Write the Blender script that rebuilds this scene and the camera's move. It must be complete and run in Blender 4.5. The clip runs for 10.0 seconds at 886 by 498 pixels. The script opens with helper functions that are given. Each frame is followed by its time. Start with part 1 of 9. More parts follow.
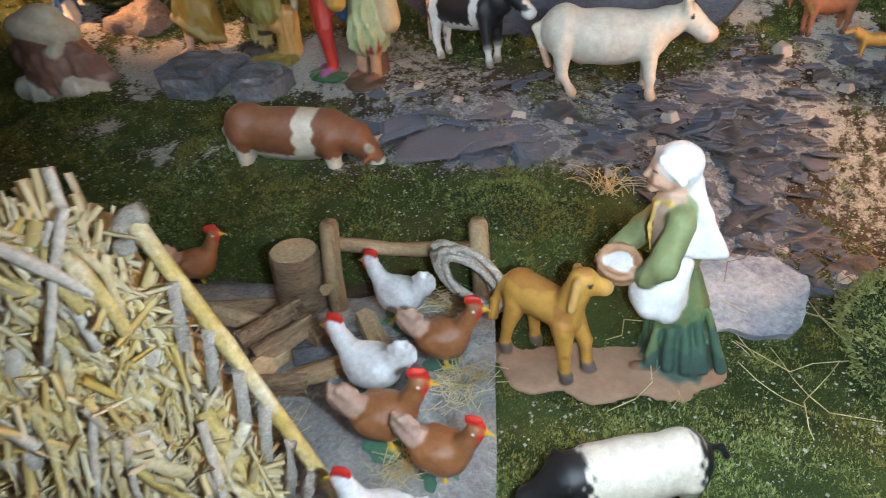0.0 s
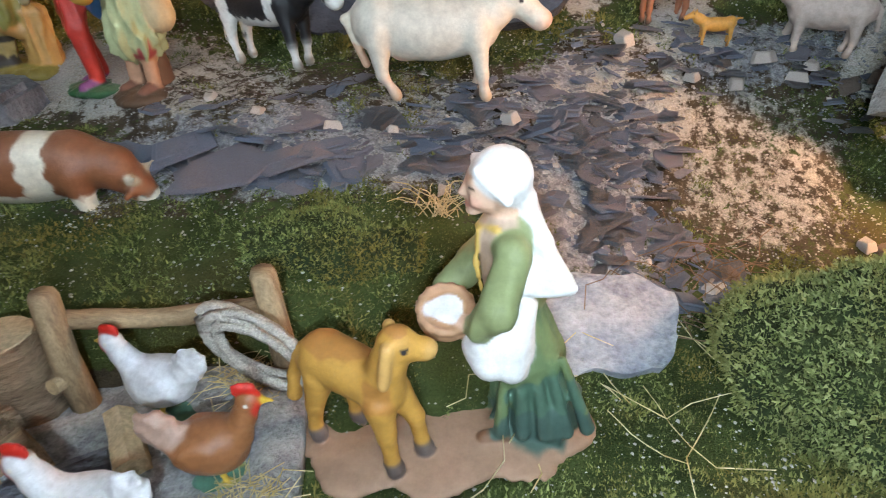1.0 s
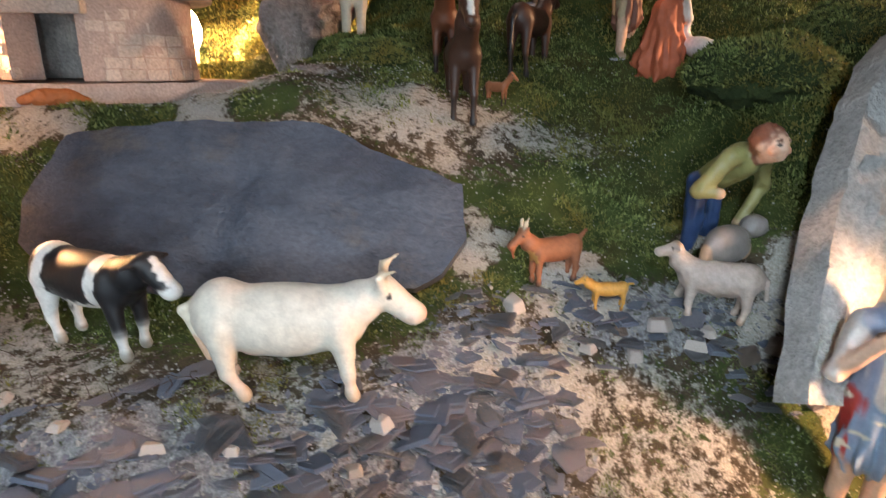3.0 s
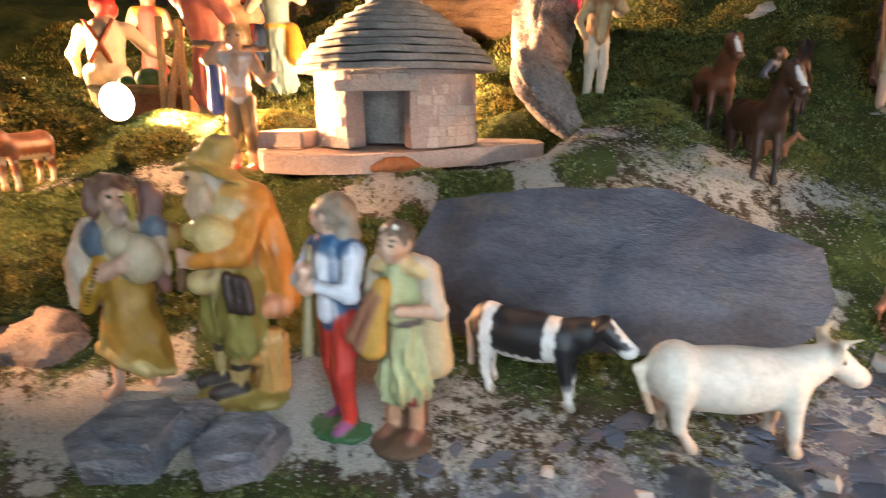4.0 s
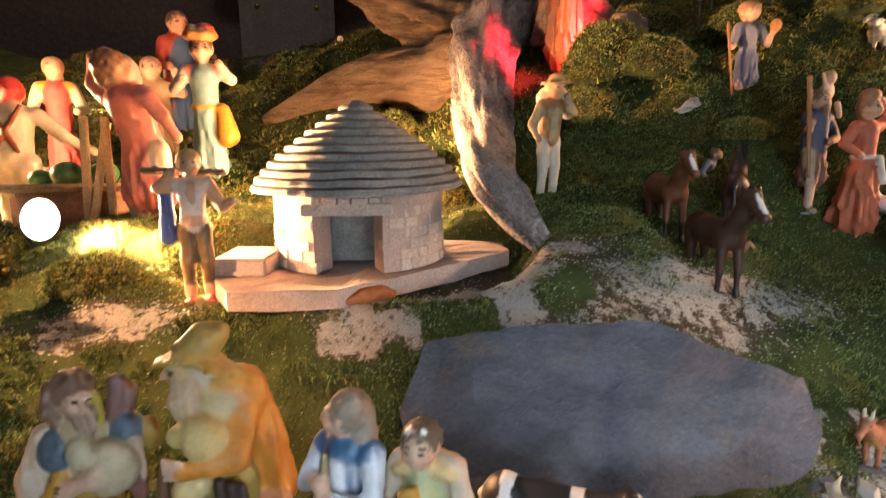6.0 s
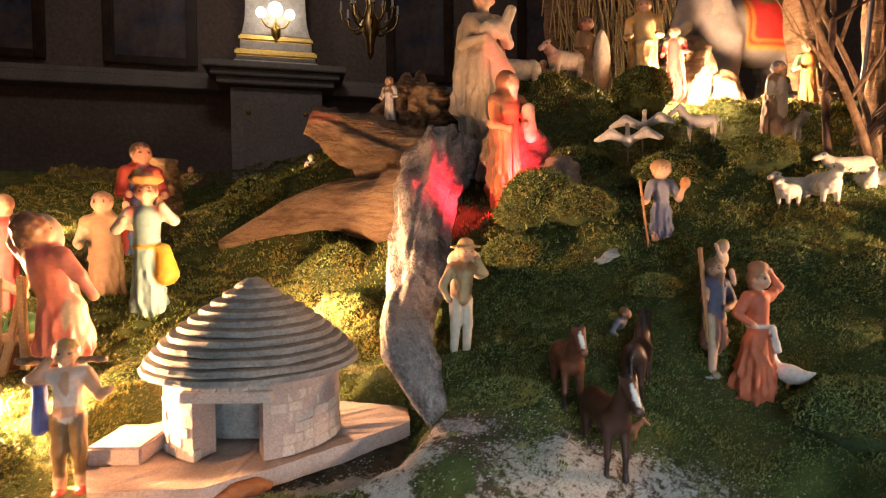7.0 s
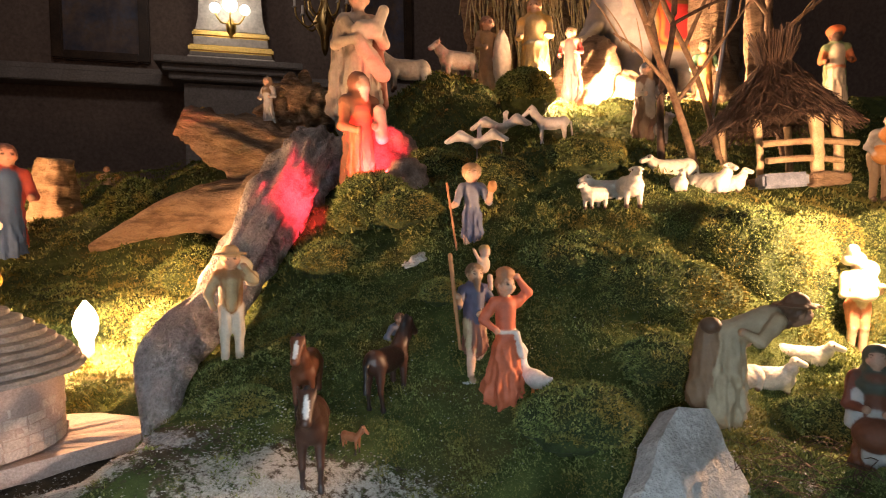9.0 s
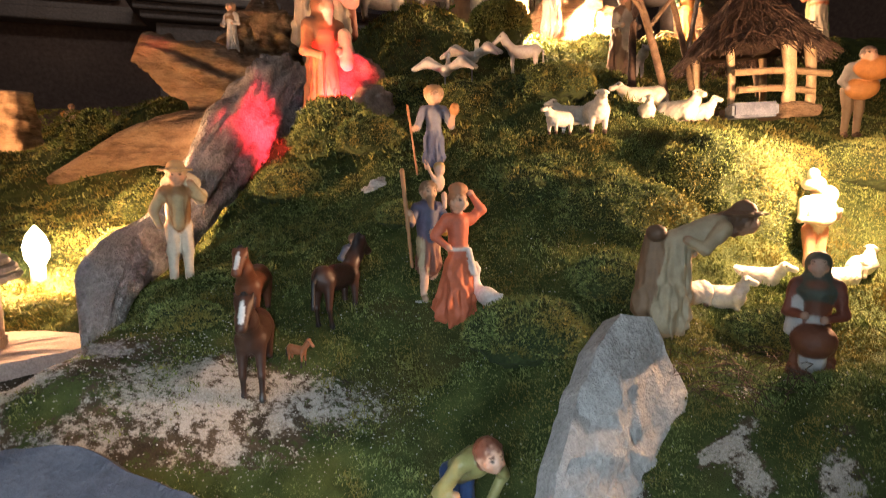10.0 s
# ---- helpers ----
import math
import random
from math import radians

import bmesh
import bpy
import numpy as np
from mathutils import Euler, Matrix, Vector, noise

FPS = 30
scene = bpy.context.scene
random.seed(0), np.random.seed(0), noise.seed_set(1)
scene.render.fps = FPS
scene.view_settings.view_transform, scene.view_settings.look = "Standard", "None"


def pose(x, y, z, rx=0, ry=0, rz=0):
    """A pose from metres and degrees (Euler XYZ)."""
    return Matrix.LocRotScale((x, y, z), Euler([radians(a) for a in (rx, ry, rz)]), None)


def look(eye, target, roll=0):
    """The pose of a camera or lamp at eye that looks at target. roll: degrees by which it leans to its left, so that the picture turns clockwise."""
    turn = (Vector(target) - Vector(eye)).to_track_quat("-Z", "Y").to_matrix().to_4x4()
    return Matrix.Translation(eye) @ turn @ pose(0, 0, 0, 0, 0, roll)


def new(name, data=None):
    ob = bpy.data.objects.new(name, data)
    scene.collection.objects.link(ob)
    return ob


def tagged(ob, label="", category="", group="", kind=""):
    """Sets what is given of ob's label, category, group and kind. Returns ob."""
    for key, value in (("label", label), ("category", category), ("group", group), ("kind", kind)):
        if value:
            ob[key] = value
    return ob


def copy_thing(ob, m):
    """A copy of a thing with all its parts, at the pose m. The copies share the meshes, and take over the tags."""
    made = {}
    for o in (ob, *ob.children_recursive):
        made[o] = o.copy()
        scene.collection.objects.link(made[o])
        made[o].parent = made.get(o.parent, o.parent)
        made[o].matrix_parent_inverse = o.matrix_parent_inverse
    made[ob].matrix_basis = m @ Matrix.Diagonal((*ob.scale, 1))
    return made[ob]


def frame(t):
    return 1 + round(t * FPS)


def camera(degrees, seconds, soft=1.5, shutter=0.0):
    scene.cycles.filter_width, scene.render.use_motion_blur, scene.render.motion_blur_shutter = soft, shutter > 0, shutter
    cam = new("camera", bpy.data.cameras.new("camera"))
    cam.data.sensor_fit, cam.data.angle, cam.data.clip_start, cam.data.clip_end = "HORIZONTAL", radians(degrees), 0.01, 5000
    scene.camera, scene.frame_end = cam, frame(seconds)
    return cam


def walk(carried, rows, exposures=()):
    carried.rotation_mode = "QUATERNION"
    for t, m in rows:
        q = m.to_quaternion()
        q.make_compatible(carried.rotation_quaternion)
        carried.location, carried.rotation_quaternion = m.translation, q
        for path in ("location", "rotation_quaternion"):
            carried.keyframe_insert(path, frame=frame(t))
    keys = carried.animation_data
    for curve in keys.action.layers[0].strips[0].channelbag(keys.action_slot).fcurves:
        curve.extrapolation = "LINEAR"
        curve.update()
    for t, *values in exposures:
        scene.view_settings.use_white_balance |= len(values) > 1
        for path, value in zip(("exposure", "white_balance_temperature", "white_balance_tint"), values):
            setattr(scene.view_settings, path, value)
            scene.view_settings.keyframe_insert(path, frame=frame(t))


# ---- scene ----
cam = camera(75.2, 10.0, soft=1.0, shutter=0.25)
PATH = [
    (0, (0.070, 0.049, 0.378), (-0.217, 1.708, -0.703), -2.7),
    (0.2, (0.073, 0.066, 0.369), (-0.126, 1.706, -0.667), -2.45),
    (0.5, (0.091, 0.093, 0.359), (0.005, 1.793, -0.691), -2.1),
    (1, (0.108, 0.124, 0.347), (0.183, 1.825, -0.703), -1.7),
    (1.5, (0.116, 0.133, 0.346), (0.268, 1.829, -0.703), -1.5),
    (1.7, (0.122, 0.138, 0.345), (0.260, 1.793, -0.677), -1.8),
    (2, (0.173, 0.165, 0.375), (0.303, 1.869, -0.663), -3.2),
    (2.2, (0.192, 0.182, 0.394), (0.391, 1.897, -0.610), -2.8),
    (3.3, (0.111, 0.210, 0.409), (0.453, 2.112, -0.107), 1.3),
    (3.5, (0.076, 0.212, 0.416), (0.325, 2.128, -0.098), 0.7),
    (3.7, (0.027, 0.210, 0.421), (0.224, 2.088, -0.078), 0.3),
    (4, (-0.059, 0.206, 0.432), (0.071, 2.137, -0.073), -0.5),
    (4.5, (-0.167, 0.230, 0.459), (0.074, 2.152, -0.037), 0.2),
    (5, (-0.185, 0.253, 0.442), (0.164, 2.147, -0.097), 1.2),
    (5.5, (-0.163, 0.256, 0.455), (0.209, 2.137, -0.112), 0.3),
    (5.8, (-0.130, 0.252, 0.484), (0.276, 2.154, 0.046), -0.4),
    (6, (-0.108, 0.249, 0.505), (0.320, 2.165, 0.121), -0.9),
    (6.2, (-0.090, 0.246, 0.527), (0.346, 2.171, 0.208), -1.1),
    (7.3, (0.020, 0.219, 0.591), (0.500, 2.160, 0.562), -0.2),
    (7.5, (0.049, 0.211, 0.590), (0.524, 2.153, 0.565), 0.0),
    (8, (0.122, 0.192, 0.590), (0.596, 2.134, 0.520), 0.8),
    (8.5, (0.183, 0.175, 0.594), (0.691, 2.108, 0.516), -0.7),
    (9, (0.231, 0.169, 0.594), (0.780, 2.090, 0.513), -0.9),
    (9.5, (0.263, 0.165, 0.581), (0.825, 2.082, 0.476), -0.6),
    (10, (0.269, 0.170, 0.553), (0.861, 2.064, 0.307), -0.4),
]
walk(cam, [(t, look(eye, target, roll)) for t, eye, target, roll in PATH],
     ((0, -0.35), (1.0, -0.15), (2.2, -0.12), (3.3, 0.10), (5.2, 0.15), (6.2, -0.10), (7.3, 0.05), (8.5, 0.10), (10, 0.20)))

# ---- world and lamps ----
world = bpy.data.worlds.new("night")
scene.world = world
world.use_nodes = True
world.node_tree.nodes["Background"].inputs[0].default_value = (0.30, 0.32, 0.42, 1)
world.node_tree.nodes["Background"].inputs[1].default_value = 0.06
scene.view_settings.exposure = 0.0

WARM, WHITE, RED, AMBER = (1.0, 0.50, 0.23), (0.70, 0.86, 1.0), (1.0, 0.03, 0.05), (1.0, 0.56, 0.30)


def point_lamp(name, at, watts, colour, size=0.01):
    d = bpy.data.lights.new(name, "POINT")
    d.energy, d.color, d.shadow_soft_size = watts, colour, size
    ob = new(name, d)
    ob.location = at
    return ob


def spot_lamp(name, at, target, watts, colour, cone=80, size=0.01, blend=0.6):
    d = bpy.data.lights.new(name, "SPOT")
    d.energy, d.color, d.shadow_soft_size = watts, colour, size
    d.spot_size, d.spot_blend = radians(cone), blend
    ob = new(name, d)
    ob.matrix_world = look(at, target)
    return ob


# six fixed lamps added along the walk, all lit, for one small white carried torch
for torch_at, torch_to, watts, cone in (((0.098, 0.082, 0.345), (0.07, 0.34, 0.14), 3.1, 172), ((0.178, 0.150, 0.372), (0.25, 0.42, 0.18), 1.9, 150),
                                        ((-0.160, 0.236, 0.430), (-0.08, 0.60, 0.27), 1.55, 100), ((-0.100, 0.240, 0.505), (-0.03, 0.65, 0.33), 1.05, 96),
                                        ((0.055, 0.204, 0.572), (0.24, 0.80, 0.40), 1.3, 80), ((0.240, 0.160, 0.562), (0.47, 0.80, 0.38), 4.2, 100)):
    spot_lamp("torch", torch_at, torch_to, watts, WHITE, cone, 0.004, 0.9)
spot_lamp("stall_lamp", (-0.340, 0.868, 0.440), (-0.18, 0.880, 0.400), 72.0, WARM, 125, 0.018)
point_lamp("cone_house_lamp", (-0.036, 1.144, 0.470), 21.0, WARM, 0.012)
spot_lamp("red_lamp", (0.425, 1.262, 0.682), (0.375, 1.420, 0.690), 27.0, RED, 150, 0.012)
point_lamp("king_lamp", (1.015, 1.729, 0.999), 28.0, AMBER, 0.02)
point_lamp("elephant_lamp", (1.353, 1.867, 1.043), 46.0, AMBER, 0.02)
point_lamp("hill_lamp", (0.930, 0.660, 0.600), 21.0, AMBER, 0.015)
point_lamp("valley_lamp", (-0.616, 1.209, 0.520), 20.0, WARM, 0.015)
point_lamp("far_market_lamp", (-0.649, 2.165, 0.676), 15.5, WARM, 0.015)
point_lamp("cave_lamp", (0.020, 2.459, 0.797), 22.2, WARM, 0.015)
spot_lamp("front_lamp", (0.52, 0.325, 0.315), (0.335, 0.455, 0.20), 8.0, AMBER, 84, 0.015)
spot_lamp("left_lamp", (-0.74, 0.52, 0.60), (-0.37, 0.69, 0.33), 72.0, WARM, 40, 0.015)
point_lamp("church_lamp", (-0.418, 7.787, 3.566), 6.0, (1.0, 0.80, 0.62), 0.12)
# two unseen fill lights added high in the nave for weak ambient light
point_lamp("nave_lamp", (-0.6, 3.6, 5.6), 125.0, (1.0, 0.84, 0.76), 0.5)
point_lamp("nave_lamp", (0.6, -2.4, 3.6), 60.0, (1.0, 0.87, 0.80), 0.6)

# ---- materials ----


def nodes_of(name):
    m = bpy.data.materials.new(name)
    m.use_nodes = True
    nt = m.node_tree
    return m, nt, nt.nodes["Principled BSDF"]


def mix_rgb(nt, fac, a, b, blend="MIX"):
    n = nt.nodes.new("ShaderNodeMix")
    n.data_type, n.blend_type = "RGBA", blend
    for key, v in ((0, fac), (6, a), (7, b)):
        if hasattr(v, "links"):
            nt.links.new(v, n.inputs[key])
        elif key:
            n.inputs[key].default_value = (*v, 1)
        else:
            n.inputs[key].default_value = v
    return n.outputs[2]


def coords(nt, shift=True):
    tc = nt.nodes.new("ShaderNodeTexCoord")
    if not shift:
        return tc.outputs["Object"]
    info = nt.nodes.new("ShaderNodeObjectInfo")
    add = nt.nodes.new("ShaderNodeVectorMath")
    add.operation = "MULTIPLY_ADD"
    nt.links.new(info.outputs["Random"], add.inputs[0])
    add.inputs[1].default_value = (3.1, 5.7, 4.3)
    nt.links.new(tc.outputs["Object"], add.inputs[2])
    return add.outputs[0]


def noise_node(nt, vec, scale, detail=4, rough=0.6, lo=0.35, hi=0.65):
    n = nt.nodes.new("ShaderNodeTexNoise")
    n.inputs["Scale"].default_value, n.inputs["Detail"].default_value, n.inputs["Roughness"].default_value = scale, detail, rough
    nt.links.new(vec, n.inputs["Vector"])
    r = nt.nodes.new("ShaderNodeMapRange")
    r.inputs[1].default_value, r.inputs[2].default_value = lo, hi
    nt.links.new(n.outputs[0], r.inputs[0])
    return r.outputs[0]


def bump(nt, bsdf, height, strength, distance):
    b = nt.nodes.new("ShaderNodeBump")
    b.inputs["Strength"].default_value, b.inputs["Distance"].default_value = strength, distance
    nt.links.new(height, b.inputs["Height"])
    nt.links.new(b.outputs[0], bsdf.inputs["Normal"])


def surface(name, c1, c2, scale=60, fine=500, rough=0.75, relief=0.4, depth=0.001, c3=None, stretch=None, metal=0.0, shift=True, spec=0.4):
    """Two or three colours in patches, finer grain over them, and relief of the same grain."""
    m, nt, p = nodes_of(name)
    v = coords(nt, shift)
    if stretch:
        mp = nt.nodes.new("ShaderNodeMapping")
        mp.inputs["Scale"].default_value = stretch
        nt.links.new(v, mp.inputs["Vector"])
        v = mp.outputs[0]
    big = noise_node(nt, v, scale, 5)
    small = noise_node(nt, v, fine, 3, 0.7, 0.25, 0.75)
    col = mix_rgb(nt, big, c1, c2)
    if c3:
        col = mix_rgb(nt, noise_node(nt, v, scale * 0.45, 6, 0.7, 0.5, 0.68), col, c3)
    dark = mix_rgb(nt, small, (0.62, 0.62, 0.62), (1.18, 1.18, 1.18))
    col = mix_rgb(nt, 1.0, col, dark, "MULTIPLY")
    nt.links.new(col, p.inputs["Base Color"])
    p.inputs["Roughness"].default_value, p.inputs["Metallic"].default_value = rough, metal
    p.inputs["Specular IOR Level"].default_value = spec
    sum_ = nt.nodes.new("ShaderNodeMath")
    sum_.operation = "MULTIPLY_ADD"
    nt.links.new(big, sum_.inputs[0])
    sum_.inputs[1].default_value = 1.5
    nt.links.new(small, sum_.inputs[2])
    bump(nt, p, sum_.outputs[0], relief, depth)
    return m


def painted(name, rough, wear):
    """Painted plaster or plastic: the colour laid on each figure, slightly uneven and rubbed."""
    m, nt, p = nodes_of(name)
    v = coords(nt)
    at = nt.nodes.new("ShaderNodeAttribute")
    at.attribute_name = "paint"
    blot = noise_node(nt, v, 14, 5, 0.65, 0.3, 0.7)
    fine = noise_node(nt, v, 70, 4, 0.7, 0.3, 0.7)
    col = mix_rgb(nt, 1.0, at.outputs["Color"], mix_rgb(nt, blot, (0.80, 0.78, 0.76), (1.10, 1.09, 1.07)), "MULTIPLY")
    col = mix_rgb(nt, 1.0, col, mix_rgb(nt, fine, (0.93, 0.925, 0.92), (1.04, 1.04, 1.04)), "MULTIPLY")
    rub = noise_node(nt, v, 26, 6, 0.8, 0.66, 0.74)
    sc = nt.nodes.new("ShaderNodeMath")
    sc.operation = "MULTIPLY"
    nt.links.new(rub, sc.inputs[0])
    sc.inputs[1].default_value = wear
    col = mix_rgb(nt, sc.outputs[0], col, (0.58, 0.50, 0.40))
    nt.links.new(col, p.inputs["Base Color"])
    rr = nt.nodes.new("ShaderNodeMapRange")
    rr.inputs[3].default_value, rr.inputs[4].default_value = rough - 0.1, rough + 0.12
    nt.links.new(fine, rr.inputs[0])
    nt.links.new(rr.outputs[0], p.inputs["Roughness"])
    both = nt.nodes.new("ShaderNodeMath")
    both.operation = "MULTIPLY_ADD"
    nt.links.new(blot, both.inputs[0])
    both.inputs[1].default_value = 1.6
    nt.links.new(fine, both.inputs[2])
    bump(nt, p, both.outputs[0], 0.2, 0.0006)
    return m


def glow(name, colour, strength):
    m, nt, p = nodes_of(name)
    p.inputs["Base Color"].default_value = (*colour, 1)
    p.inputs["Emission Color"].default_value = (*colour, 1)
    p.inputs["Emission Strength"].default_value = strength
    return m


def ground_material():
    m, nt, p = nodes_of("mossy_ground")
    v = coords(nt, False)
    at = nt.nodes.new("ShaderNodeAttribute")
    at.attribute_name = "cover"
    sep = nt.nodes.new("ShaderNodeSeparateColor")
    nt.links.new(at.outputs["Color"], sep.inputs[0])
    soil = mix_rgb(nt, noise_node(nt, v, 60, 5), (0.050, 0.040, 0.028), (0.11, 0.085, 0.055))
    green = mix_rgb(nt, noise_node(nt, v, 35, 5), (0.040, 0.062, 0.020), (0.090, 0.120, 0.036))
    green = mix_rgb(nt, noise_node(nt, v, 9, 3, 0.6, 0.55, 0.75), green, (0.10, 0.085, 0.03))
    sand = mix_rgb(nt, noise_node(nt, v, 500, 3, 0.7), (0.30, 0.27, 0.22), (0.62, 0.58, 0.50))
    sand = mix_rgb(nt, noise_node(nt, v, 40, 4), sand, (0.50, 0.48, 0.44))
    grey = mix_rgb(nt, noise_node(nt, v, 300, 4, 0.7), (0.19, 0.195, 0.21), (0.46, 0.46, 0.47))

    def edge(channel, scale):
        add = nt.nodes.new("ShaderNodeMath")
        add.operation = "ADD"
        nt.links.new(channel, add.inputs[0])
        nt.links.new(noise_node(nt, v, scale, 6, 0.75, 0.2, 0.8), add.inputs[1])
        r = nt.nodes.new("ShaderNodeMapRange")
        r.inputs[1].default_value, r.inputs[2].default_value = 0.92, 1.08
        nt.links.new(add.outputs[0], r.inputs[0])
        return r.outputs[0]

    col = mix_rgb(nt, edge(sep.outputs[2], 90), soil, grey)
    col = mix_rgb(nt, edge(sep.outputs[1], 110), col, sand)
    col = mix_rgb(nt, edge(sep.outputs[0], 130), col, green)
    grain = noise_node(nt, v, 900, 3, 0.7, 0.2, 0.8)
    col = mix_rgb(nt, 1.0, col, mix_rgb(nt, grain, (0.55, 0.55, 0.55), (1.35, 1.35, 1.35)), "MULTIPLY")
    nt.links.new(col, p.inputs["Base Color"])
    p.inputs["Roughness"].default_value = 0.95
    p.inputs["Specular IOR Level"].default_value = 0.15
    bump(nt, p, grain, 0.8, 0.002)
    return m


def leaf_material(name, a, b, c, dry=(0.20, 0.165, 0.040)):
    m, nt, p = nodes_of(name)
    g = nt.nodes.new("ShaderNodeNewGeometry")
    ramp = nt.nodes.new("ShaderNodeValToRGB")
    e = ramp.color_ramp.elements
    e[0].color, e[1].color = (*a, 1), (*c, 1)
    e.new(0.55).color = (*b, 1)
    nt.links.new(g.outputs["Random Per Island"], ramp.inputs[0])
    v = coords(nt, False)
    col = mix_rgb(nt, noise_node(nt, v, 14, 3, 0.6, 0.42, 0.66), ramp.outputs[0], dry)
    nt.links.new(col, p.inputs["Base Color"])
    p.inputs["Roughness"].default_value = 0.8
    p.inputs["Specular IOR Level"].default_value = 0.2
    p.inputs["Subsurface Weight"].default_value = 0.0
    return m


PAINT_MATT = painted("matt_painted_plaster", 0.62, 0.18)
PAINT_GLOSS = painted("glossy_painted_plaster", 0.36, 0.12)
PLASTIC = painted("moulded_plastic", 0.42, 0.0)
GROUND = ground_material()
MOSS = leaf_material("moss_leaf", (0.045, 0.066, 0.022), (0.150, 0.195, 0.058), (0.30, 0.345, 0.125))
# a paler moss, its colour also raised for light the lamps don't bring
PALE_LIT_MOSS = leaf_material("pale_moss_leaf", (0.10, 0.125, 0.045), (0.24, 0.29, 0.10), (0.38, 0.41, 0.18), (0.26, 0.26, 0.09))
FERN = leaf_material("fern_leaf", (0.05, 0.14, 0.02), (0.10, 0.24, 0.03), (0.18, 0.32, 0.06))
CRUMB = surface("pale_crumbs", (0.40, 0.38, 0.34), (0.56, 0.55, 0.53), 200, 1500, 0.9)
STONE = surface("cut_limestone", (0.54, 0.45, 0.385), (0.64, 0.55, 0.475), 50, 420, 0.88, 0.6, 0.0010, (0.47, 0.40, 0.34))
ROOFSTONE = surface("grey_roof_stone", (0.22, 0.21, 0.20), (0.34, 0.32, 0.30), 45, 380, 0.85, 0.7, 0.001, (0.42, 0.39, 0.34))
CEMENT = surface("cast_plaster", (0.42, 0.325, 0.28), (0.52, 0.41, 0.355), 35, 500, 0.9, 0.4, 0.0008)
SLATE = surface("blue_grey_slate", (0.11, 0.115, 0.135), (0.20, 0.21, 0.235), 22, 350, 0.6, 0.8, 0.0014, (0.24, 0.20, 0.165), (1, 2.5, 1))
SLAB = surface("streaked_slate", (0.044, 0.051, 0.072), (0.100, 0.110, 0.138), 15, 210, 0.48, 0.8, 0.0013, (0.165, 0.130, 0.100), (1.0, 1.4, 1.0))
SLATE_DARK = surface("dark_slate", (0.085, 0.102, 0.145), (0.19, 0.215, 0.275), 60, 500, 0.55, 0.5, 0.0008)
ROCK_BROWN = surface("brown_rock", (0.19, 0.14, 0.11), (0.36, 0.29, 0.24), 45, 300, 0.85, 0.9, 0.002, (0.44, 0.33, 0.26))
ROCK_GREY = surface("grey_rock", (0.40, 0.40, 0.39), (0.54, 0.54, 0.52), 25, 260, 0.85, 0.8, 0.0022, (0.32, 0.31, 0.29))
PALE_STONE = surface("pale_pebble", (0.42, 0.36, 0.31), (0.60, 0.55, 0.50), 80, 600, 0.8)
CONCRETE = surface("rough_concrete", (0.27, 0.27, 0.28), (0.40, 0.40, 0.40), 70, 450, 0.92, 0.9, 0.0015, (0.50, 0.49, 0.46))
BARK = surface("bleached_driftwood", (0.36, 0.23, 0.135), (0.54, 0.38, 0.24), 16, 170, 0.82, 1.0, 0.005, (0.17, 0.105, 0.065), (1, 1, 4))
ROOT = surface("grey_weathered_root", (0.44, 0.41, 0.40), (0.66, 0.62, 0.59), 22, 160, 0.85, 1.0, 0.006, (0.12, 0.10, 0.09), (1.6, 1.0, 1.0))
TWIG = surface("thin_bark", (0.16, 0.10, 0.06), (0.32, 0.21, 0.13), 60, 500, 0.8, 0.6, 0.0008)
TWIG_DARK = surface("dark_brushwood", (0.055, 0.032, 0.022), (0.13, 0.08, 0.055), 60, 500, 0.8, 0.5, 0.0006)
WOOD = surface("split_wood", (0.30, 0.20, 0.11), (0.52, 0.38, 0.22), 40, 350, 0.7, 0.5, 0.0006, (0.20, 0.13, 0.08), (1, 6, 1))
WOOD_PALE = surface("sawn_wood", (0.50, 0.36, 0.20), (0.66, 0.50, 0.31), 45, 400, 0.7, 0.4, 0.0005)
ROPE = surface("hemp_rope", (0.52, 0.47, 0.40), (0.70, 0.65, 0.57), 300, 1200, 0.9, 0.8, 0.0006)
STRAW = surface("yellow_straw", (0.62, 0.50, 0.24), (0.80, 0.70, 0.46), 90, 600, 0.6, 0.3, 0.0004, (0.50, 0.36, 0.12))
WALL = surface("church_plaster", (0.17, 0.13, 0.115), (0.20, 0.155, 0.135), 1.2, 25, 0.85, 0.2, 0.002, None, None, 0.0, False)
LEDGE = surface("grey_moulding", (0.23, 0.21, 0.20), (0.28, 0.26, 0.25), 3, 40, 0.7, 0.2, 0.002, None, None, 0.0, False)
MARBLE = surface("veined_marble", (0.60, 0.55, 0.50), (0.72, 0.68, 0.63), 3, 18, 0.35, 0.1, 0.001, (0.50, 0.46, 0.43), None, 0.0, False)
GOLD = surface("gilding", (0.75, 0.50, 0.13), (0.85, 0.60, 0.20), 20, 90, 0.32, 0.3, 0.002, None, None, 1.0)
BRASS = surface("brass", (0.45, 0.30, 0.11), (0.58, 0.40, 0.16), 20, 120, 0.35, 0.2, 0.001, None, None, 1.0)
CANVAS = surface("dark_oil_painting", (0.040, 0.050, 0.090), (0.19, 0.13, 0.09), 2.6, 9, 0.45, 0.1, 0.001, (0.07, 0.11, 0.21), None, 0.0, False)
FRAME = surface("dark_frame_wood", (0.030, 0.018, 0.012), (0.060, 0.036, 0.022), 5, 40, 0.4, 0.2, 0.001)
GLOBE = glow("lit_glass_globe", (1.0, 0.90, 0.74), 4.5)
BULB = glow("lit_bulb", (1.0, 0.86, 0.62), 28.0)
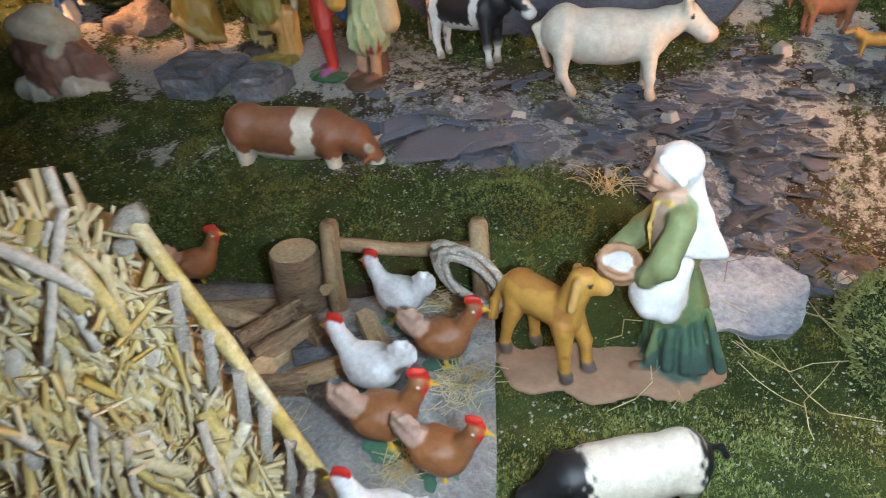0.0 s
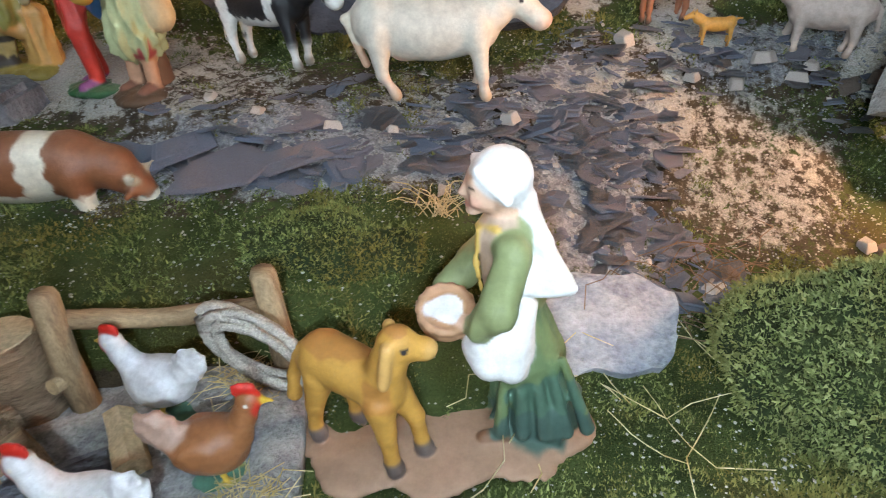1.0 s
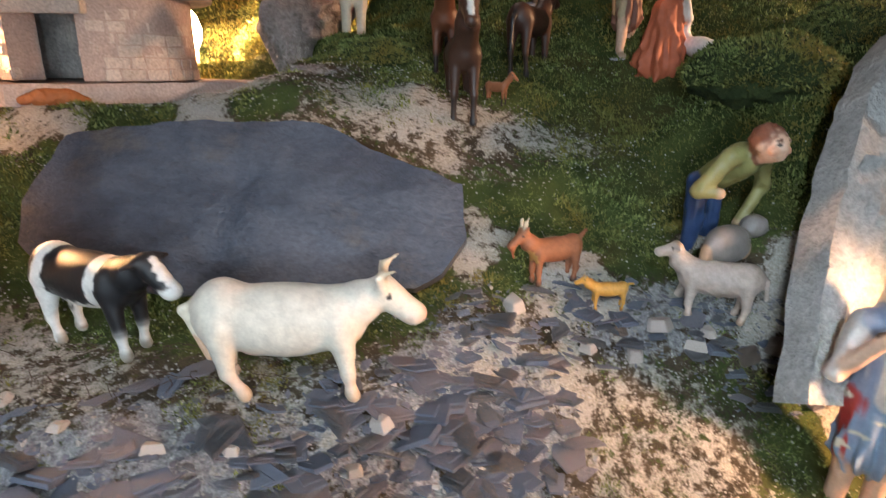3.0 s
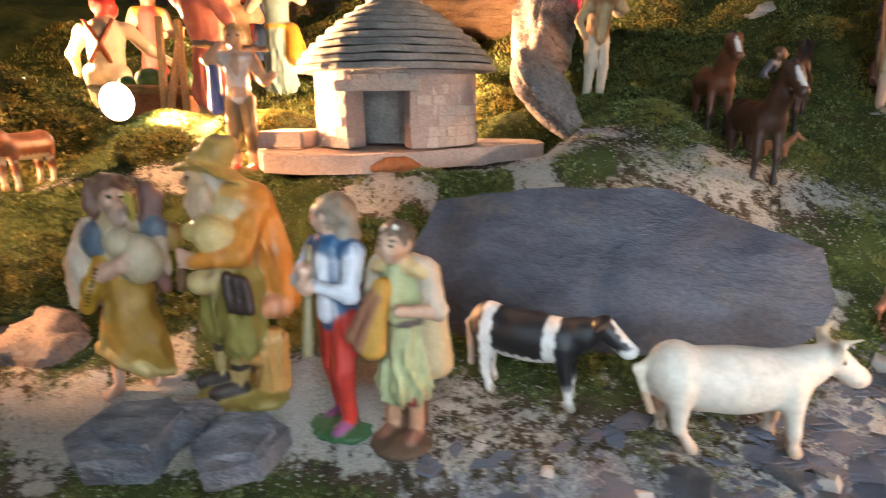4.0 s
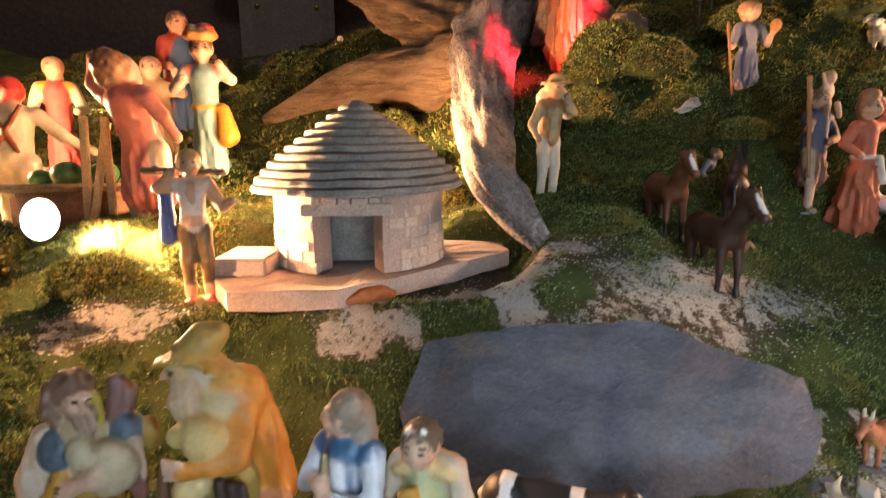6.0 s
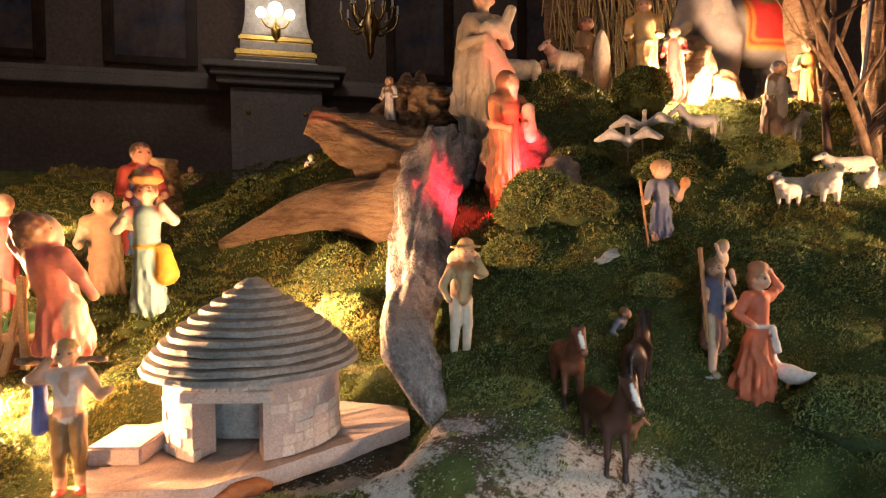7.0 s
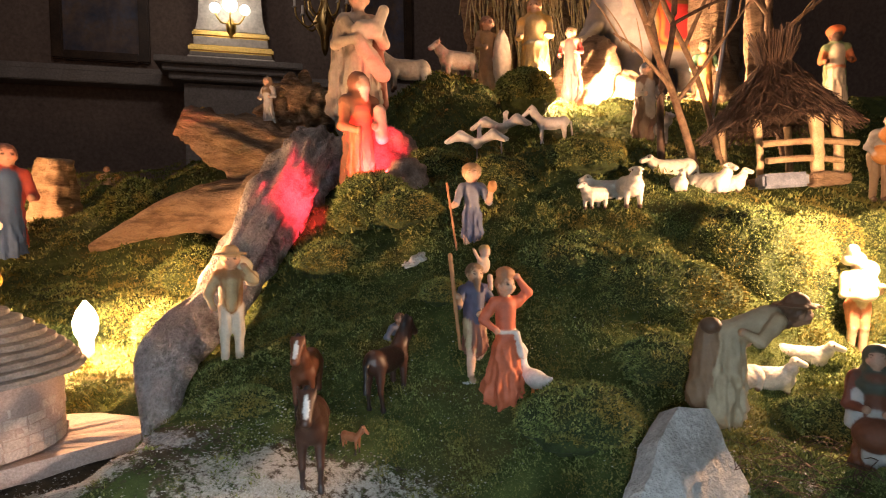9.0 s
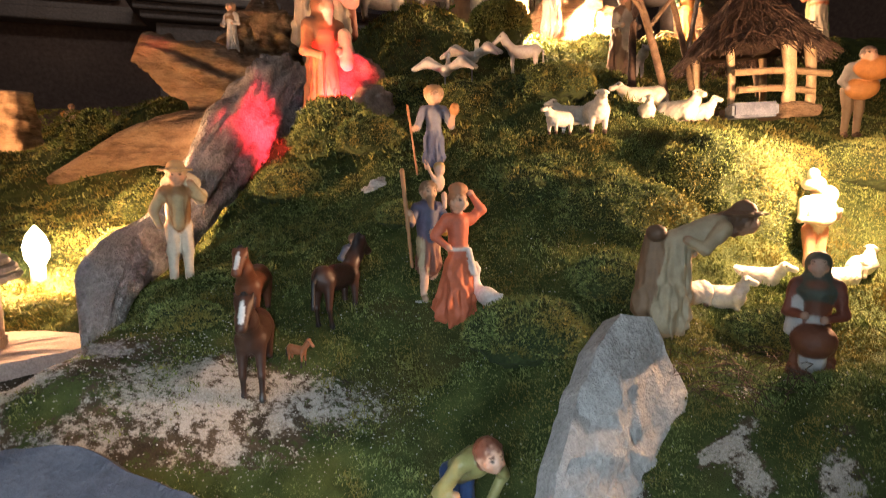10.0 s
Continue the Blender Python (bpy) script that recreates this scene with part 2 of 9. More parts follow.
FLOORSTONE = surface("church_floor", (0.12, 0.11, 0.10), (0.18, 0.17, 0.15), 2, 20, 0.5, 0.1, 0.001, None, None, 0.0, False)
CLOTH = surface("dark_skirting_cloth", (0.04, 0.035, 0.03), (0.06, 0.05, 0.045), 8, 120, 0.9)
MELON = surface("green_melon", (0.02, 0.08, 0.03), (0.06, 0.16, 0.06), 120, 600, 0.35, 0.2, 0.0004)

# ---- building helpers ----


def finish(bm, name, material, smooth=True, crisp=0):
    me = bpy.data.meshes.new(name)
    bm.to_mesh(me)
    bm.free()
    me.materials.append(material)
    if smooth:
        me.shade_smooth()
    if crisp:
        me.set_sharp_from_angle(angle=radians(crisp))
    return me


def part(name, bm, material, parent=None, label="", smooth=False):
    ob = new(name, finish(bm, name, material, smooth))
    if parent:
        ob.parent = parent
    return tagged(ob, label)


def thing(name, label, category, group="", kind="", at=None):
    ob = tagged(new(name), label, category, group, kind)
    if at is not None:
        ob.matrix_world = at
    return ob


def box(bm, size, m, bevel=0.0):
    r = bmesh.ops.create_cube(bm, size=1, matrix=m @ Matrix.Diagonal((*size, 1)))
    if bevel:
        edges = list({e for v in r["verts"] for e in v.link_edges})
        bmesh.ops.bevel(bm, geom=edges, offset=bevel, segments=2, affect="EDGES")
    return bm


def tube(bm, pts, radii, n=10, twist=0.0, rough=0.0, seed=0, cap=True):
    """A bent, tapered round bar along pts."""
    rng = random.Random(seed)
    pts = [Vector(p) for p in pts]
    rings = []
    up = Vector((0.13, 0.21, 0.97)).normalized()
    for i, p in enumerate(pts):
        d = (pts[min(i + 1, len(pts) - 1)] - pts[max(i - 1, 0)]).normalized()
        a = d.cross(up)
        if a.length < 0.1:
            a = d.cross(Vector((1, 0, 0)))
        a.normalize()
        b = d.cross(a)
        r = radii[i] if hasattr(radii, "__len__") else radii
        ring = []
        for k in range(n):
            w = 2 * math.pi * k / n + twist * i
            q = r * (1 + rough * rng.uniform(-1, 1))
            ring.append(bm.verts.new(p + a * math.cos(w) * q + b * math.sin(w) * q))
        rings.append(ring)
    for r0, r1 in zip(rings, rings[1:]):
        for k in range(n):
            bm.faces.new((r0[k], r0[(k + 1) % n], r1[(k + 1) % n], r1[k]))
    if cap:
        bm.faces.new(list(reversed(rings[0])))
        bm.faces.new(rings[-1])
    return bm


def curve(pts, steps=6):
    """A smooth run of points through pts."""
    pts = [Vector(p) for p in pts]
    out = []
    for i in range(len(pts) - 1):
        p0, p1, p2, p3 = pts[max(i - 1, 0)], pts[i], pts[i + 1], pts[min(i + 2, len(pts) - 1)]
        for k in range(steps):
            t = k / steps
            out.append(0.5 * (2 * p1 + (p2 - p0) * t + (2 * p0 - 5 * p1 + 4 * p2 - p3) * t * t + (3 * p1 - p0 - 3 * p2 + p3) * t ** 3))
    out.append(pts[-1])
    return out


def ramp(values, steps=6):
    out = []
    for a, b in zip(values, values[1:]):
        out += [a + (b - a) * k / steps for k in range(steps)]
    return out + [values[-1]]


def lattice_noise(x, y, cell, seed):
    """Smooth value noise on the plan, -1 to 1."""
    rng = np.random.RandomState(seed)
    tab = rng.uniform(-1, 1, (256, 256))
    u, v = x / cell, y / cell
    i, j = np.floor(u).astype(int), np.floor(v).astype(int)
    fu, fv = u - i, v - j
    fu, fv = fu * fu * (3 - 2 * fu), fv * fv * (3 - 2 * fv)
    g = lambda a, b: tab[a % 256, b % 256]
    return (g(i, j) * (1 - fu) + g(i + 1, j) * fu) * (1 - fv) + (g(i, j + 1) * (1 - fu) + g(i + 1, j + 1) * fu) * fv


# ---- the ground: a banked hill of moss, sand and scree ----
BANK_Y = (-1, 0.27, 0.38, 0.5, 0.6, 0.7, 0.8, 1.0, 1.3, 1.6, 2.2, 3)
BANK_Z = (0.14, 0.158, 0.205, 0.245, 0.29, 0.365, 0.39, 0.47, 0.62, 0.85, 0.95, 1.0)
MOUNDS = ((-0.6, 1.8, 0.40, -0.246), (0.7, 1.1, 0.26, 0.152), (1.3, 0.5, 0.26, 0.142), (0.3, 0.4, 0.08, -0.058), (0, 1.1, 0.12, -0.080),
          (0.4, 0.7, 0.08, -0.065), (0.9, 0.8, 0.08, -0.088), (0.7, 0.5, 0.12, 0.085), (0.5, 1.6, 0.12, 0.082), (0.1, 0.7, 0.12, 0.019),
          (0.7, 1.4, 0.08, -0.093), (0, 1.4, 0.08, -0.089), (0.7, 0.7, 0.08, -0.068), (0.5, 0.4, 0.08, -0.103), (0.7, 0.1, 0.26, 0.046),
          (0.3, 1.1, 0.08, 0.036), (-0.2, 0.6, 0.08, -0.025),
          (-0.22, 1.38, 0.11, -0.075), (-0.03, 1.17, 0.06, -0.04),
          (0.0, 0.578, 0.045, -0.020), (0.085, 0.285, 0.040, -0.012), (0.155, 0.285, 0.035, -0.012), (0.09, 0.575, 0.045, -0.018), (0.19, 0.57, 0.04, -0.014), (0.195, 0.345, 0.035, -0.018))


def land(x, y):
    x, y = np.asarray(x, float), np.asarray(y, float)
    z = np.interp(y, BANK_Y, BANK_Z)
    for a, b, s, h in MOUNDS:
        z = z + h * np.exp(-((x - a) ** 2 + (y - b) ** 2) / (2 * s * s))
    yard = np.clip((0.075 - x) / 0.02, 0, 1) * np.clip((0.345 - y) / 0.03, 0, 1) * np.clip((x + 0.24) / 0.05, 0, 1)
    z = z * (1 - yard) + np.minimum(z, 0.150) * yard
    pad = np.clip((1.25 - np.sqrt(((x + 0.06) / 0.150) ** 2 + ((y - 0.812) / 0.105) ** 2)) / 0.25, 0, 1)
    return z * (1 - pad) + np.minimum(z, 0.368) * pad


def rough_land(x, y):
    far = np.clip((np.asarray(y) - 0.5) / 0.8, 0, 1)
    return land(x, y) + (0.0035 + 0.010 * far) * lattice_noise(x, y, 0.055, 3) + (0.0022 + 0.004 * far) * lattice_noise(x, y, 0.022, 4) + 0.0012 * lattice_noise(x, y, 0.008, 5)


def gz(x, y, lift=0.0):
    return float(land(x, y)) + lift


BARE = ((-0.17, 0.535, 0.17, 0.045, 1, 0.9), (-0.02, 0.50, 0.10, 0.035, 1, 0.5), (0.12, 0.49, 0.07, 0.03, 1, 0.5), (0.325, 0.430, 0.055, 0.06, 1, 0.30),
        (0.20, 0.695, 0.085, 0.045, 1, 0.62), (0.31, 0.70, 0.085, 0.035, 1, 0.56), (0.12, 0.66, 0.06, 0.02, 1, 0.5), (0.24, 0.645, 0.08, 0.018, 1, 0.45), (-0.26, 0.73, 0.06, 0.03, 1, 0.6), (0.02, 0.715, 0.09, 0.022, 1, 0.8),
        (0.05, 0.44, 0.16, 0.045, 2, 0.7), (0.20, 0.41, 0.06, 0.06, 2, 0.7), (0.22, 0.48, 0.06, 0.05, 2, 0.8), (0.325, 0.455, 0.085, 0.075, 1, 0.50), (0.36, 0.53, 0.10, 0.030, 2, 0.6), (0.44, 0.53, 0.07, 0.03, 2, 0.5),
        (0.10, 0.745, 0.07, 0.02, 2, 0.6))


def cover_at(x, y):
    moss, sand, grey = np.ones_like(x), np.zeros_like(x), np.zeros_like(x)
    moss = moss * np.clip((np.sqrt(((x + 0.06) / 0.140) ** 2 + ((y - 0.812) / 0.098) ** 2) - 1.0) / 0.1, 0, 1)
    moss = moss * (1 - ((x > -0.20) & (x < 0.058) & (y < 0.330)))
    # everywhere in front the moss is thin and the sand shows through
    thin = np.clip(lattice_noise(x, y, 0.045, 41) + 0.7 * lattice_noise(x, y, 0.018, 42) - 0.12 + 0.16 * (y > 0.5), 0, 0.75) * np.clip((0.80 - y) / 0.1, 0, 1) * np.clip((y - 0.36) / 0.06, 0.25, 1) * np.where(y > 0.6, np.clip((0.33 - x) / 0.06, 0.15, 1), 1)
    moss, sand = moss - thin, sand + 0.85 * thin
    for a, b, rx, ry, kind, strength in BARE:
        f = strength * np.clip(1.5 - np.sqrt(((x - a) / rx) ** 2 + ((y - b) / ry) ** 2), 0, 1)
        moss = moss * (1 - f)
        if kind == 1:
            sand = np.maximum(sand, f)
        else:
            grey = np.maximum(grey, f)
    return moss, sand, grey


def build_ground():
    xs = np.concatenate([np.arange(-1.5, -0.62, 0.03), np.arange(-0.62, 1.25, 0.006), np.arange(1.25, 2.0, 0.02)])
    ys = np.concatenate([np.arange(-0.4, 0.02, 0.03), np.arange(0.02, 1.3, 0.006), np.arange(1.3, 2.36, 0.018)])
    X, Y = np.meshgrid(xs, ys, indexing="ij")
    Z = rough_land(X, Y)
    edge = np.clip((Y - 2.15) / 0.2, 0, 1)
    Z = Z - 0.5 * edge ** 2
    n, k = X.shape
    idx = np.arange(n * k).reshape(n, k)
    quads = np.stack([idx[:-1, :-1], idx[1:, :-1], idx[1:, 1:], idx[:-1, 1:]], -1).reshape(-1, 4)
    me = raw_mesh("ground", np.stack([X, Y, Z], -1).reshape(-1, 3), quads, GROUND)
    cover = np.ones((n * k, 4), np.float32)
    for i, c in enumerate(cover_at(X.ravel(), Y.ravel())):
        cover[:, i] = c
    me.attributes.new("cover", "FLOAT_COLOR", "POINT").data.foreach_set("color", cover.ravel())
    return tagged(new("ground", me), "hilly ground of green moss, pale sand and grey grit", "ground", kind="structure")


def raw_mesh(name, verts, faces, material, smooth=True):
    """A mesh from arrays; faces all with the same number of corners."""
    me = bpy.data.meshes.new(name)
    nf, c = faces.shape
    me.vertices.add(len(verts))
    me.vertices.foreach_set("co", np.asarray(verts, np.float32).ravel())
    me.loops.add(nf * c)
    me.loops.foreach_set("vertex_index", faces.astype(np.int32).ravel())
    me.polygons.add(nf)
    me.polygons.foreach_set("loop_start", np.arange(0, nf * c, c, dtype=np.int32))
    me.update(calc_edges=True)
    me.materials.append(material)
    if smooth:
        me.shade_smooth()
    return me


ground = build_ground()


def scatter_moss(name, count, x0, x1, y0, y1, size, seed, leaves=5, label="", bias=0.40):
    """Tufts of small pointed leaves, thickest where the cover is moss."""
    rng = np.random.RandomState(seed)
    x, y = rng.uniform(x0, x1, count), rng.uniform(y0, y1, count)
    moss, _, _ = cover_at(x, y)
    keep = moss + 0.45 * lattice_noise(x, y, 0.012, 8) + 0.3 * lattice_noise(x, y, 0.05, 9) > bias + rng.uniform(0, 0.35, count)
    x, y = x[keep], y[keep]
    n = len(x)
    clump = lattice_noise(x, y, 0.013, 21)
    base = np.stack([x, y, rough_land(x, y) - 0.0008 + size * 0.45 * np.clip(clump, -0.3, 1)], -1)
    s = size * rng.uniform(0.6, 1.5, n) * (1 + 0.4 * lattice_noise(x, y, 0.03, 11))
    base, s = np.repeat(base, leaves, 0), np.repeat(s, leaves)
    m = len(base)
    ang, tilt = rng.uniform(0, 2 * np.pi, m), rng.uniform(0.2, 1.3, m)
    out = np.stack([np.cos(ang) * np.sin(tilt), np.sin(ang) * np.sin(tilt), np.cos(tilt)], -1)
    turn = ang + rng.uniform(-0.8, 0.8, m)
    side = np.stack([-np.sin(turn), np.cos(turn), 0 * ang], -1)
    root = base + np.stack([np.cos(ang), np.sin(ang), 0 * ang], -1) * (s * rng.uniform(0, 0.9, m))[:, None]
    tip = root + out * (s * rng.uniform(0.6, 1.2, m))[:, None]
    w = (s * 0.24)[:, None]
    verts = np.stack([root - side * w, root + side * w, tip], 1).reshape(-1, 3)
    me = raw_mesh(name, verts, np.arange(m * 3).reshape(m, 3), MOSS, False)
    return tagged(new(name, me), label or "fine green moss growing over the hill", "moss", kind="stuff")


scatter_moss("moss", 240000, -0.42, 0.82, 0.14, 0.62, 0.0022, 1, 4)
scatter_moss("moss", 250000, -0.62, 1.3, 0.60, 1.02, 0.0030, 2, 3)
scatter_moss("moss", 105000, -1.0, 1.6, 1.0, 2.3, 0.0062, 3, 3)


def scatter_crumbs(count, seed):
    """Pale grains of sand and grit that lie thickest on the bare patches."""
    rng = np.random.RandomState(seed)
    x, y = rng.uniform(-0.5, 0.7, count), rng.uniform(0.2, 0.85, count)
    _, sand, grey = cover_at(x, y)
    keep = np.maximum(sand, grey * 0.35) + 0.08 + 0.10 * (y < 0.45) + 0.10 * lattice_noise(x, y, 0.03, 15) > rng.uniform(0, 0.9, count)
    x, y = x[keep], y[keep]
    n = len(x)
    c = np.stack([x, y, rough_land(x, y) + 0.0006], -1)
    s = 0.00032 + 0.0009 * rng.rand(n) ** 3
    octa = np.array([(1, 0, 0), (0, 1, 0), (-1, 0, 0), (0, -1, 0), (0, 0, 0.7), (0, 0, -0.7)])
    verts = (c[:, None] + octa[None] * s[:, None, None] * rng.uniform(0.6, 1.4, (n, 6, 1))).reshape(-1, 3)
    tri = np.array([(0, 1, 4), (1, 2, 4), (2, 3, 4), (3, 0, 4), (1, 0, 5), (2, 1, 5), (3, 2, 5), (0, 3, 5)])
    faces = (tri[None] + 6 * np.arange(n)[:, None, None]).reshape(-1, 3)
    return tagged(new("sand_grains", raw_mesh("sand_grains", verts, faces, CRUMB, False)), "pale grains of sand and grit on bare ground", "sand", kind="stuff")


scatter_crumbs(110000, 5)

# ---- the church behind, and the stage that carries the hill ----
CHURCH = Matrix.Translation((-0.306, 8.604, -0.508)) @ pose(0, 0, 0, 0, 0, 1.0) @ Matrix.Scale(1.12, 4)
FLOOR_Z = -0.95


def wall_box(name, size, at, material, label, parent=None, m=CHURCH, bevel=0.01, kind="structure", category="wall"):
    ob = part(name, box(bmesh.new(), size, Matrix.Identity(4), bevel), material, parent)
    ob.matrix_world = m @ Matrix.Translation(at)
    return tagged(ob, label, category, kind=kind)


def build_church():
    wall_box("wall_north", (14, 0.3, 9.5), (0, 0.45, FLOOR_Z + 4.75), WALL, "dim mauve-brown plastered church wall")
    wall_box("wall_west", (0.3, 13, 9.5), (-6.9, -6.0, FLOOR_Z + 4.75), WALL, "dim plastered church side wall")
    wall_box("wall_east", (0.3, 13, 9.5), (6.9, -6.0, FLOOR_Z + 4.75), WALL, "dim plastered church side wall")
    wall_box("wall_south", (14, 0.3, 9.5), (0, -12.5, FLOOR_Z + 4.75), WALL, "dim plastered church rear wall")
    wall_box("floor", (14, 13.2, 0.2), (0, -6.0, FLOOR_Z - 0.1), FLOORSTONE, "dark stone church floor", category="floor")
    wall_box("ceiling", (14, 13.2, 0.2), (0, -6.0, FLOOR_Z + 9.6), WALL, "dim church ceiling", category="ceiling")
    # the moulded ledge runs along the wall and steps forward round the pedestal
    for i, (dz, dy, h) in enumerate(((2.88, 0.22, 0.07), (2.81, 0.18, 0.07), (2.74, 0.13, 0.08))):
        wall_box("trim", (13.6, 0.6, h), (0, dy + 0.22, dz), LEDGE, "grey moulded ledge along the church wall", category="ledge")
    for dz, w, d, h in ((2.885, 1.60, 0.62, 0.075), (2.81, 1.46, 0.55, 0.07), (2.735, 1.34, 0.48, 0.08)):
        wall_box("trim", (w, d, h), (0.0, -d / 2 + 0.12, dz), LEDGE, "projecting moulded cornice of the pedestal", category="ledge")
    wall_box("pedestal", (1.06, 0.42, 3.6), (0.0, -0.04, FLOOR_Z + 1.83), LEDGE, "grey panelled stone pedestal under the pilaster", category="pedestal")
    wall_box("trim", (0.78, 0.04, 0.9), (0.0, -0.262, 2.05), LEDGE, "raised panel on the pedestal", category="panel")
    for x in (-0.33, 0.33):
        bm = bmesh.new()
        bmesh.ops.create_uvsphere(bm, u_segments=12, v_segments=8, radius=0.03)
        ob = part("boss", bm, GOLD, None, smooth=True)
        ob.matrix_world = CHURCH @ Matrix.Translation((x, -0.285, 2.38))
        tagged(ob, "small gilded boss on the pedestal", "boss", kind="structure")
    pil = thing("pilaster", "pale veined marble pilaster with gilded base mouldings", "pilaster", kind="structure")
    pil.matrix_world = CHURCH
    for name, w, d, z0, z1, mat in (("plinth", 0.98, 0.36, 2.925, 3.02, MARBLE), ("plinth", 0.93, 0.33, 3.02, 3.07, LEDGE), ("gilded_moulding", 0.96, 0.35, 3.07, 3.155, GOLD),
                                    ("fillet", 0.84, 0.28, 3.155, 3.255, MARBLE), ("gilded_moulding", 0.87, 0.30, 3.255, 3.33, GOLD), ("fillet", 0.80, 0.26, 3.33, 3.37, MARBLE)):
        bm = box(bmesh.new(), (w, d, z1 - z0), Matrix.Translation((0, -0.02, (z0 + z1) / 2)), 0.02 if mat is GOLD else 0.008)
        part(name, bm, mat, pil)
    bm = bmesh.new()
    rings = [[bm.verts.new((sx * w / 2, -0.02 + sy * 0.12, z)) for sx, sy in ((-1, -1), (1, -1), (1, 1), (-1, 1))] for z, w in ((3.37, 0.78), (3.5, 0.725), (3.7, 0.70), (7.6, 0.66))]
    for a, b in zip(rings, rings[1:]):
        for k in range(4):
            bm.faces.new((a[k], a[(k + 1) % 4], b[(k + 1) % 4], b[k]))
    part("shaft", bm, MARBLE, pil)
    build_sconce()
    for i, (x, w, z) in enumerate(((-3.32, 1.45, 3.0), (-1.47, 1.04, 3.0), (1.87, 0.92, 2.99), (3.9, 1.2, 2.99))):
        build_painting(x, w, z)
    build_chandelier()
    stage = thing("display_stage", "dark cloth-covered staging under the hill", "staging", kind="structure")
    part("skirt", box(bmesh.new(), (3.9, 3.0, 0.99), Matrix.Translation((0.35, 1.10, -0.45))), CLOTH, stage)
    for i, (y, h) in enumerate(((1.9, 0.22), (2.4, 0.36))):
        part("riser", box(bmesh.new(), (3.2, 0.5 if i else 0.6, h), Matrix.Translation((0.30, y - 0.1, 0.02 + h / 2))), CLOTH, stage)


def build_painting(x, w, z):
    t = thing("framed_painting", "large dark oil painting in a brown wooden frame on the wall", "painting", "paintings on the church wall")
    t.matrix_world = CHURCH @ Matrix.Translation((x, 0.27, z))
    part("canvas", box(bmesh.new(), (w - 0.1, 0.02, 2.2), Matrix.Translation((0, 0, 1.15))), CANVAS, t)
    for sx in (-1, 1):
        part("frame_side", box(bmesh.new(), (0.12, 0.07, 2.3), Matrix.Translation((sx * (w / 2 - 0.06), -0.02, 1.15)), 0.015), FRAME, t)
    for zz in (0.05, 2.25):
        part("frame_rail", box(bmesh.new(), (w - 0.24, 0.066, 0.11), Matrix.Translation((0, -0.02, zz)), 0.015), FRAME, t)


def build_sconce():
    t = thing("wall_sconce", "gilded wall sconce with three lit glass globes", "wall light")
    t.matrix_world = CHURCH @ Matrix.Translation((0.0, -0.145, 3.45))
    part("backplate", tube(bmesh.new(), [(0, 0, -0.19), (0, -0.02, -0.12), (0, -0.03, -0.05), (0, -0.03, 0.03)], (0.015, 0.05, 0.06, 0.02), 12), GOLD, t, smooth=True)
    for x, r, z in ((0, 0.085, 0.155), (-0.165, 0.060, 0.105), (0.165, 0.060, 0.105)):
        part("arm", tube(bmesh.new(), curve([(0, -0.03, -0.02), (x * 0.6, -0.12, -0.05), (x, -0.14, z - r)]), 0.010, 8), GOLD, t, smooth=True)
        bm = bmesh.new()
        bmesh.ops.create_uvsphere(bm, u_segments=20, v_segments=14, radius=r, matrix=Matrix.Translation((x, -0.14, z)))
        part("globe", bm, GLOBE, t, "lit round glass globe", True)


def build_chandelier():
    t = thing("chandelier", "brass church chandelier with curled arms and candles", "chandelier")
    t.matrix_world = Matrix.Translation((0.820, 7.170, 3.073)) @ Matrix.Scale(1.12, 4)
    part("stem", tube(bmesh.new(), [(0, 0, -0.40), (0, 0, -0.34), (0, 0, -0.20), (0, 0, -0.06), (0, 0, 0.1), (0, 0, 0.25), (0, 0, 5.40)], (0.01, 0.035, 0.05, 0.12, 0.03, 0.05, 0.012), 14), BRASS, t, smooth=True)
    for ring, (n, r, z) in enumerate(((8, 0.30, 0.06), (6, 0.18, 0.18))):
        for k in range(n):
            a = 2 * math.pi * (k + 0.5 * ring) / n
            c, s = math.cos(a), math.sin(a)
            pts = curve([(0.03 * c, 0.03 * s, z - 0.02), (0.5 * r * c, 0.5 * r * s, z - 0.17), (0.9 * r * c, 0.9 * r * s, z - 0.10), (r * c, r * s, z + 0.02)])
            arm = part("arm", tube(bmesh.new(), pts, 0.011, 6), BRASS, t, smooth=True)
            part("candle", tube(bmesh.new(), [(r * c, r * s, z + 0.02), (r * c, r * s, z + 0.035), (r * c, r * s, z + 0.12)], (0.03, 0.014, 0.013), 8), MARBLE, arm, "pale candle in a brass cup", True)


build_church()

# ---- rocks, slabs and roots ----
PLASTERY = surface("streaked_pale_stone", (0.30, 0.33, 0.39), (0.52, 0.53, 0.55), 60, 340, 0.85, 0.8, 0.0012, (0.10, 0.12, 0.19))


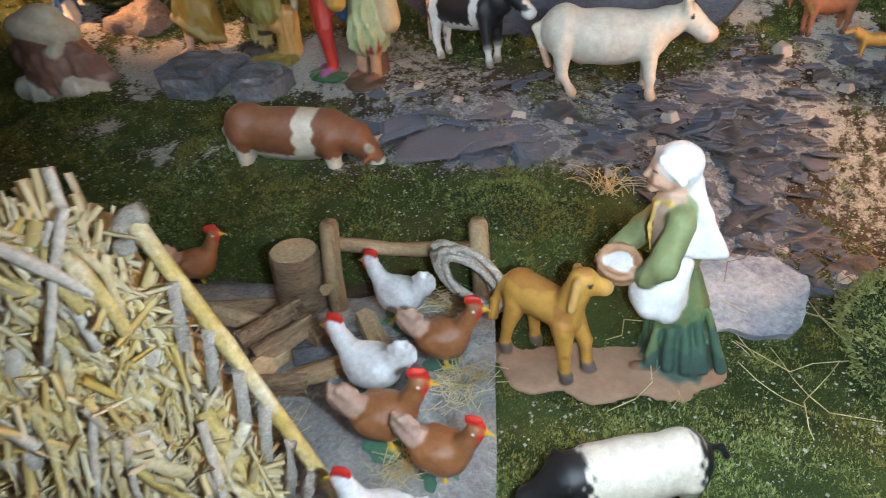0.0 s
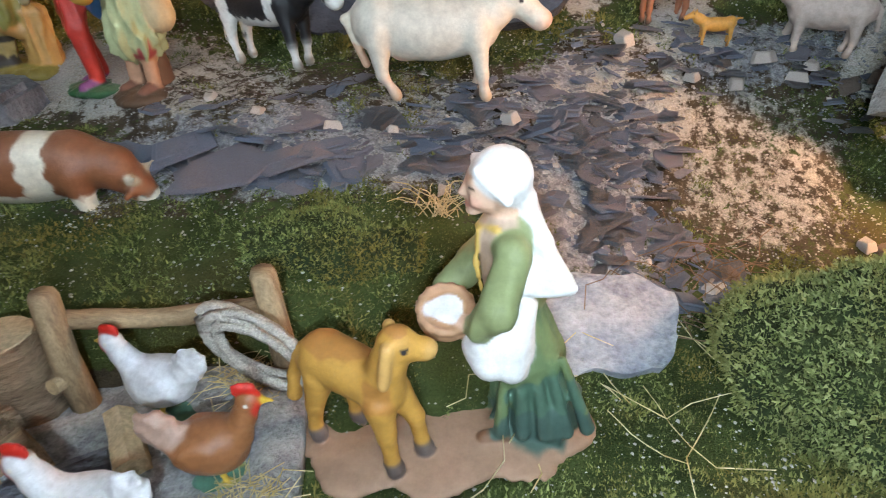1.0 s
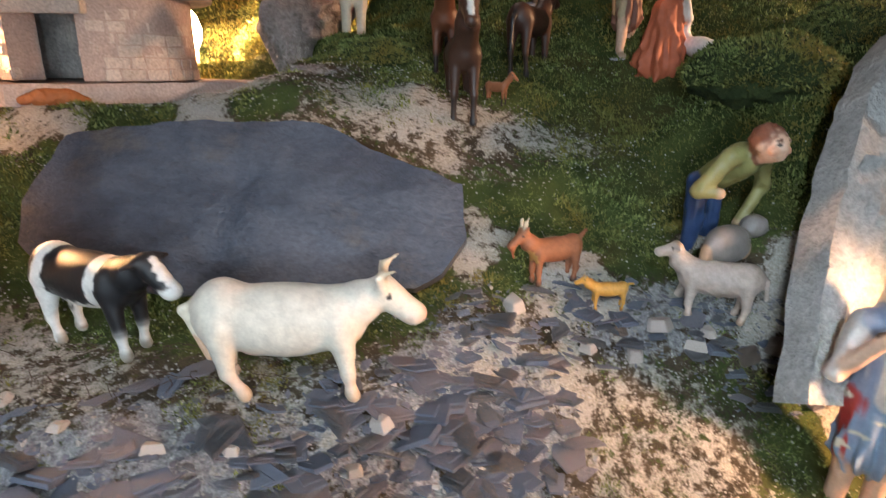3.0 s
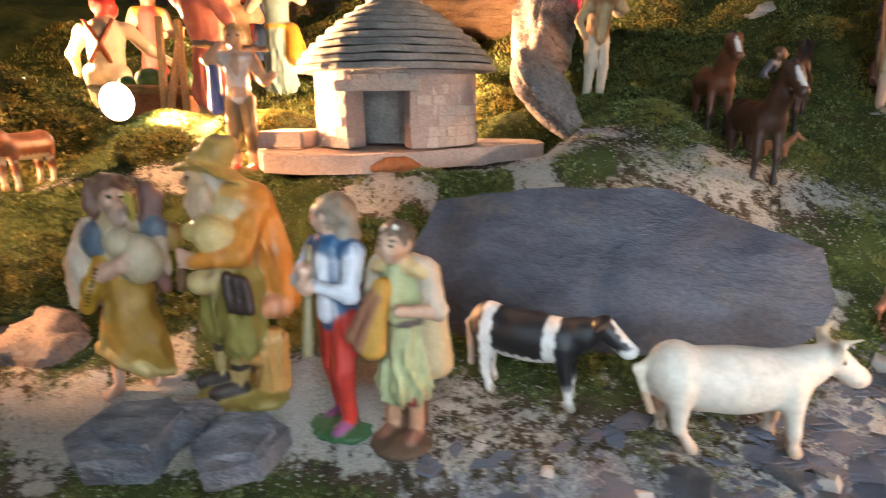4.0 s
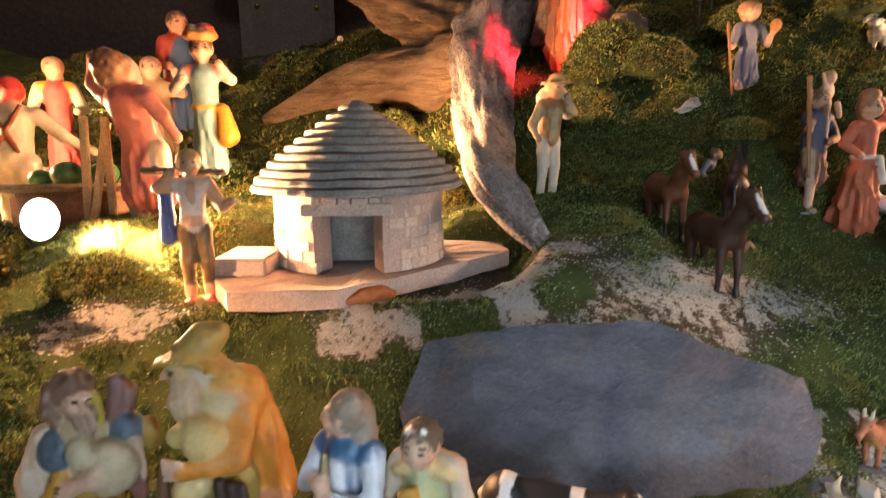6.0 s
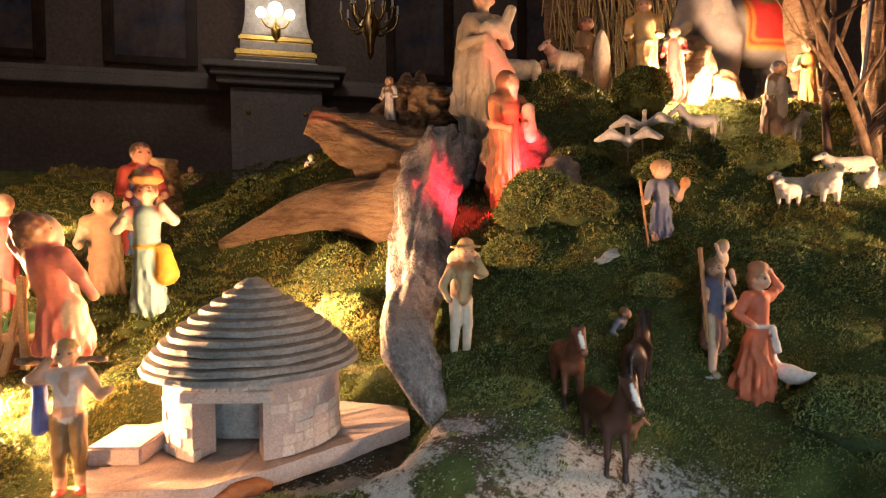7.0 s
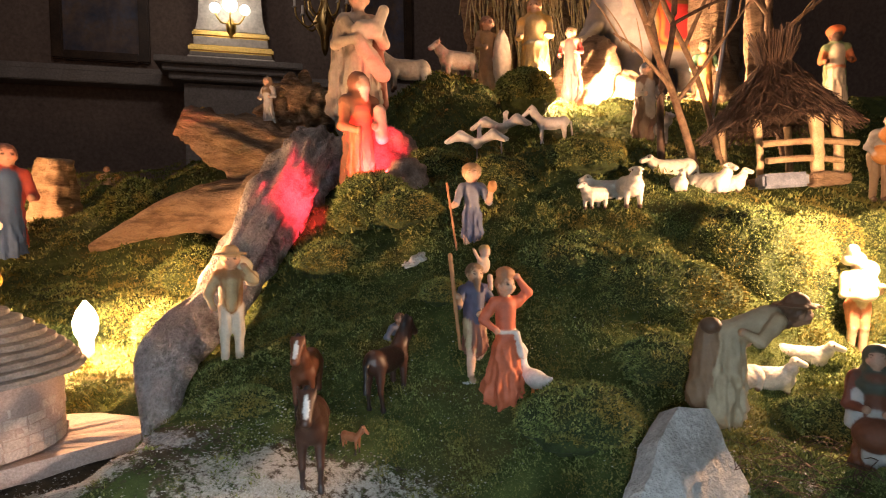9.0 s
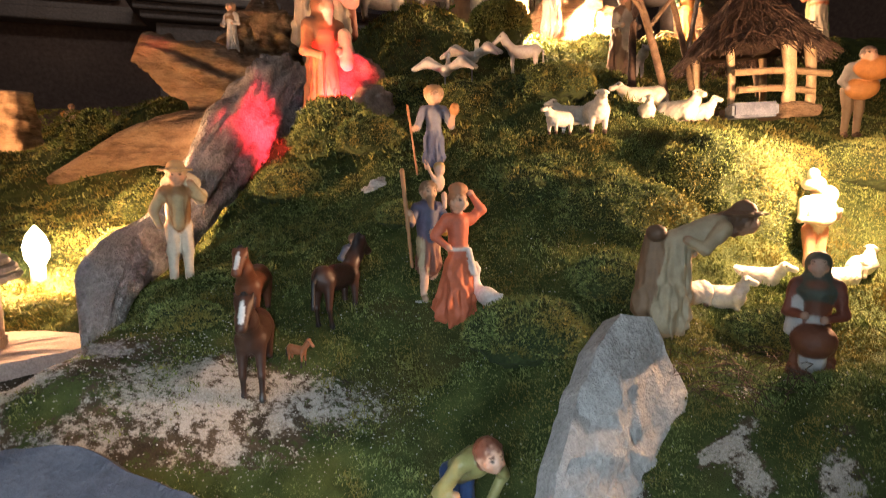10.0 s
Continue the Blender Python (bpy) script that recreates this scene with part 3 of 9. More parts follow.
def sculpt_rock(name, size, seed, material, label, category, at, lumps=0.25, detail=4, flat=1.0, group="", ridge=0.0):
    bm = bmesh.new()
    bmesh.ops.create_icosphere(bm, subdivisions=detail, radius=1)
    off = Vector((seed * 3.7, seed * 1.9, seed * 5.3))
    for v in bm.verts:
        d = v.co.normalized()
        q = 1 + lumps * noise.noise(d * 1.3 + off) + lumps * 0.5 * noise.noise(d * 3.1 + off) + lumps * 0.22 * noise.noise(d * 8 + off) + lumps * 0.1 * noise.noise(d * 19 + off)
        # facets, as broken rock has
        f = 1 + ridge * (noise.cell(d * 2.2 + off) - 0.5)
        v.co = Vector((d.x * size[0], d.y * size[1], d.z * size[2])) * q * f
        if v.co.z < -0.35 * size[2]:
            v.co.z = -0.35 * size[2]
    ob = new(name, finish(bm, name, material))
    ob.matrix_world = at
    return tagged(ob, label, category, group)


def plate(bm, outline, thick, seed, bow=0.0, jag=0.06, inner=5):
    """A split stone plate: an uneven outline, a slightly bowed rough face and a broken rim."""
    off = Vector((seed * 2.3, seed * 4.1, seed * 0.7))
    n = len(outline)
    fine = []
    for i in range(n):
        a, b = Vector(outline[i]), Vector(outline[(i + 1) % n])
        L = (b - a).length
        for k in range(8):
            p = a.lerp(b, k / 8)
            nrm = Vector((b.y - a.y, a.x - b.x)).normalized()
            fine.append(p + nrm * jag * L * (noise.noise(Vector((p.x, p.y, 0)) * 60 + off)))
    c = sum(fine, Vector((0, 0))) / len(fine)
    m = len(fine)

    def face(z, sign):
        rings = []
        for j in range(inner):
            f = 1 - j / inner
            ring = []
            for p in fine:
                q = c + (p - c) * f
                h = bow * (1 - f * f) + thick * 0.35 * noise.noise(Vector((q.x, q.y, sign)) * 25 + off) + thick * 0.2 * noise.noise(Vector((q.x, q.y, sign)) * 80 + off)
                ring.append(bm.verts.new((q.x, q.y, z + sign * h * (1 if f < 1 else 0.3))))
            rings.append(ring)
        for r0, r1 in zip(rings, rings[1:]):
            for k in range(m):
                f4 = (r0[k], r0[(k + 1) % m], r1[(k + 1) % m], r1[k])
                bm.faces.new(f4 if sign > 0 else f4[::-1])
        mid = bm.verts.new((c.x, c.y, z + sign * bow))
        for k in range(m):
            f3 = (rings[-1][k], rings[-1][(k + 1) % m], mid)
            bm.faces.new(f3 if sign > 0 else f3[::-1])
        return rings[0]

    top, low = face(thick / 2, 1), face(-thick / 2, -1)
    for k in range(m):
        bm.faces.new((low[k], low[(k + 1) % m], top[(k + 1) % m], top[k]))
    return bm


def build_slab():
    # the long slate slab that leans back against the bank behind the cattle
    bm = plate(bmesh.new(), [(-0.125, 0.041), (-0.06, 0.051), (-0.021, 0.053), (0.047, 0.054), (0.085, 0.035), (0.148, 0.009), (0.151, -0.028), (0.136, -0.052), (0.117, -0.064), (-0.008, -0.074), (-0.113, -0.062), (-0.139, -0.038), (-0.143, -0.009)], 0.012, 3, 0.003, 0.05, 7)
    ob = new("slate_slab", finish(bm, "slate_slab", SLAB, True, 30))
    ob.matrix_world = pose(0.085, 0.603, 0.319, 55, 0, -12)
    tagged(ob, "large blue-grey slate slab leaning back against the mossy bank", "slab")


build_slab()


def build_grey_rock():
    bm = plate(bmesh.new(), [(-0.150, -0.115), (-0.108, -0.040), (-0.056, 0.028), (-0.012, 0.080), (0.022, 0.102), (0.056, 0.094), (0.064, 0.020), (0.072, -0.115)], 0.022, 9, 0.004, 0.05, 9)
    ob = new("grey_rock_slab", finish(bm, "grey_rock_slab", ROCK_GREY, True, 30))
    ob.matrix_world = Matrix.Translation((0.538, 0.585, 0.318)) @ pose(0, 0, 0, 62, 0, 20)
    tagged(ob, "tall pale grey rock plate leaning on the mossy hill", "rock")


build_grey_rock()
BOULDER = surface("pinkish_boulder", (0.22, 0.17, 0.15), (0.46, 0.35, 0.29), 38, 420, 0.85, 1.0, 0.003, (0.30, 0.30, 0.32))
sculpt_rock("brown_boulder", (0.039, 0.032, 0.036), 2, BOULDER, "rough brown boulder with pinkish broken face", "boulder", pose(-0.312, 0.598, 0.256, 0, 0, 10), 0.22, 5, ridge=0.03)


SLATE_BLOCK = surface("split_grey_slate", (0.155, 0.165, 0.195), (0.29, 0.30, 0.325), 38, 260, 0.65, 1.0, 0.002, (0.10, 0.105, 0.125), (1, 2.0, 1))


def build_slate_block():
    """Split slate: angular leaves stacked on each other, in two lumps."""
    t = thing("slate_block", "split blocks of grey slate on the sandy path", "rock")
    t.matrix_world = pose(-0.186, 0.508, 0.238, 14, 0, -4)
    for k, (cx, cy, w, d, z, th) in enumerate(((-0.030, 0.0, 0.036, 0.030, 0.006, 0.018), (-0.026, 0.002, 0.028, 0.022, 0.017, 0.007), (0.030, -0.004, 0.030, 0.026, 0.004, 0.016), (0.032, -0.006, 0.024, 0.018, 0.014, 0.006), (-0.002, 0.012, 0.022, 0.014, 0.008, 0.014))):
        r = random.Random(60 + k)
        out = [(cx + w * r.uniform(0.75, 1.05) * math.cos(a), cy + d * r.uniform(0.75, 1.05) * math.sin(a)) for a in (0.4, 1.2, 2.3, 3.3, 4.2, 5.3)]
        ob = part("slate_leaf", plate(bmesh.new(), out, th, 61 + k, 0.0, 0.10, 3), SLATE_BLOCK, t)
        ob.location = (0, 0, z)


build_slate_block()
sculpt_rock("grey_stone", (0.034, 0.020, 0.018), 7, ROCK_GREY, "half-buried grey stone in the mossy slope", "rock", pose(0.385, 0.985, 0.520, 0, 0, 15), 0.35, 4)
sculpt_rock("grey_stone", (0.018, 0.013, 0.012), 8, ROCK_GREY, "small grey stone in the mossy slope", "rock", pose(0.255, 0.900, 0.432), 0.3, 3)
sculpt_rock("red_lit_rock", (0.075, 0.05, 0.085), 11, ROCK_BROWN, "rugged brown rock beside the hooded hermit", "rock", pose(0.335, 1.330, 0.70), 0.35, 5)
sculpt_rock("red_lit_rock", (0.040, 0.035, 0.040), 12, ROCK_BROWN, "rounded brown rock on the moss", "rock", pose(0.375, 1.190, 0.655), 0.3, 4)
flat = new("flat_stone", finish(plate(bmesh.new(), [(-0.043, 0.012), (-0.020, 0.022), (0.004, 0.018), (0.026, 0.022), (0.042, 0.010), (0.040, -0.016), (0.030, -0.034), (0.004, -0.034), (-0.026, -0.042), (-0.042, -0.014)], 0.007, 71, 0.0015, 0.20, 8), "flat_stone", PLASTERY, True, 40))
flat.matrix_world = pose(0.184, 0.349, 0.1680, 22, 2, -5) @ Matrix.Diagonal((1.2, 1.0, 1.0, 1.0))
tagged(flat, "flat pale grey slab with dark streaks set in the scree", "slab")


def moss_cushion(at, size, seed, leaf=0.006, leaves=5200, label="rounded cushion of thick green moss", coat=MOSS):
    """A mound with a shaggy coat of leaves."""
    t = thing("moss_cushion", label, "moss cushion")
    t.location = at
    bm = bmesh.new()
    bmesh.ops.create_icosphere(bm, subdivisions=5, radius=1)
    off = Vector((seed * 1.7, seed * 2.9, seed))
    for v in bm.verts:
        d = v.co.normalized()
        q = 1 + 0.22 * noise.noise(d * 1.6 + off) + 0.13 * noise.noise(d * 4.5 + off) + 0.07 * abs(noise.noise(d * 10 + off))
        v.co = Vector((d.x * size[0], d.y * size[1], d.z * size[2])) * q
    bm.normal_update()
    src = [(v.co.copy(), v.normal.copy()) for v in bm.verts if v.co.z > -0.3 * size[2]]
    part("core", bm, GROUND_MOSS, t, smooth=True)
    rng = np.random.RandomState(seed)
    pick = rng.randint(0, len(src), leaves)
    co = np.array([src[i][0] for i in pick]) + rng.normal(0, min(size) * 0.035, (leaves, 3))
    nr = np.array([src[i][1] for i in pick]) + rng.normal(0, 0.55, (leaves, 3))
    nr /= np.linalg.norm(nr, axis=1)[:, None]
    side = np.cross(nr, rng.normal(0, 1, (leaves, 3)))
    side /= np.linalg.norm(side, axis=1)[:, None]
    s = (leaf * rng.uniform(0.5, 1.5, leaves))[:, None]
    verts = np.stack([co - side * s * 0.26, co + side * s * 0.26, co + nr * s], 1).reshape(-1, 3)
    ob = new("coat", raw_mesh("coat", verts, np.arange(leaves * 3).reshape(-1, 3), coat, False))
    ob.parent = t
    return t


GROUND_MOSS = surface("moss_core", (0.025, 0.042, 0.012), (0.055, 0.075, 0.02), 60, 400, 0.95, 0.8, 0.002)
moss_cushion((0.318, 1.120, 0.600), (0.062, 0.055, 0.060), 1, 0.0042, 18000)
moss_cushion((-0.215, 1.600, 0.640), (0.095, 0.070, 0.085), 2, 0.007, 11000)
moss_cushion((0.672, 1.490, 0.870), (0.060, 0.050, 0.060), 3, 0.006, 10000)
moss_cushion((-0.485, 0.835, 0.390), (0.10, 0.075, 0.070), 4, 0.0036, 30000)
moss_cushion((0.318, 0.298, 0.158), (0.072, 0.058, 0.046), 5, 0.0023, 46000, "cushion of pale yellow-green moss, brightened in its colour, beside the scree", PALE_LIT_MOSS)
moss_cushion((0.060, 0.385, 0.185), (0.055, 0.035, 0.026), 6, 0.0020, 22000)
moss_cushion((-0.340, 0.640, 0.300), (0.060, 0.045, 0.030), 7, 0.0021, 34000)
moss_cushion((0.790, 0.895, 0.470), (0.106, 0.082, 0.098), 8, 0.0028, 52000, "big mossy hummock under the flock of sheep")
moss_cushion((0.58, 0.93, 0.50), (0.08, 0.07, 0.05), 9, 0.0030, 22000)
for k, (x, y, r, h) in enumerate(((0.255, 1.03, 0.045, 0.030), (0.37, 1.07, 0.050, 0.032), (0.52, 1.09, 0.060, 0.035), (0.66, 1.08, 0.060, 0.035), (0.44, 1.27, 0.060, 0.035), (0.90, 0.92, 0.060, 0.040),
                                  (0.50, 0.71, 0.055, 0.030), (0.60, 0.74, 0.050, 0.028), (0.19, 0.80, 0.035, 0.018), (1.05, 0.93, 0.070, 0.040), (0.72, 0.68, 0.040, 0.025), (-0.30, 0.80, 0.040, 0.022), (0.40, 0.90, 0.030, 0.018))):
    moss_cushion((x, y, gz(x, y) + 0.1 * h), (r, r * 0.85, h), 20 + k, 0.0028 if y < 1.15 else 0.0042, int((210000 if y < 1.15 else 130000) * r))
moss_cushion((-0.10, 1.22, 0.43), (0.10, 0.09, 0.06), 10, 0.0046, 16000)
moss_cushion((0.010, 1.12, 0.43), (0.06, 0.06, 0.05), 11, 0.0040, 12000)
moss_cushion((-0.02, 1.30, 0.50), (0.07, 0.06, 0.06), 12, 0.0048, 11000)
moss_cushion((0.045, 0.99, 0.425), (0.040, 0.040, 0.030), 13, 0.0034, 10000)
moss_cushion((-0.24, 1.30, 0.46), (0.08, 0.07, 0.05), 14, 0.0046, 11000)
moss_cushion((0.65, 0.85, 0.455), (0.090, 0.060, 0.060), 15, 0.0028, 34000)


def root_limb(bm, pts, radii, n=14, seed=0, rough=0.10, steps=7, gnarl=0.22):
    """A gnarled limb of driftwood: long ridges and hollows run along it."""
    P, R = curve(pts, steps), ramp(radii, steps)
    up = Vector((0.2, -0.3, 0.93)).normalized()
    rings = []
    off = Vector((seed * 2.1, seed * 0.7, seed * 1.3))
    for i, p in enumerate(P):
        d = (P[min(i + 1, len(P) - 1)] - P[max(i - 1, 0)]).normalized()
        a = d.cross(up)
        if a.length < 0.1:
            a = d.cross(Vector((1, 0, 0)))
        a.normalize()
        b = d.cross(a)
        ring = []
        for k in range(n):
            w = 2 * math.pi * k / n
            q = R[i] * (1 + gnarl * noise.noise(Vector((math.cos(w) * 1.6, math.sin(w) * 1.6, i * 0.05)) + off) + rough * noise.noise(Vector((math.cos(w) * 4, math.sin(w) * 4, i * 0.35)) + off))
            ring.append(bm.verts.new(p + (a * math.cos(w) + b * math.sin(w) * 0.8) * q))
        rings.append(ring)
    for r0, r1 in zip(rings, rings[1:]):
        for k in range(n):
            bm.faces.new((r0[k], r0[(k + 1) % n], r1[(k + 1) % n], r1[k]))
    bm.faces.new(list(reversed(rings[0])))
    bm.faces.new(rings[-1])
    return bm


def craggy(bm, pts, radii, seed, n=36, steps=12, flat=0.75, crest=0.30, turn=0.0, hollow=0.0):
    """A weathered limb: ridges and cracks run along it, the rim is broken."""
    P, R = curve(pts, steps), ramp(radii, steps)
    up = Vector((0.25, -0.9, 0.35)).normalized()
    off = Vector((seed * 2.1, seed * 0.7, seed * 1.3))
    rings = []
    for i, p in enumerate(P):
        d = (P[min(i + 1, len(P) - 1)] - P[max(i - 1, 0)]).normalized()
        a = d.cross(up).normalized()
        b = d.cross(a)
        s = i / (len(P) - 1)
        ring = []
        for k in range(n):
            w = 2 * math.pi * k / n
            c, q = math.cos(w), math.sin(w)
            u = w + turn * s
            r = 1.0
            r += crest * (0.5 - abs(noise.noise(Vector((math.cos(u) * 2.2, math.sin(u) * 2.2, s * 2.2)) + off)) * 2)
            r += 0.45 * crest * (0.5 - abs(noise.noise(Vector((math.cos(u) * 5.5, math.sin(u) * 5.5, s * 6)) + off)) * 2)
            r += 0.30 * crest * noise.noise(Vector((math.cos(u) * 11, math.sin(u) * 11, s * 16)) + off)
            r += 0.35 * crest * noise.noise(Vector((c, q, s * 9)) + off)
            ring.append(bm.verts.new(p + (a * c + b * q * flat) * R[i] * r))
        rings.append(ring)
    for r0, r1 in zip(rings, rings[1:]):
        for k in range(n):
            bm.faces.new((r0[k], r0[(k + 1) % n], r1[(k + 1) % n], r1[k]))
    bm.faces.new(list(reversed(rings[0])))
    if hollow:
        # the broken end is a rim round a hollow
        inner = [bm.verts.new(P[-1] + (v.co - P[-1]) * 0.72) for v in rings[-1]]
        deep = bm.verts.new(P[-1] + (P[-4] - P[-1]).normalized() * hollow)
        for k in range(n):
            bm.faces.new((rings[-1][k], rings[-1][(k + 1) % n], inner[(k + 1) % n], inner[k]))
            bm.faces.new((inner[k], inner[(k + 1) % n], deep))
    else:
        bm.faces.new(rings[-1])
    return bm


def build_driftwood():
    t = thing("driftwood_root", "great bleached driftwood root with spreading limbs on the moss", "driftwood")
    part("limb", craggy(bmesh.new(), [(-0.277, 1.47, 0.577), (-0.178, 1.46, 0.612), (-0.085, 1.45, 0.640), (0.0, 1.42, 0.645), (0.075, 1.37, 0.635), (0.14, 1.33, 0.65)], (0.009, 0.025, 0.043, 0.060, 0.072, 0.06), 1, 40, 12, 0.6, 0.20, 0.5), BARK, t, "orange-brown driftwood limb with fine grain", True)
    part("limb", craggy(bmesh.new(), [(0.19, 1.42, 0.700), (0.135, 1.45, 0.730), (0.075, 1.46, 0.758), (0.01, 1.46, 0.792), (-0.045, 1.455, 0.818), (-0.074, 1.45, 0.830)], (0.062, 0.074, 0.070, 0.056, 0.040, 0.028), 2, 52, 14, 0.5, 0.52, 0.6), BARK, t, "broad flared driftwood limb", True)
    part("limb", craggy(bmesh.new(), [(0.215, 1.42, 0.755), (0.190, 1.36, 0.715), (0.158, 1.28, 0.650), (0.122, 1.12, 0.553), (0.108, 0.98, 0.482), (0.103, 0.87, 0.436), (0.115, 0.760, 0.388)], (0.055, 0.062, 0.055, 0.041, 0.031, 0.027, 0.007), 3, 56, 14, 0.8, 0.34, 0.8), ROOT, t, "grey weathered root running down the slope", True)
    part("limb", craggy(bmesh.new(), [(0.26, 1.47, 0.66), (0.225, 1.42, 0.71), (0.19, 1.36, 0.73)], (0.08, 0.080, 0.055), 4, 36, 12, 0.8, 0.4), ROOT, t, "grey hollowed root", True)
    s = thing("driftwood_stump", "ragged brown driftwood stump behind the root", "driftwood")
    part("stump", craggy(bmesh.new(), [(0.160, 1.62, 0.72), (0.162, 1.60, 0.81), (0.165, 1.57, 0.88), (0.170, 1.56, 0.925)], (0.090, 0.076, 0.068, 0.052), 6, 48, 12, 0.8, 0.8, 0.6, 0.05), BARK, s, smooth=True)
    for k, (x, z, h) in enumerate(((0.115, 0.88, 0.03), (0.135, 0.90, 0.035), (0.165, 0.89, 0.05), (0.190, 0.88, 0.03), (0.150, 0.90, 0.02))):
        part("splinter", craggy(bmesh.new(), [(x, 1.56, z - 0.04), (x + 0.005, 1.56, z + 0.02), (x + 0.012, 1.555, z + 0.02 + h)], (0.032, 0.022, 0.005), 10 + k, 18, 6, 0.6, 0.5), BARK, s, smooth=True)


build_driftwood()

# ---- modelling figures in one piece ----


class Clay:
    """Soft-joined round forms, turned into one painted mesh."""

    def __init__(self, soft=0.03, tool=0.0):
        self.soft, self.forms, self.dabs, self.tool = soft, [], [], tool

    def ball(self, c, r, col, turn=(0, 0, 0), fold=None):
        r = np.array(r if hasattr(r, "__len__") else (r, r, r), np.float32)
        rot = np.array(Euler([radians(a) for a in turn]).to_matrix(), np.float32)
        self.forms.append(("ball", np.array(c, np.float32), r, rot, col, fold))
        return self

    def limb(self, a, b, ra, rb, col, fold=None):
        self.forms.append(("limb", np.array(a, np.float32), np.array(b, np.float32), (ra, rb), col, fold))
        return self

    def chain(self, pts, radii, col, fold=None):
        for i in range(len(pts) - 1):
            self.limb(pts[i], pts[i + 1], radii[i], radii[i + 1], col, fold)
        return self

    def dab(self, c, r, col, power=2):
        """A patch of paint of that reach, round or, with a higher power, squarer."""
        self.dabs.append((np.array(c, np.float32), np.array(r if hasattr(r, "__len__") else (r, r, r), np.float32), col, power))
        return self

    def bounds(self):
        lo, hi = np.full(3, 1e9), np.full(3, -1e9)
        for f in self.forms:
            if f[0] == "ball":
                r = max(f[2])
                lo, hi = np.minimum(lo, f[1] - r), np.maximum(hi, f[1] + r)
            else:
                r = max(f[3])
                lo, hi = np.minimum(lo, np.minimum(f[1], f[2]) - r), np.maximum(hi, np.maximum(f[1], f[2]) + r)
        return lo - 2 * self.soft, hi + 2 * self.soft

    def dist(self, f, P):
        if f[0] == "ball":
            q = (P - f[1]) @ f[3] / f[2]
            k = np.sqrt((q * q).sum(-1)) + 1e-6
            d = (k - 1) * min(f[2]) if max(f[2]) > 2.2 * min(f[2]) else (k - 1) * k / (np.sqrt(((q / f[2]) ** 2).sum(-1)) + 1e-6)
            fold, t = f[5], 1.0
            rel = P - f[1]
        else:
            ab = f[2] - f[1]
            rel = P - f[1]
            t = np.clip((rel @ ab) / max(float(ab @ ab), 1e-9), 0, 1)
            w = rel - t[..., None] * ab
            d = np.sqrt((w * w).sum(-1)) - (f[3][0] + (f[3][1] - f[3][0]) * t)
            fold = f[5]
        if fold:
            n, amp = fold
            if n > 0:
                a = np.arctan2(rel[..., 1], rel[..., 0])
                z = rel[..., 2]
                bend = 0.9 * np.sin(z * 11 + n) + 0.6 * np.sin(z * 23 + 2 * a)
                wave = 1 - np.abs(np.sin(0.5 * n * a + bend)) * 2 + 0.5 * np.sin(1.7 * n * a - 1.6 * bend + 1)
                d = d - amp * (0.25 + 0.75 * t) * wave
            else:
                s = -n
                d = d - amp * np.sin(rel[..., 0] * s) * np.sin(rel[..., 1] * s + 1) * np.sin(rel[..., 2] * s + 2)
        return d

    def mesh(self, name, cells, material):
        lo, hi = self.bounds()
        h = float((hi - lo).max()) / cells
        n = np.ceil((hi - lo) / h).astype(int) + 2
        ax = [lo[i] + h * np.arange(n[i]) for i in range(3)]
        k = self.soft
        P = np.stack(np.meshgrid(*ax, indexing="ij"), -1).astype(np.float32)

        def field(Q):
            D = None
            for f in self.forms:
                d = self.dist(f, Q)
                if D is None:
                    D = d
                else:
                    e = np.clip(0.5 + 0.5 * (D - d) / k, 0, 1)
                    D = D + (d - D) * e - k * e * (1 - e)
            if self.tool:
                # the uneven touch of the modelling tool
                x, y, z = Q[..., 0] * 55, Q[..., 1] * 55, Q[..., 2] * 40
                D = D - self.tool * (np.sin(x + 1.3 * np.sin(y + z)) * np.sin(y + 1.1 * np.sin(z - x)) + 0.5 * np.sin(2.3 * x + np.sin(2 * z)) * np.sin(2.1 * z + y))
            return D

        # a coarse pass finds where the surface runs, the fine pass fills in there
        step = 4
        C = field(P[::step, ::step, ::step])
        near = np.abs(C) < h * step * 1.9
        for axis in range(3):
            pad = np.zeros_like(near)
            pad |= near
            lead, trail = [slice(None)] * 3, [slice(None)] * 3
            lead[axis], trail[axis] = slice(1, None), slice(None, -1)
            pad[tuple(lead)] |= near[tuple(trail)]
            pad[tuple(trail)] |= near[tuple(lead)]
            near = pad
        grow = lambda A: A.repeat(step, 0).repeat(step, 1).repeat(step, 2)[:n[0], :n[1], :n[2]]
        D, mask = grow(C).astype(np.float32), grow(near)
        D[mask] = field(P[mask])
        S = D < 0
        corner = sum(np.where(S[i:n[0] - 1 + i, j:n[1] - 1 + j, m:n[2] - 1 + m], 1, 0) for i in (0, 1) for j in (0, 1) for m in (0, 1))
        act = (corner > 0) & (corner < 8)
        cid = -np.ones(act.shape, np.int64)
        cells_at = np.argwhere(act)
        cid[act] = np.arange(len(cells_at))
        tot, cnt = np.zeros((len(cells_at), 3)), np.zeros(len(cells_at))
        offs = [(i, j, m) for i in (0, 1) for j in (0, 1) for m in (0, 1)]
        val = {o: D[cells_at[:, 0] + o[0], cells_at[:, 1] + o[1], cells_at[:, 2] + o[2]] for o in offs}
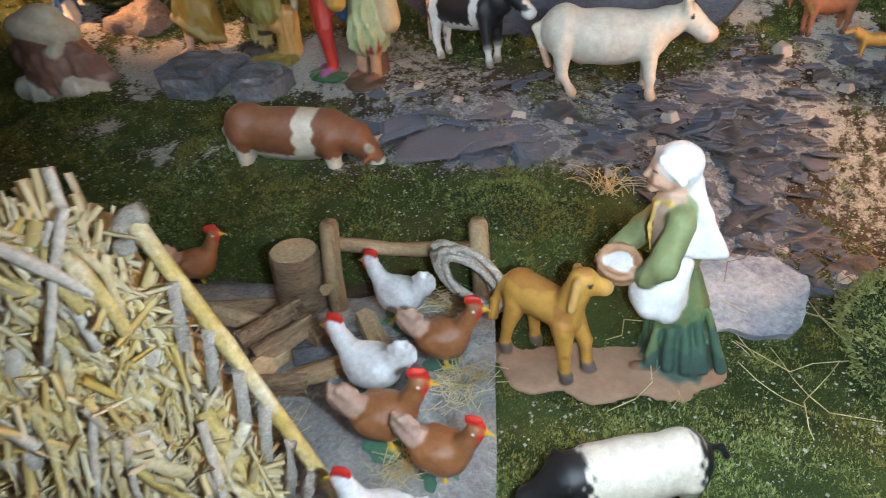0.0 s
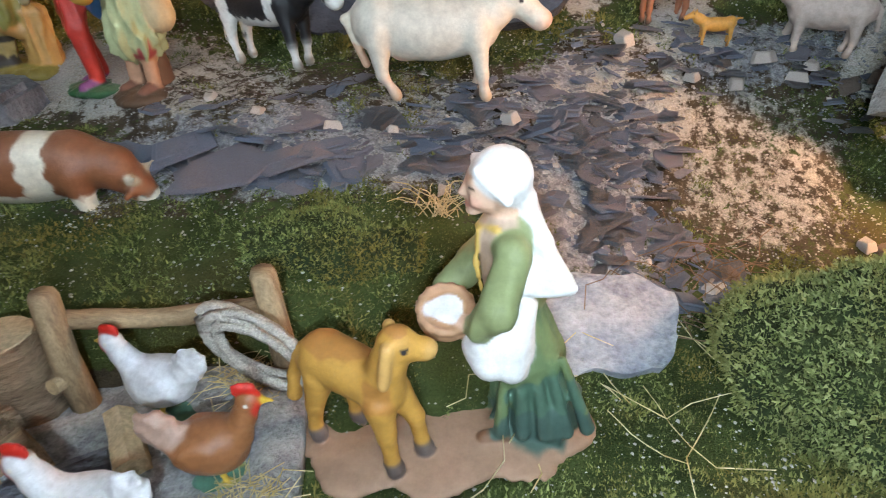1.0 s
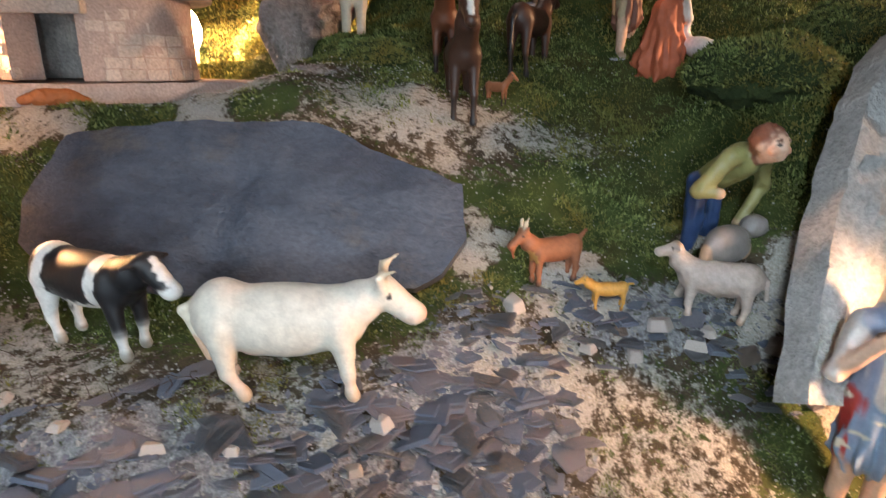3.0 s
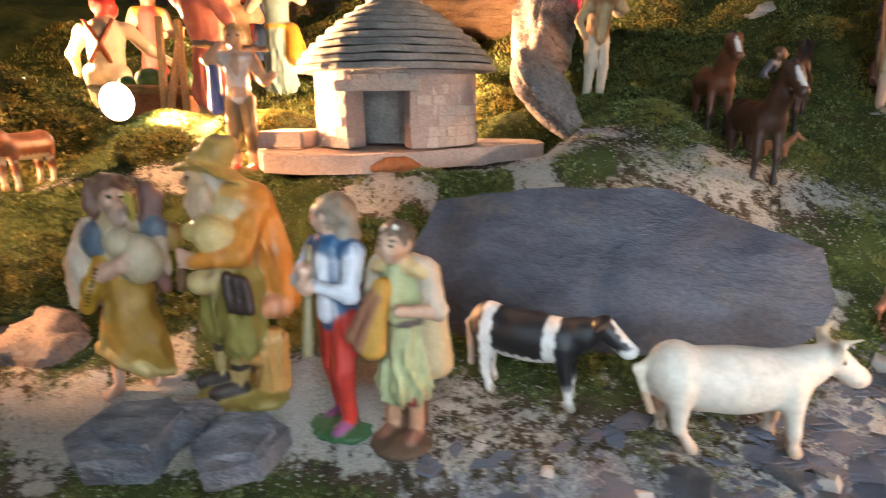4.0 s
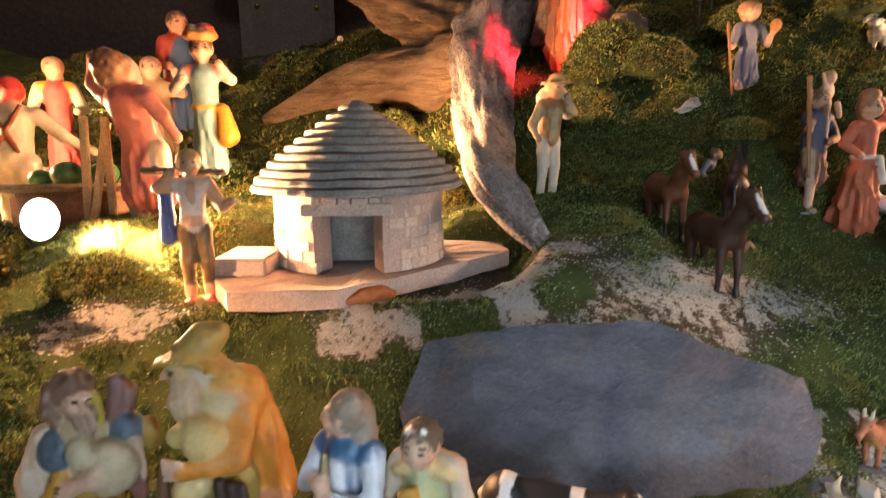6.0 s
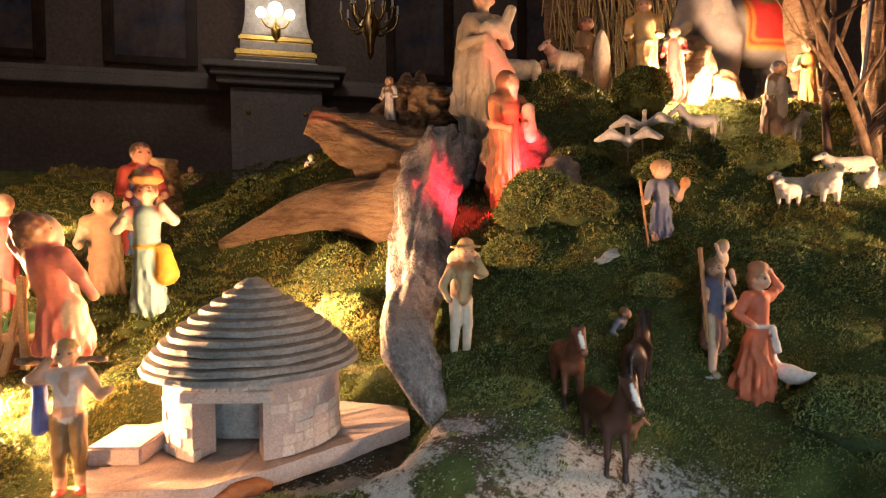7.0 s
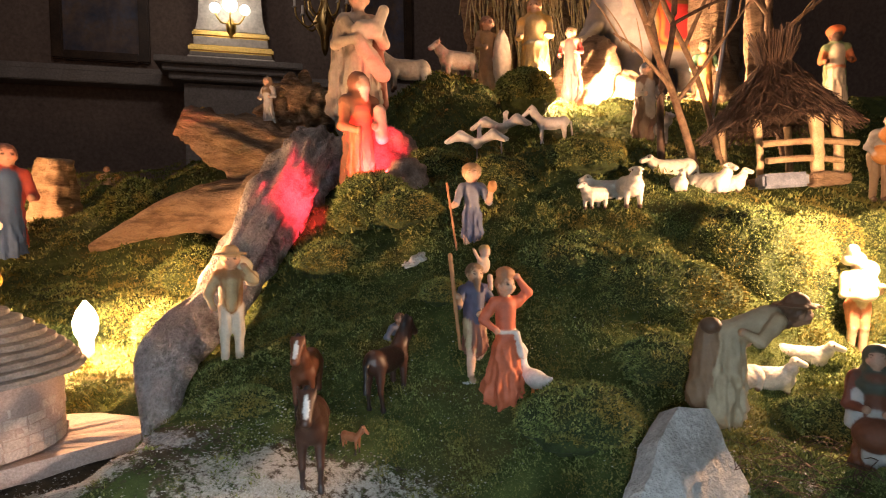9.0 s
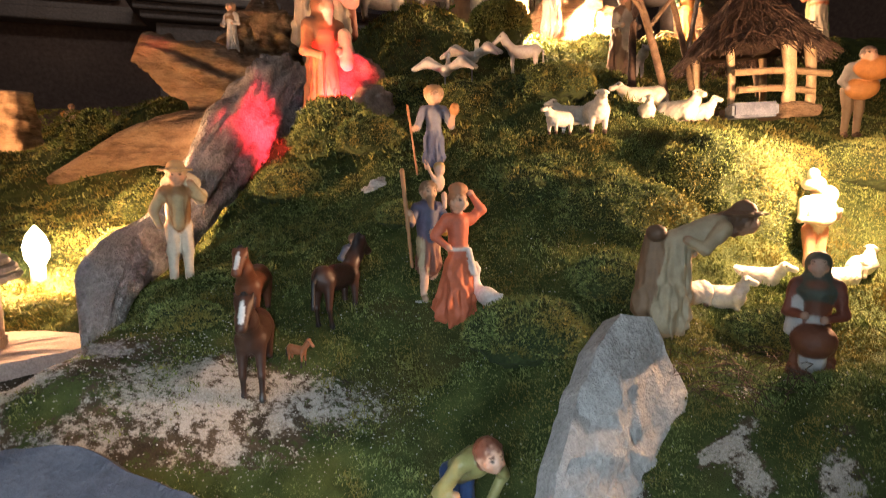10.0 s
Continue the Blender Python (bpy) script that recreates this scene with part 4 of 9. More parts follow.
        for a in offs:
            for b in offs:
                if sum(b) == sum(a) + 1 and sum(abs(p - q) for p, q in zip(a, b)) == 1:
                    va, vb = val[a], val[b]
                    cross = (va < 0) != (vb < 0)
                    t = np.where(cross, va / np.where(cross, va - vb, 1), 0)
                    pt = np.array(a)[None] + t[:, None] * (np.array(b) - np.array(a))[None]
                    tot += pt * cross[:, None]
                    cnt += cross
        V = (cells_at + tot / cnt[:, None]) * h + lo
        quads = []
        for axis in range(3):
            o1, o2 = [(1, 2), (2, 0), (0, 1)][axis]
            lowS = np.take(S, range(0, n[axis] - 1), axis)
            highS = np.take(S, range(1, n[axis]), axis)
            for flip in (False, True):
                e = np.argwhere((lowS & ~highS) if not flip else (~lowS & highS))
                e = e[(e[:, o1] > 0) & (e[:, o2] > 0) & (e[:, o1] < n[o1] - 1) & (e[:, o2] < n[o2] - 1)]
                def c(d1, d2):
                    q = e.copy()
                    q[:, o1] += d1
                    q[:, o2] += d2
                    return cid[q[:, 0], q[:, 1], q[:, 2]]
                f4 = np.stack([c(-1, -1), c(0, -1), c(0, 0), c(-1, 0)], -1)
                quads.append(f4[:, ::-1] if flip else f4)
        F4 = np.concatenate(quads)
        F4 = F4[(F4 >= 0).all(1)]
        me = raw_mesh(name, V, F4, material)
        Vf = V.astype(np.float32)
        W, C = np.zeros(len(V)), np.zeros((len(V), 3))
        for f in self.forms:
            w = np.exp(-np.clip(self.dist(f, Vf), -0.5, 5) / (0.13 * k))
            W += w
            C += w[:, None] * np.array(f[4])[None]
        C /= W[:, None]
        for c, r, col, power in self.dabs:
            q = (np.abs((Vf - c) / r) ** power).sum(-1) ** (1 / power)
            if power == 2:
                q = q + 0.16 * np.sin(Vf[:, 0] * 70 + 1) * np.sin(Vf[:, 2] * 55 + c[0] * 30)
            m = np.clip((1.06 - q) / 0.12, 0, 1)[:, None]
            C = C * (1 - m) + m * np.array(col)[None]
        rgba = np.ones((len(V), 4), np.float32)
        rgba[:, :3] = C
        me.attributes.new("paint", "FLOAT_COLOR", "POINT").data.foreach_set("color", rgba.ravel())
        return me

    def stand(self, name, cells, material, at, yaw, scale, label, category="figurine", group="", tilt=0):
        ob = new(name, self.mesh(name, int(cells * 1.22), material))
        ob.matrix_world = Matrix.Translation(at) @ pose(0, 0, 0, tilt, 0, yaw) @ Matrix.Scale(scale, 4)
        return tagged(ob, label, category, group)


SKIN, SKIN2 = (0.66, 0.43, 0.31), (0.50, 0.27, 0.16)
CREAM, OFFW, GREYW = (0.72, 0.66, 0.54), (0.74, 0.72, 0.68), (0.56, 0.56, 0.56)
BROWN, DKBROWN, TAN, OCHRE = (0.20, 0.10, 0.05), (0.07, 0.04, 0.025), (0.42, 0.27, 0.14), (0.50, 0.27, 0.05)
ORANGE, NAVY = (0.62, 0.22, 0.06), (0.03, 0.06, 0.15)
BLACK, HAIR, BLOND = (0.015, 0.015, 0.017), (0.12, 0.065, 0.035), (0.50, 0.34, 0.13)


def person(skin=SKIN, hair=HAIR, top=CREAM, legs=BROWN, feet=DKBROWN, robe=None, robe_len=0.0, cloak=None, hood=None, hat=None, scarf=None, apron=None, beard=None,
           left=((0.16, -0.02, 0.62), (0.12, -0.12, 0.60)), right=((-0.16, -0.02, 0.62), (-0.12, -0.12, 0.60)), sleeve=None, bend=0.0, stride=0.0, base=None, extra=None,
           sash=None, skirt=None, head_turn=0.0, head_drop=0.0, stout=1.0, vest=None, bare=False, head=0.072, cape=None):
    """A standing carved or cast figure one unit high that faces -y. bend: how far the chest leans forward."""
    c = Clay(0.014, 0.0022)
    sleeve = sleeve or top
    cb, sb = math.cos(bend), math.sin(bend)
    P = lambda x, y, z: (x, y * cb - (z - 0.48) * sb, 0.48 + (z - 0.48) * cb + y * sb) if z > 0.48 else (x, y, z)
    _, hy, hz = P(0, -0.012 - 0.05 * head_drop, 0.905 - 0.03 * head_drop)
    s = stout
    if robe:
        c.limb(P(0, 0, 0.52), (0, 0.005, robe_len + 0.045), 0.080 * s, 0.125 * s, robe, (9, 0.016))
        c.limb(P(0, 0, 0.74), P(0, 0, 0.50), 0.088 * s, 0.078 * s, robe)
    else:
        for sx, st in ((1, stride), (-1, -stride)):
            hip, knee, ank = P(0.047 * s * sx, 0, 0.49), (0.055 * sx, -0.02 + 0.5 * st, 0.27), (0.058 * sx, 0.015 + st, 0.055)
            c.limb(hip, knee, 0.060 * s, 0.046, legs, (5, 0.006))
            c.limb(knee, ank, 0.043, 0.034, SKIN if bare else legs)
    for sx, st in ((1, stride), (-1, -stride)):
        if robe_len < 0.12:
            c.limb((0.055 * sx, 0.015 + st, 0.022), (0.062 * sx, -0.055 + st, 0.018), 0.028, 0.024, feet)
    if not robe:
        c.limb(P(0, 0, 0.74), P(0, 0.0, 0.52), 0.086 * s, 0.074 * s, top, (6, 0.005))
    if skirt:
        c.limb(P(0, 0, 0.54), (0, 0.004, 0.30), 0.078 * s, 0.112 * s, skirt, (10, 0.014))
    c.limb(P(-0.085 * s, 0, 0.77), P(0.085 * s, 0, 0.77), 0.050, 0.050, vest or top)
    if vest:
        c.limb(P(0, 0.012, 0.76), P(0, 0.016, 0.50), 0.095 * s, 0.092 * s, vest, (7, 0.004))
        c.limb(P(0, -0.062, 0.74), P(0, -0.062, 0.52), 0.036, 0.040, top)
        for sx in (1, -1):
            c.ball(P(0.100 * s * sx, 0.004, 0.776), (0.044, 0.050, 0.036), vest)
    if sash:
        c.ball(P(0, 0, 0.545), (0.094 * s, 0.088 * s, 0.020), sash)
    for side, (elbow, hand) in ((1, left), (-1, right)):
        sh = P(0.105 * s * side, 0, 0.765)
        e, h = P(*elbow), P(*hand)
        c.limb(sh, e, 0.046, 0.038, sleeve, (5, 0.006))
        c.limb(e, h, 0.034, 0.024, sleeve if not bare else skin)
        c.ball(h, (0.024, 0.026, 0.026), skin)
    c.limb(P(0, 0, 0.79), (0, hy, hz - 0.05), 0.034, 0.032, skin)
    tx, ty = math.sin(head_turn) * 1.0, -math.cos(head_turn)
    c.ball((0, hy, hz), (head * 0.84, head * 0.92, head * 1.05), skin)
    c.ball((tx * head * 0.9, hy + ty * head * 0.9, hz - 0.010), (0.013, 0.013, 0.016), skin)
    c.ball((tx * head * 0.62, hy + ty * head * 0.62, hz - head * 0.62), (0.030, 0.030, 0.024), skin)
    if not (hood or scarf):
        c.ball((-tx * 0.018, hy - ty * 0.022, hz + 0.020), (head * 1.05, head * 1.08, head * 1.04), hair, (0, 0, 0), (-110, 0.009))
        c.limb((-tx * 0.04, hy - ty * 0.045, hz), (-tx * 0.045, hy - ty * 0.050, hz - 0.055), head * 0.72, head * 0.5, hair, (-110, 0.008))
        c.ball((tx * head * 0.60, hy + ty * head * 0.60, hz - 0.012), (head * 0.54, head * 0.54, head * 0.60), skin)
        c.ball((tx * head * 1.05, hy + ty * head * 1.05, hz - 0.012), (0.011, 0.011, 0.014), skin)
    ex, ey = math.cos(head_turn), math.sin(head_turn)
    F = lambda side, out, z: (tx * head * out + ex * side, hy + ty * head * out + ey * side, hz + z)
    c.limb(F(-0.030, 0.80, 0.026), F(0.030, 0.80, 0.026), 0.012, 0.012, skin)
    c.limb(F(0, 0.92, 0.020), F(0, 1.06, -0.010), 0.008, 0.012, skin)
    for k in (1, -1):
        c.ball(F(k * 0.034, 0.66, -0.018), (0.024, 0.024, 0.022), tuple(min(1, q * w) for q, w in zip(skin, (1.08, 0.92, 0.85))))
        if not (hood or scarf):
            c.ball(F(k * head * 0.88, 0.05, -0.004), (0.012, 0.016, 0.020), skin)
    for k in (1, -1):
        c.dab((tx * head * 0.88 + k * ex * 0.026, hy + ty * head * 0.88 + k * ey * 0.026, hz + 0.010), (0.013, 0.013, 0.008), (0.05, 0.03, 0.02))
        c.dab((tx * head * 0.9 + k * ex * 0.028, hy + ty * head * 0.9 + k * ey * 0.028, hz + 0.030), (0.016, 0.014, 0.005), tuple(0.7 * q for q in hair))
    c.dab((tx * head * 0.9, hy + ty * head * 0.9, hz - 0.034), (0.016, 0.012, 0.006), (0.45, 0.12, 0.09))
    if beard:
        c.limb((tx * head * 0.72, hy + ty * head * 0.72, hz - 0.045), (tx * head * 0.85, hy + ty * head * 0.85 - 0.005, hz - 0.125), 0.038, 0.018, beard, (-120, 0.005))
    if scarf:
        c.ball((-tx * 0.018, hy - ty * 0.020, hz + 0.018), (head * 1.02, head * 1.02, head * 1.0), scarf)
        c.limb((-tx * 0.05, hy - ty * 0.055, hz - 0.01), P(-tx * 0.05, 0.075, 0.66), 0.050, 0.075, scarf, (6, 0.006))
        c.ball((tx * head * 0.66, hy + ty * head * 0.66, hz - 0.012), (head * 0.52, head * 0.52, head * 0.66), skin)
    if hood:
        c.ball((-tx * 0.015, hy - ty * 0.018, hz + 0.012), (head * 1.12, head * 1.12, head * 1.14), hood)
        c.limb((0, hy + 0.03, hz - 0.05), P(0, 0.03, 0.74), 0.075, 0.125 * s, hood)
        c.ball((tx * head * 0.78, hy + ty * head * 0.78, hz - 0.010), (head * 0.56, head * 0.56, head * 0.74), skin)
    if hat:
        c.ball((0, hy, hz + 0.050), (head * 1.75, head * 1.75, 0.016), hat)
        c.ball((0, hy, hz + 0.066), (head * 0.95, head * 0.95, 0.062), hat)
    if cloak:
        c.limb(P(0, 0.035, 0.77), (0, 0.075, 0.20 if not robe else 0.13), 0.100 * s, 0.130 * s, cloak, (9, 0.016))
        c.limb(P(-0.10 * s, 0.0, 0.765), P(0.10 * s, 0.0, 0.765), 0.058, 0.058, cloak)
        if not robe:
            c.limb(P(0, -0.03, 0.72), P(0, -0.04, 0.40), 0.070, 0.070, top)
    if cape:
        c.limb(P(0, 0.055, 0.76), (0.02, 0.115, 0.34), 0.095 * s, 0.080 * s, cape, (8, 0.012))
        c.limb(P(-0.10 * s, 0.01, 0.765), P(0.10 * s, 0.01, 0.765), 0.062, 0.062, cape)
        c.limb(P(0.12, 0.02, 0.74), (0.13, 0.07, 0.36), 0.050, 0.050, cape, (5, 0.008))
        c.limb(P(-0.12, 0.02, 0.74), (-0.11, 0.08, 0.45), 0.046, 0.045, cape, (5, 0.008))
        c.limb((0, hy + 0.05, hz - 0.06), P(0, 0.06, 0.78), 0.07, 0.09, cape)
    if apron:
        c.limb(P(0, -0.050, 0.55), (0, -0.088, 0.27), 0.050, 0.085, apron, (6, 0.006))
    if base:
        c.ball((0, 0, -0.012), (0.165, 0.135, 0.035), base)
    if extra:
        extra(c, P)
    return c


def beast(body=(0.5, 0.19, 0.20), leg=0.36, neck=((0.46, 0, 0.62), (0.64, 0, 0.74)), nose=(0.86, 0, 0.64), head=0.085, muzzle=0.055, col=CREAM, legcol=None, hoof=DKBROWN, tail=((-0.5, 0, 0.62), (-0.56, 0, 0.30)),
          tailcol=None, ears=(0.10, 0.05), horns=None, mane=None, wool=None, muzzlecol=None, udder=None, shank=0.030, neckr=(0.12, 0.068), dabs=(), legs=None, headcol=None, soft=0.035, rump=1.0):
    """A standing animal figure about one unit long that looks to +x."""
    c = Clay(soft)
    L, wy, wz = body
    zc = leg + wz * 0.75
    legcol = legcol or col
    headcol = headcol or col
    fold = (-wool, 0.012) if wool else None
    c.limb((-L * 0.62, 0, zc + 0.01), (L * 0.60, 0, zc), wy * 0.96 * rump, wy, col, fold)
    c.ball((0, 0, zc - 0.02), (L * 0.85, wy * 1.04, wz), col, (0, 0, 0), fold)
    c.ball((-L * 0.72, 0, zc + 0.02), (wy * 0.98, wy * 0.95, wz * 0.98), col, (0, 0, 0), fold)
    for i, (fx, sy) in enumerate(((0.66, 1), (0.66, -1), (-0.72, 1), (-0.72, -1))):
        dx = legs[i] if legs else 0.0
        top, knee, foot = (L * fx, sy * wy * 0.55, zc - 0.02), (L * fx + (0.015 if fx > 0 else -0.03) + dx * 0.5, sy * wy * 0.60, leg * 0.52), (L * fx + dx, sy * wy * 0.60, 0.035)
        c.limb(top, knee, wy * (0.46 if fx > 0 else 0.56), shank * 1.35, col)
        c.limb(knee, foot, shank * 1.2, shank, legcol)
        c.limb((foot[0], foot[1], 0.035), (foot[0] + 0.012, foot[1], 0.012), shank * 1.15, shank * 1.3, hoof)
    a, b = neck
    c.limb((L * 0.62, 0, zc + 0.03), a, wy * 0.80, neckr[0], col, fold)
    c.limb(a, b, neckr[0], neckr[1], col, fold)
    c.limb(b, nose, head, muzzle, headcol)
    c.ball(nose, (muzzle * 1.1, muzzle * 0.95, muzzle * 0.85), muzzlecol or headcol)
    d = Vector(nose) - Vector(b)
    side = Vector((-d.y, d.x, 0))
    side = side.normalized() if side.length > 1e-4 else Vector((0, 1, 0))
    el, er = ears
    for sy in (1, -1):
        e0 = Vector(b) + side * sy * head * 0.8 + Vector((0, 0, head * 0.45))
        c.limb(e0, e0 + side * sy * el + Vector((-0.02, 0, -0.02 if el > 0.07 else 0.08)), er, er * 0.45, headcol)
        if horns:
            h0 = Vector(b) + side * sy * head * 0.55 + Vector((0, 0, head * 0.8))
            c.chain([h0, h0 + side * sy * horns[0] * 0.5 + Vector((0.0, 0, horns[1] * 0.5)), h0 + side * sy * horns[0] + Vector((horns[2], 0, horns[1]))], (0.024, 0.018, 0.008), (0.55, 0.48, 0.36))
        c.dab(tuple(Vector(b) + d * 0.22 + side * sy * head * 0.85 + Vector((0, 0, head * 0.30))), 0.020, BLACK)
    if mane:
        c.chain([(a[0] - 0.06, 0, a[2] + 0.05), ((a[0] + b[0]) / 2 - 0.05, 0, (a[2] + b[2]) / 2 + 0.07), (b[0] - 0.02, 0, b[2] + 0.10)], (0.04, 0.045, 0.03), mane)
    if tail:
        c.chain([(-L * 0.95, 0, zc + wz * 0.55), tail[0], tail[1]], (0.030, 0.024, 0.030), tailcol or col)
    if udder:
        c.ball((-L * 0.38, 0, leg - 0.005), (0.10, 0.08, 0.07), udder)
    for q in dabs:
        c.dab(*q)
    return c

# ---- the cone-roofed stone house on its plaster platform ----
HOUSE = (-0.064, 0.821)


def build_house():
    t = thing("cone_roofed_house", "miniature round stone house with a stepped grey cone roof", "house")
    hx, hy = HOUSE
    z0, z1, R = 0.388, 0.462, 0.078
    faces_to = math.atan2(-0.975, -0.223)
    # the inside: a dark round room behind the doorway
    bm = bmesh.new()
    n = 48
    ring = []
    for z in (z0, z1):
        ring.append([(hx + (R - 0.0093) * math.cos(faces_to + 0.37 + (2 * math.pi - 0.74) * k / n), hy + (R - 0.0093) * math.sin(faces_to + 0.37 + (2 * math.pi - 0.74) * k / n), z) for k in range(n + 1)])
    v = [[bm.verts.new(p) for p in r] for r in ring]
    for k in range(n):
        bm.faces.new((v[0][k], v[0][k + 1], v[1][k + 1], v[1][k]))
    wall = part("wall", bm, CEMENT, t)
    m = wall.modifiers.new("thick", "SOLIDIFY")
    m.thickness, m.offset = 0.026, 0
    back = math.degrees(faces_to)
    part("inner_wall", box(bmesh.new(), (0.006, 0.100, z1 - z0 - 0.002), Matrix.Translation((hx + 0.022 * math.cos(faces_to), hy + 0.022 * math.sin(faces_to), (z0 + z1) / 2)) @ pose(0, 0, 0, 0, 0, back), 0.0005), ROOFSTONE, t, "rough grey wall inside the doorway")
    rng = random.Random(4)
    meshes = []
    for w in (0.011, 0.015, 0.020):
        bm = box(bmesh.new(), (0.009, w - 0.0002, 0.0093), Matrix.Identity(4), 0.0008)
        for q in bm.verts:
            q.co += Vector([rng.uniform(-0.0007, 0.0007) for _ in range(3)])
        meshes.append((w, finish(bm, "stone", STONE, False)))
    for row in range(8):
        z = z0 + 0.0049 + row * 0.0095
        a = rng.uniform(0, 0.2)
        end = a + 2 * math.pi
        while a < end - 0.12:
            w, me = rng.choice(meshes)
            step = w / R
            mid = a + step / 2
            d = (mid - faces_to + math.pi) % (2 * math.pi) - math.pi
            if not (abs(d) < 0.36 + 0.35 * step and row < 6):
                ob = new("stone", me)
                ob.parent = wall
                rr = R + rng.uniform(-0.0009, 0.0010) - row * 0.0004
                ob.matrix_basis = Matrix.Translation((hx + rr * math.cos(mid), hy + rr * math.sin(mid), z)) @ pose(0, 0, 0, rng.uniform(-2, 2), rng.uniform(-2, 2), math.degrees(mid))
            a += step
    part("lintel", box(bmesh.new(), (0.010, 0.078, 0.010), Matrix.Translation((hx + (R - 0.002) * math.cos(faces_to), hy + (R - 0.002) * math.sin(faces_to), z0 + 0.0565)) @ pose(0, 0, 0, 0, 0, math.degrees(faces_to)), 0.001), STONE, t, "long stone over the doorway")
    roof = new("roof")
    roof.parent = t
    heights = [z1 - 0.004 + 0.0070 * i for i in range(11)]
    for i, z in enumerate(heights):
        r1 = 0.097 * (1 - (i / 11.0) ** 1.36) + 0.005
        bm = bmesh.new()
        n = 72
        rings = []
        for rad, zz in ((r1 * 0.60, z), (r1 * 0.99, z), (r1 * 1.0, z + 0.0022), (r1 * 0.985, z + 0.0052), (r1 * 0.93, z + 0.0060), (r1 * 0.35, z + 0.0118)):
            rings.append([bm.verts.new((hx + rad * math.cos(2 * math.pi * k / n) * (1 + 0.012 * noise.noise(Vector((k * 0.9, i * 7.1, 0)))), hy + rad * math.sin(2 * math.pi * k / n) * (1 + 0.012 * noise.noise(Vector((k * 0.9, i * 7.1, 0)))), zz + 0.0011 * noise.noise(Vector((k * 0.35, i * 3.3, 2))))) for k in range(n)])
        for a, b in zip(rings, rings[1:]):
            for k in range(n):
                bm.faces.new((a[k], a[(k + 1) % n], b[(k + 1) % n], b[k]))
        if i == 10:
            bm.faces.new(rings[-1])
        part("roof_course", bm, ROOFSTONE, roof)
    p = thing("plaster_platform", "cast plaster platform with a low step under the stone house", "platform")
    out = [(-0.180, 0.716), (-0.094, 0.702), (-0.030, 0.735), (0.035, 0.775), (0.090, 0.815), (0.095, 0.860), (0.030, 0.905), (-0.090, 0.915), (-0.180, 0.870), (-0.205, 0.790)]
    bm = plate(bmesh.new(), out, 0.016, 21, 0.0, 0.012, 3)
    ob = part("slab", bm, CEMENT, p)
    ob.location = (0, 0, z0 - 0.0095)
    part("step", box(bmesh.new(), (0.048, 0.060, 0.016), Matrix.Translation((-0.168, 0.792, z0 + 0.0075)) @ pose(0, 0, 0, 0, 0, -14), 0.002), CEMENT, p)


build_house()
cone = Clay(0.02).chain([(-0.5, 0, 0.16), (-0.2, 0, 0.2), (0.2, 0, 0.2), (0.5, 0, 0.14)], (0.08, 0.17, 0.17, 0.07), (0.38, 0.13, 0.04), (9, 0.03))
cone.stand("pine_cone", 40, PAINT_MATT, (-0.066, 0.715, gz(-0.066, 0.715)), 25, 0.042, "orange-brown pine cone lying beside the platform", "pine cone")

# ---- cattle and other toys on the lower ledge ----


def put(clay, name, at, yaw, scale, label, cells=64, material=None, category="figurine", group="", lift=-0.001, tilt=0):
    x, y = at[:2]
    z = at[2] if len(at) > 2 else gz(x, y, lift)
    return clay.stand(name, cells, material or PAINT_MATT, (x, y, z), yaw, scale, label, category, group, tilt)


WHITEC = (0.74, 0.73, 0.70)
cow = beast((0.46, 0.175, 0.20), 0.36, ((0.44, 0, 0.60), (0.58, 0, 0.68)), (0.77, 0, 0.53), 0.088, 0.062, BLACK, WHITEC, (0.30, 0.27, 0.22), ((-0.52, 0, 0.52), (-0.50, 0, 0.16)), WHITEC, (0.11, 0.034), None, None, None, (0.62, 0.55, 0.50), WHITEC,
            dabs=[((-0.30, 0, 0.45), (0.055, 0.4, 0.5), WHITEC), ((0.22, 0, 0.50), (0.055, 0.4, 0.5), WHITEC), ((-0.02, 0, 0.30), (0.30, 0.25, 0.095), WHITEC), ((0.72, 0, 0.58), (0.16, 0.05, 0.2), WHITEC), ((0.80, 0, 0.50), (0.10, 0.2, 0.06), WHITEC), ((-0.42, 0, 0.30), (0.1, 0.1, 0.14), WHITEC)], legs=(0.02, 0.08, -0.02, 0.05))
put(cow, "toy_cow", (0.0145, 0.5285, 0.2535), -33, 0.077, "black and white toy cow standing before the slate slab", 92, PLASTIC, "toy cow")
bull = beast((0.48, 0.185, 0.215), 0.30, ((0.44, 0, 0.56), (0.56, 0, 0.62)), (0.73, 0, 0.49), 0.096, 0.068, (0.70, 0.645, 0.555), (0.68, 0.54, 0.44), (0.55, 0.42, 0.30), ((-0.58, 0, 0.50), (-0.46, 0.02, 0.20)), (0.75, 0.68, 0.55), (0.07, 0.034), (0.10, 0.10, 0.08), None, None, (0.66, 0.34, 0.25), (0.70, 0.50, 0.42),
             dabs=[((-0.50, 0, 0.24), (0.14, 0.2, 0.10), (0.66, 0.44, 0.30))], legs=(0.0, 0.06, -0.02, 0.10))
put(bull, "toy_bull", (0.120, 0.486), -9, 0.089, "cream-white toy bull with short horns on the scree", 96, PLASTIC, "toy cow")
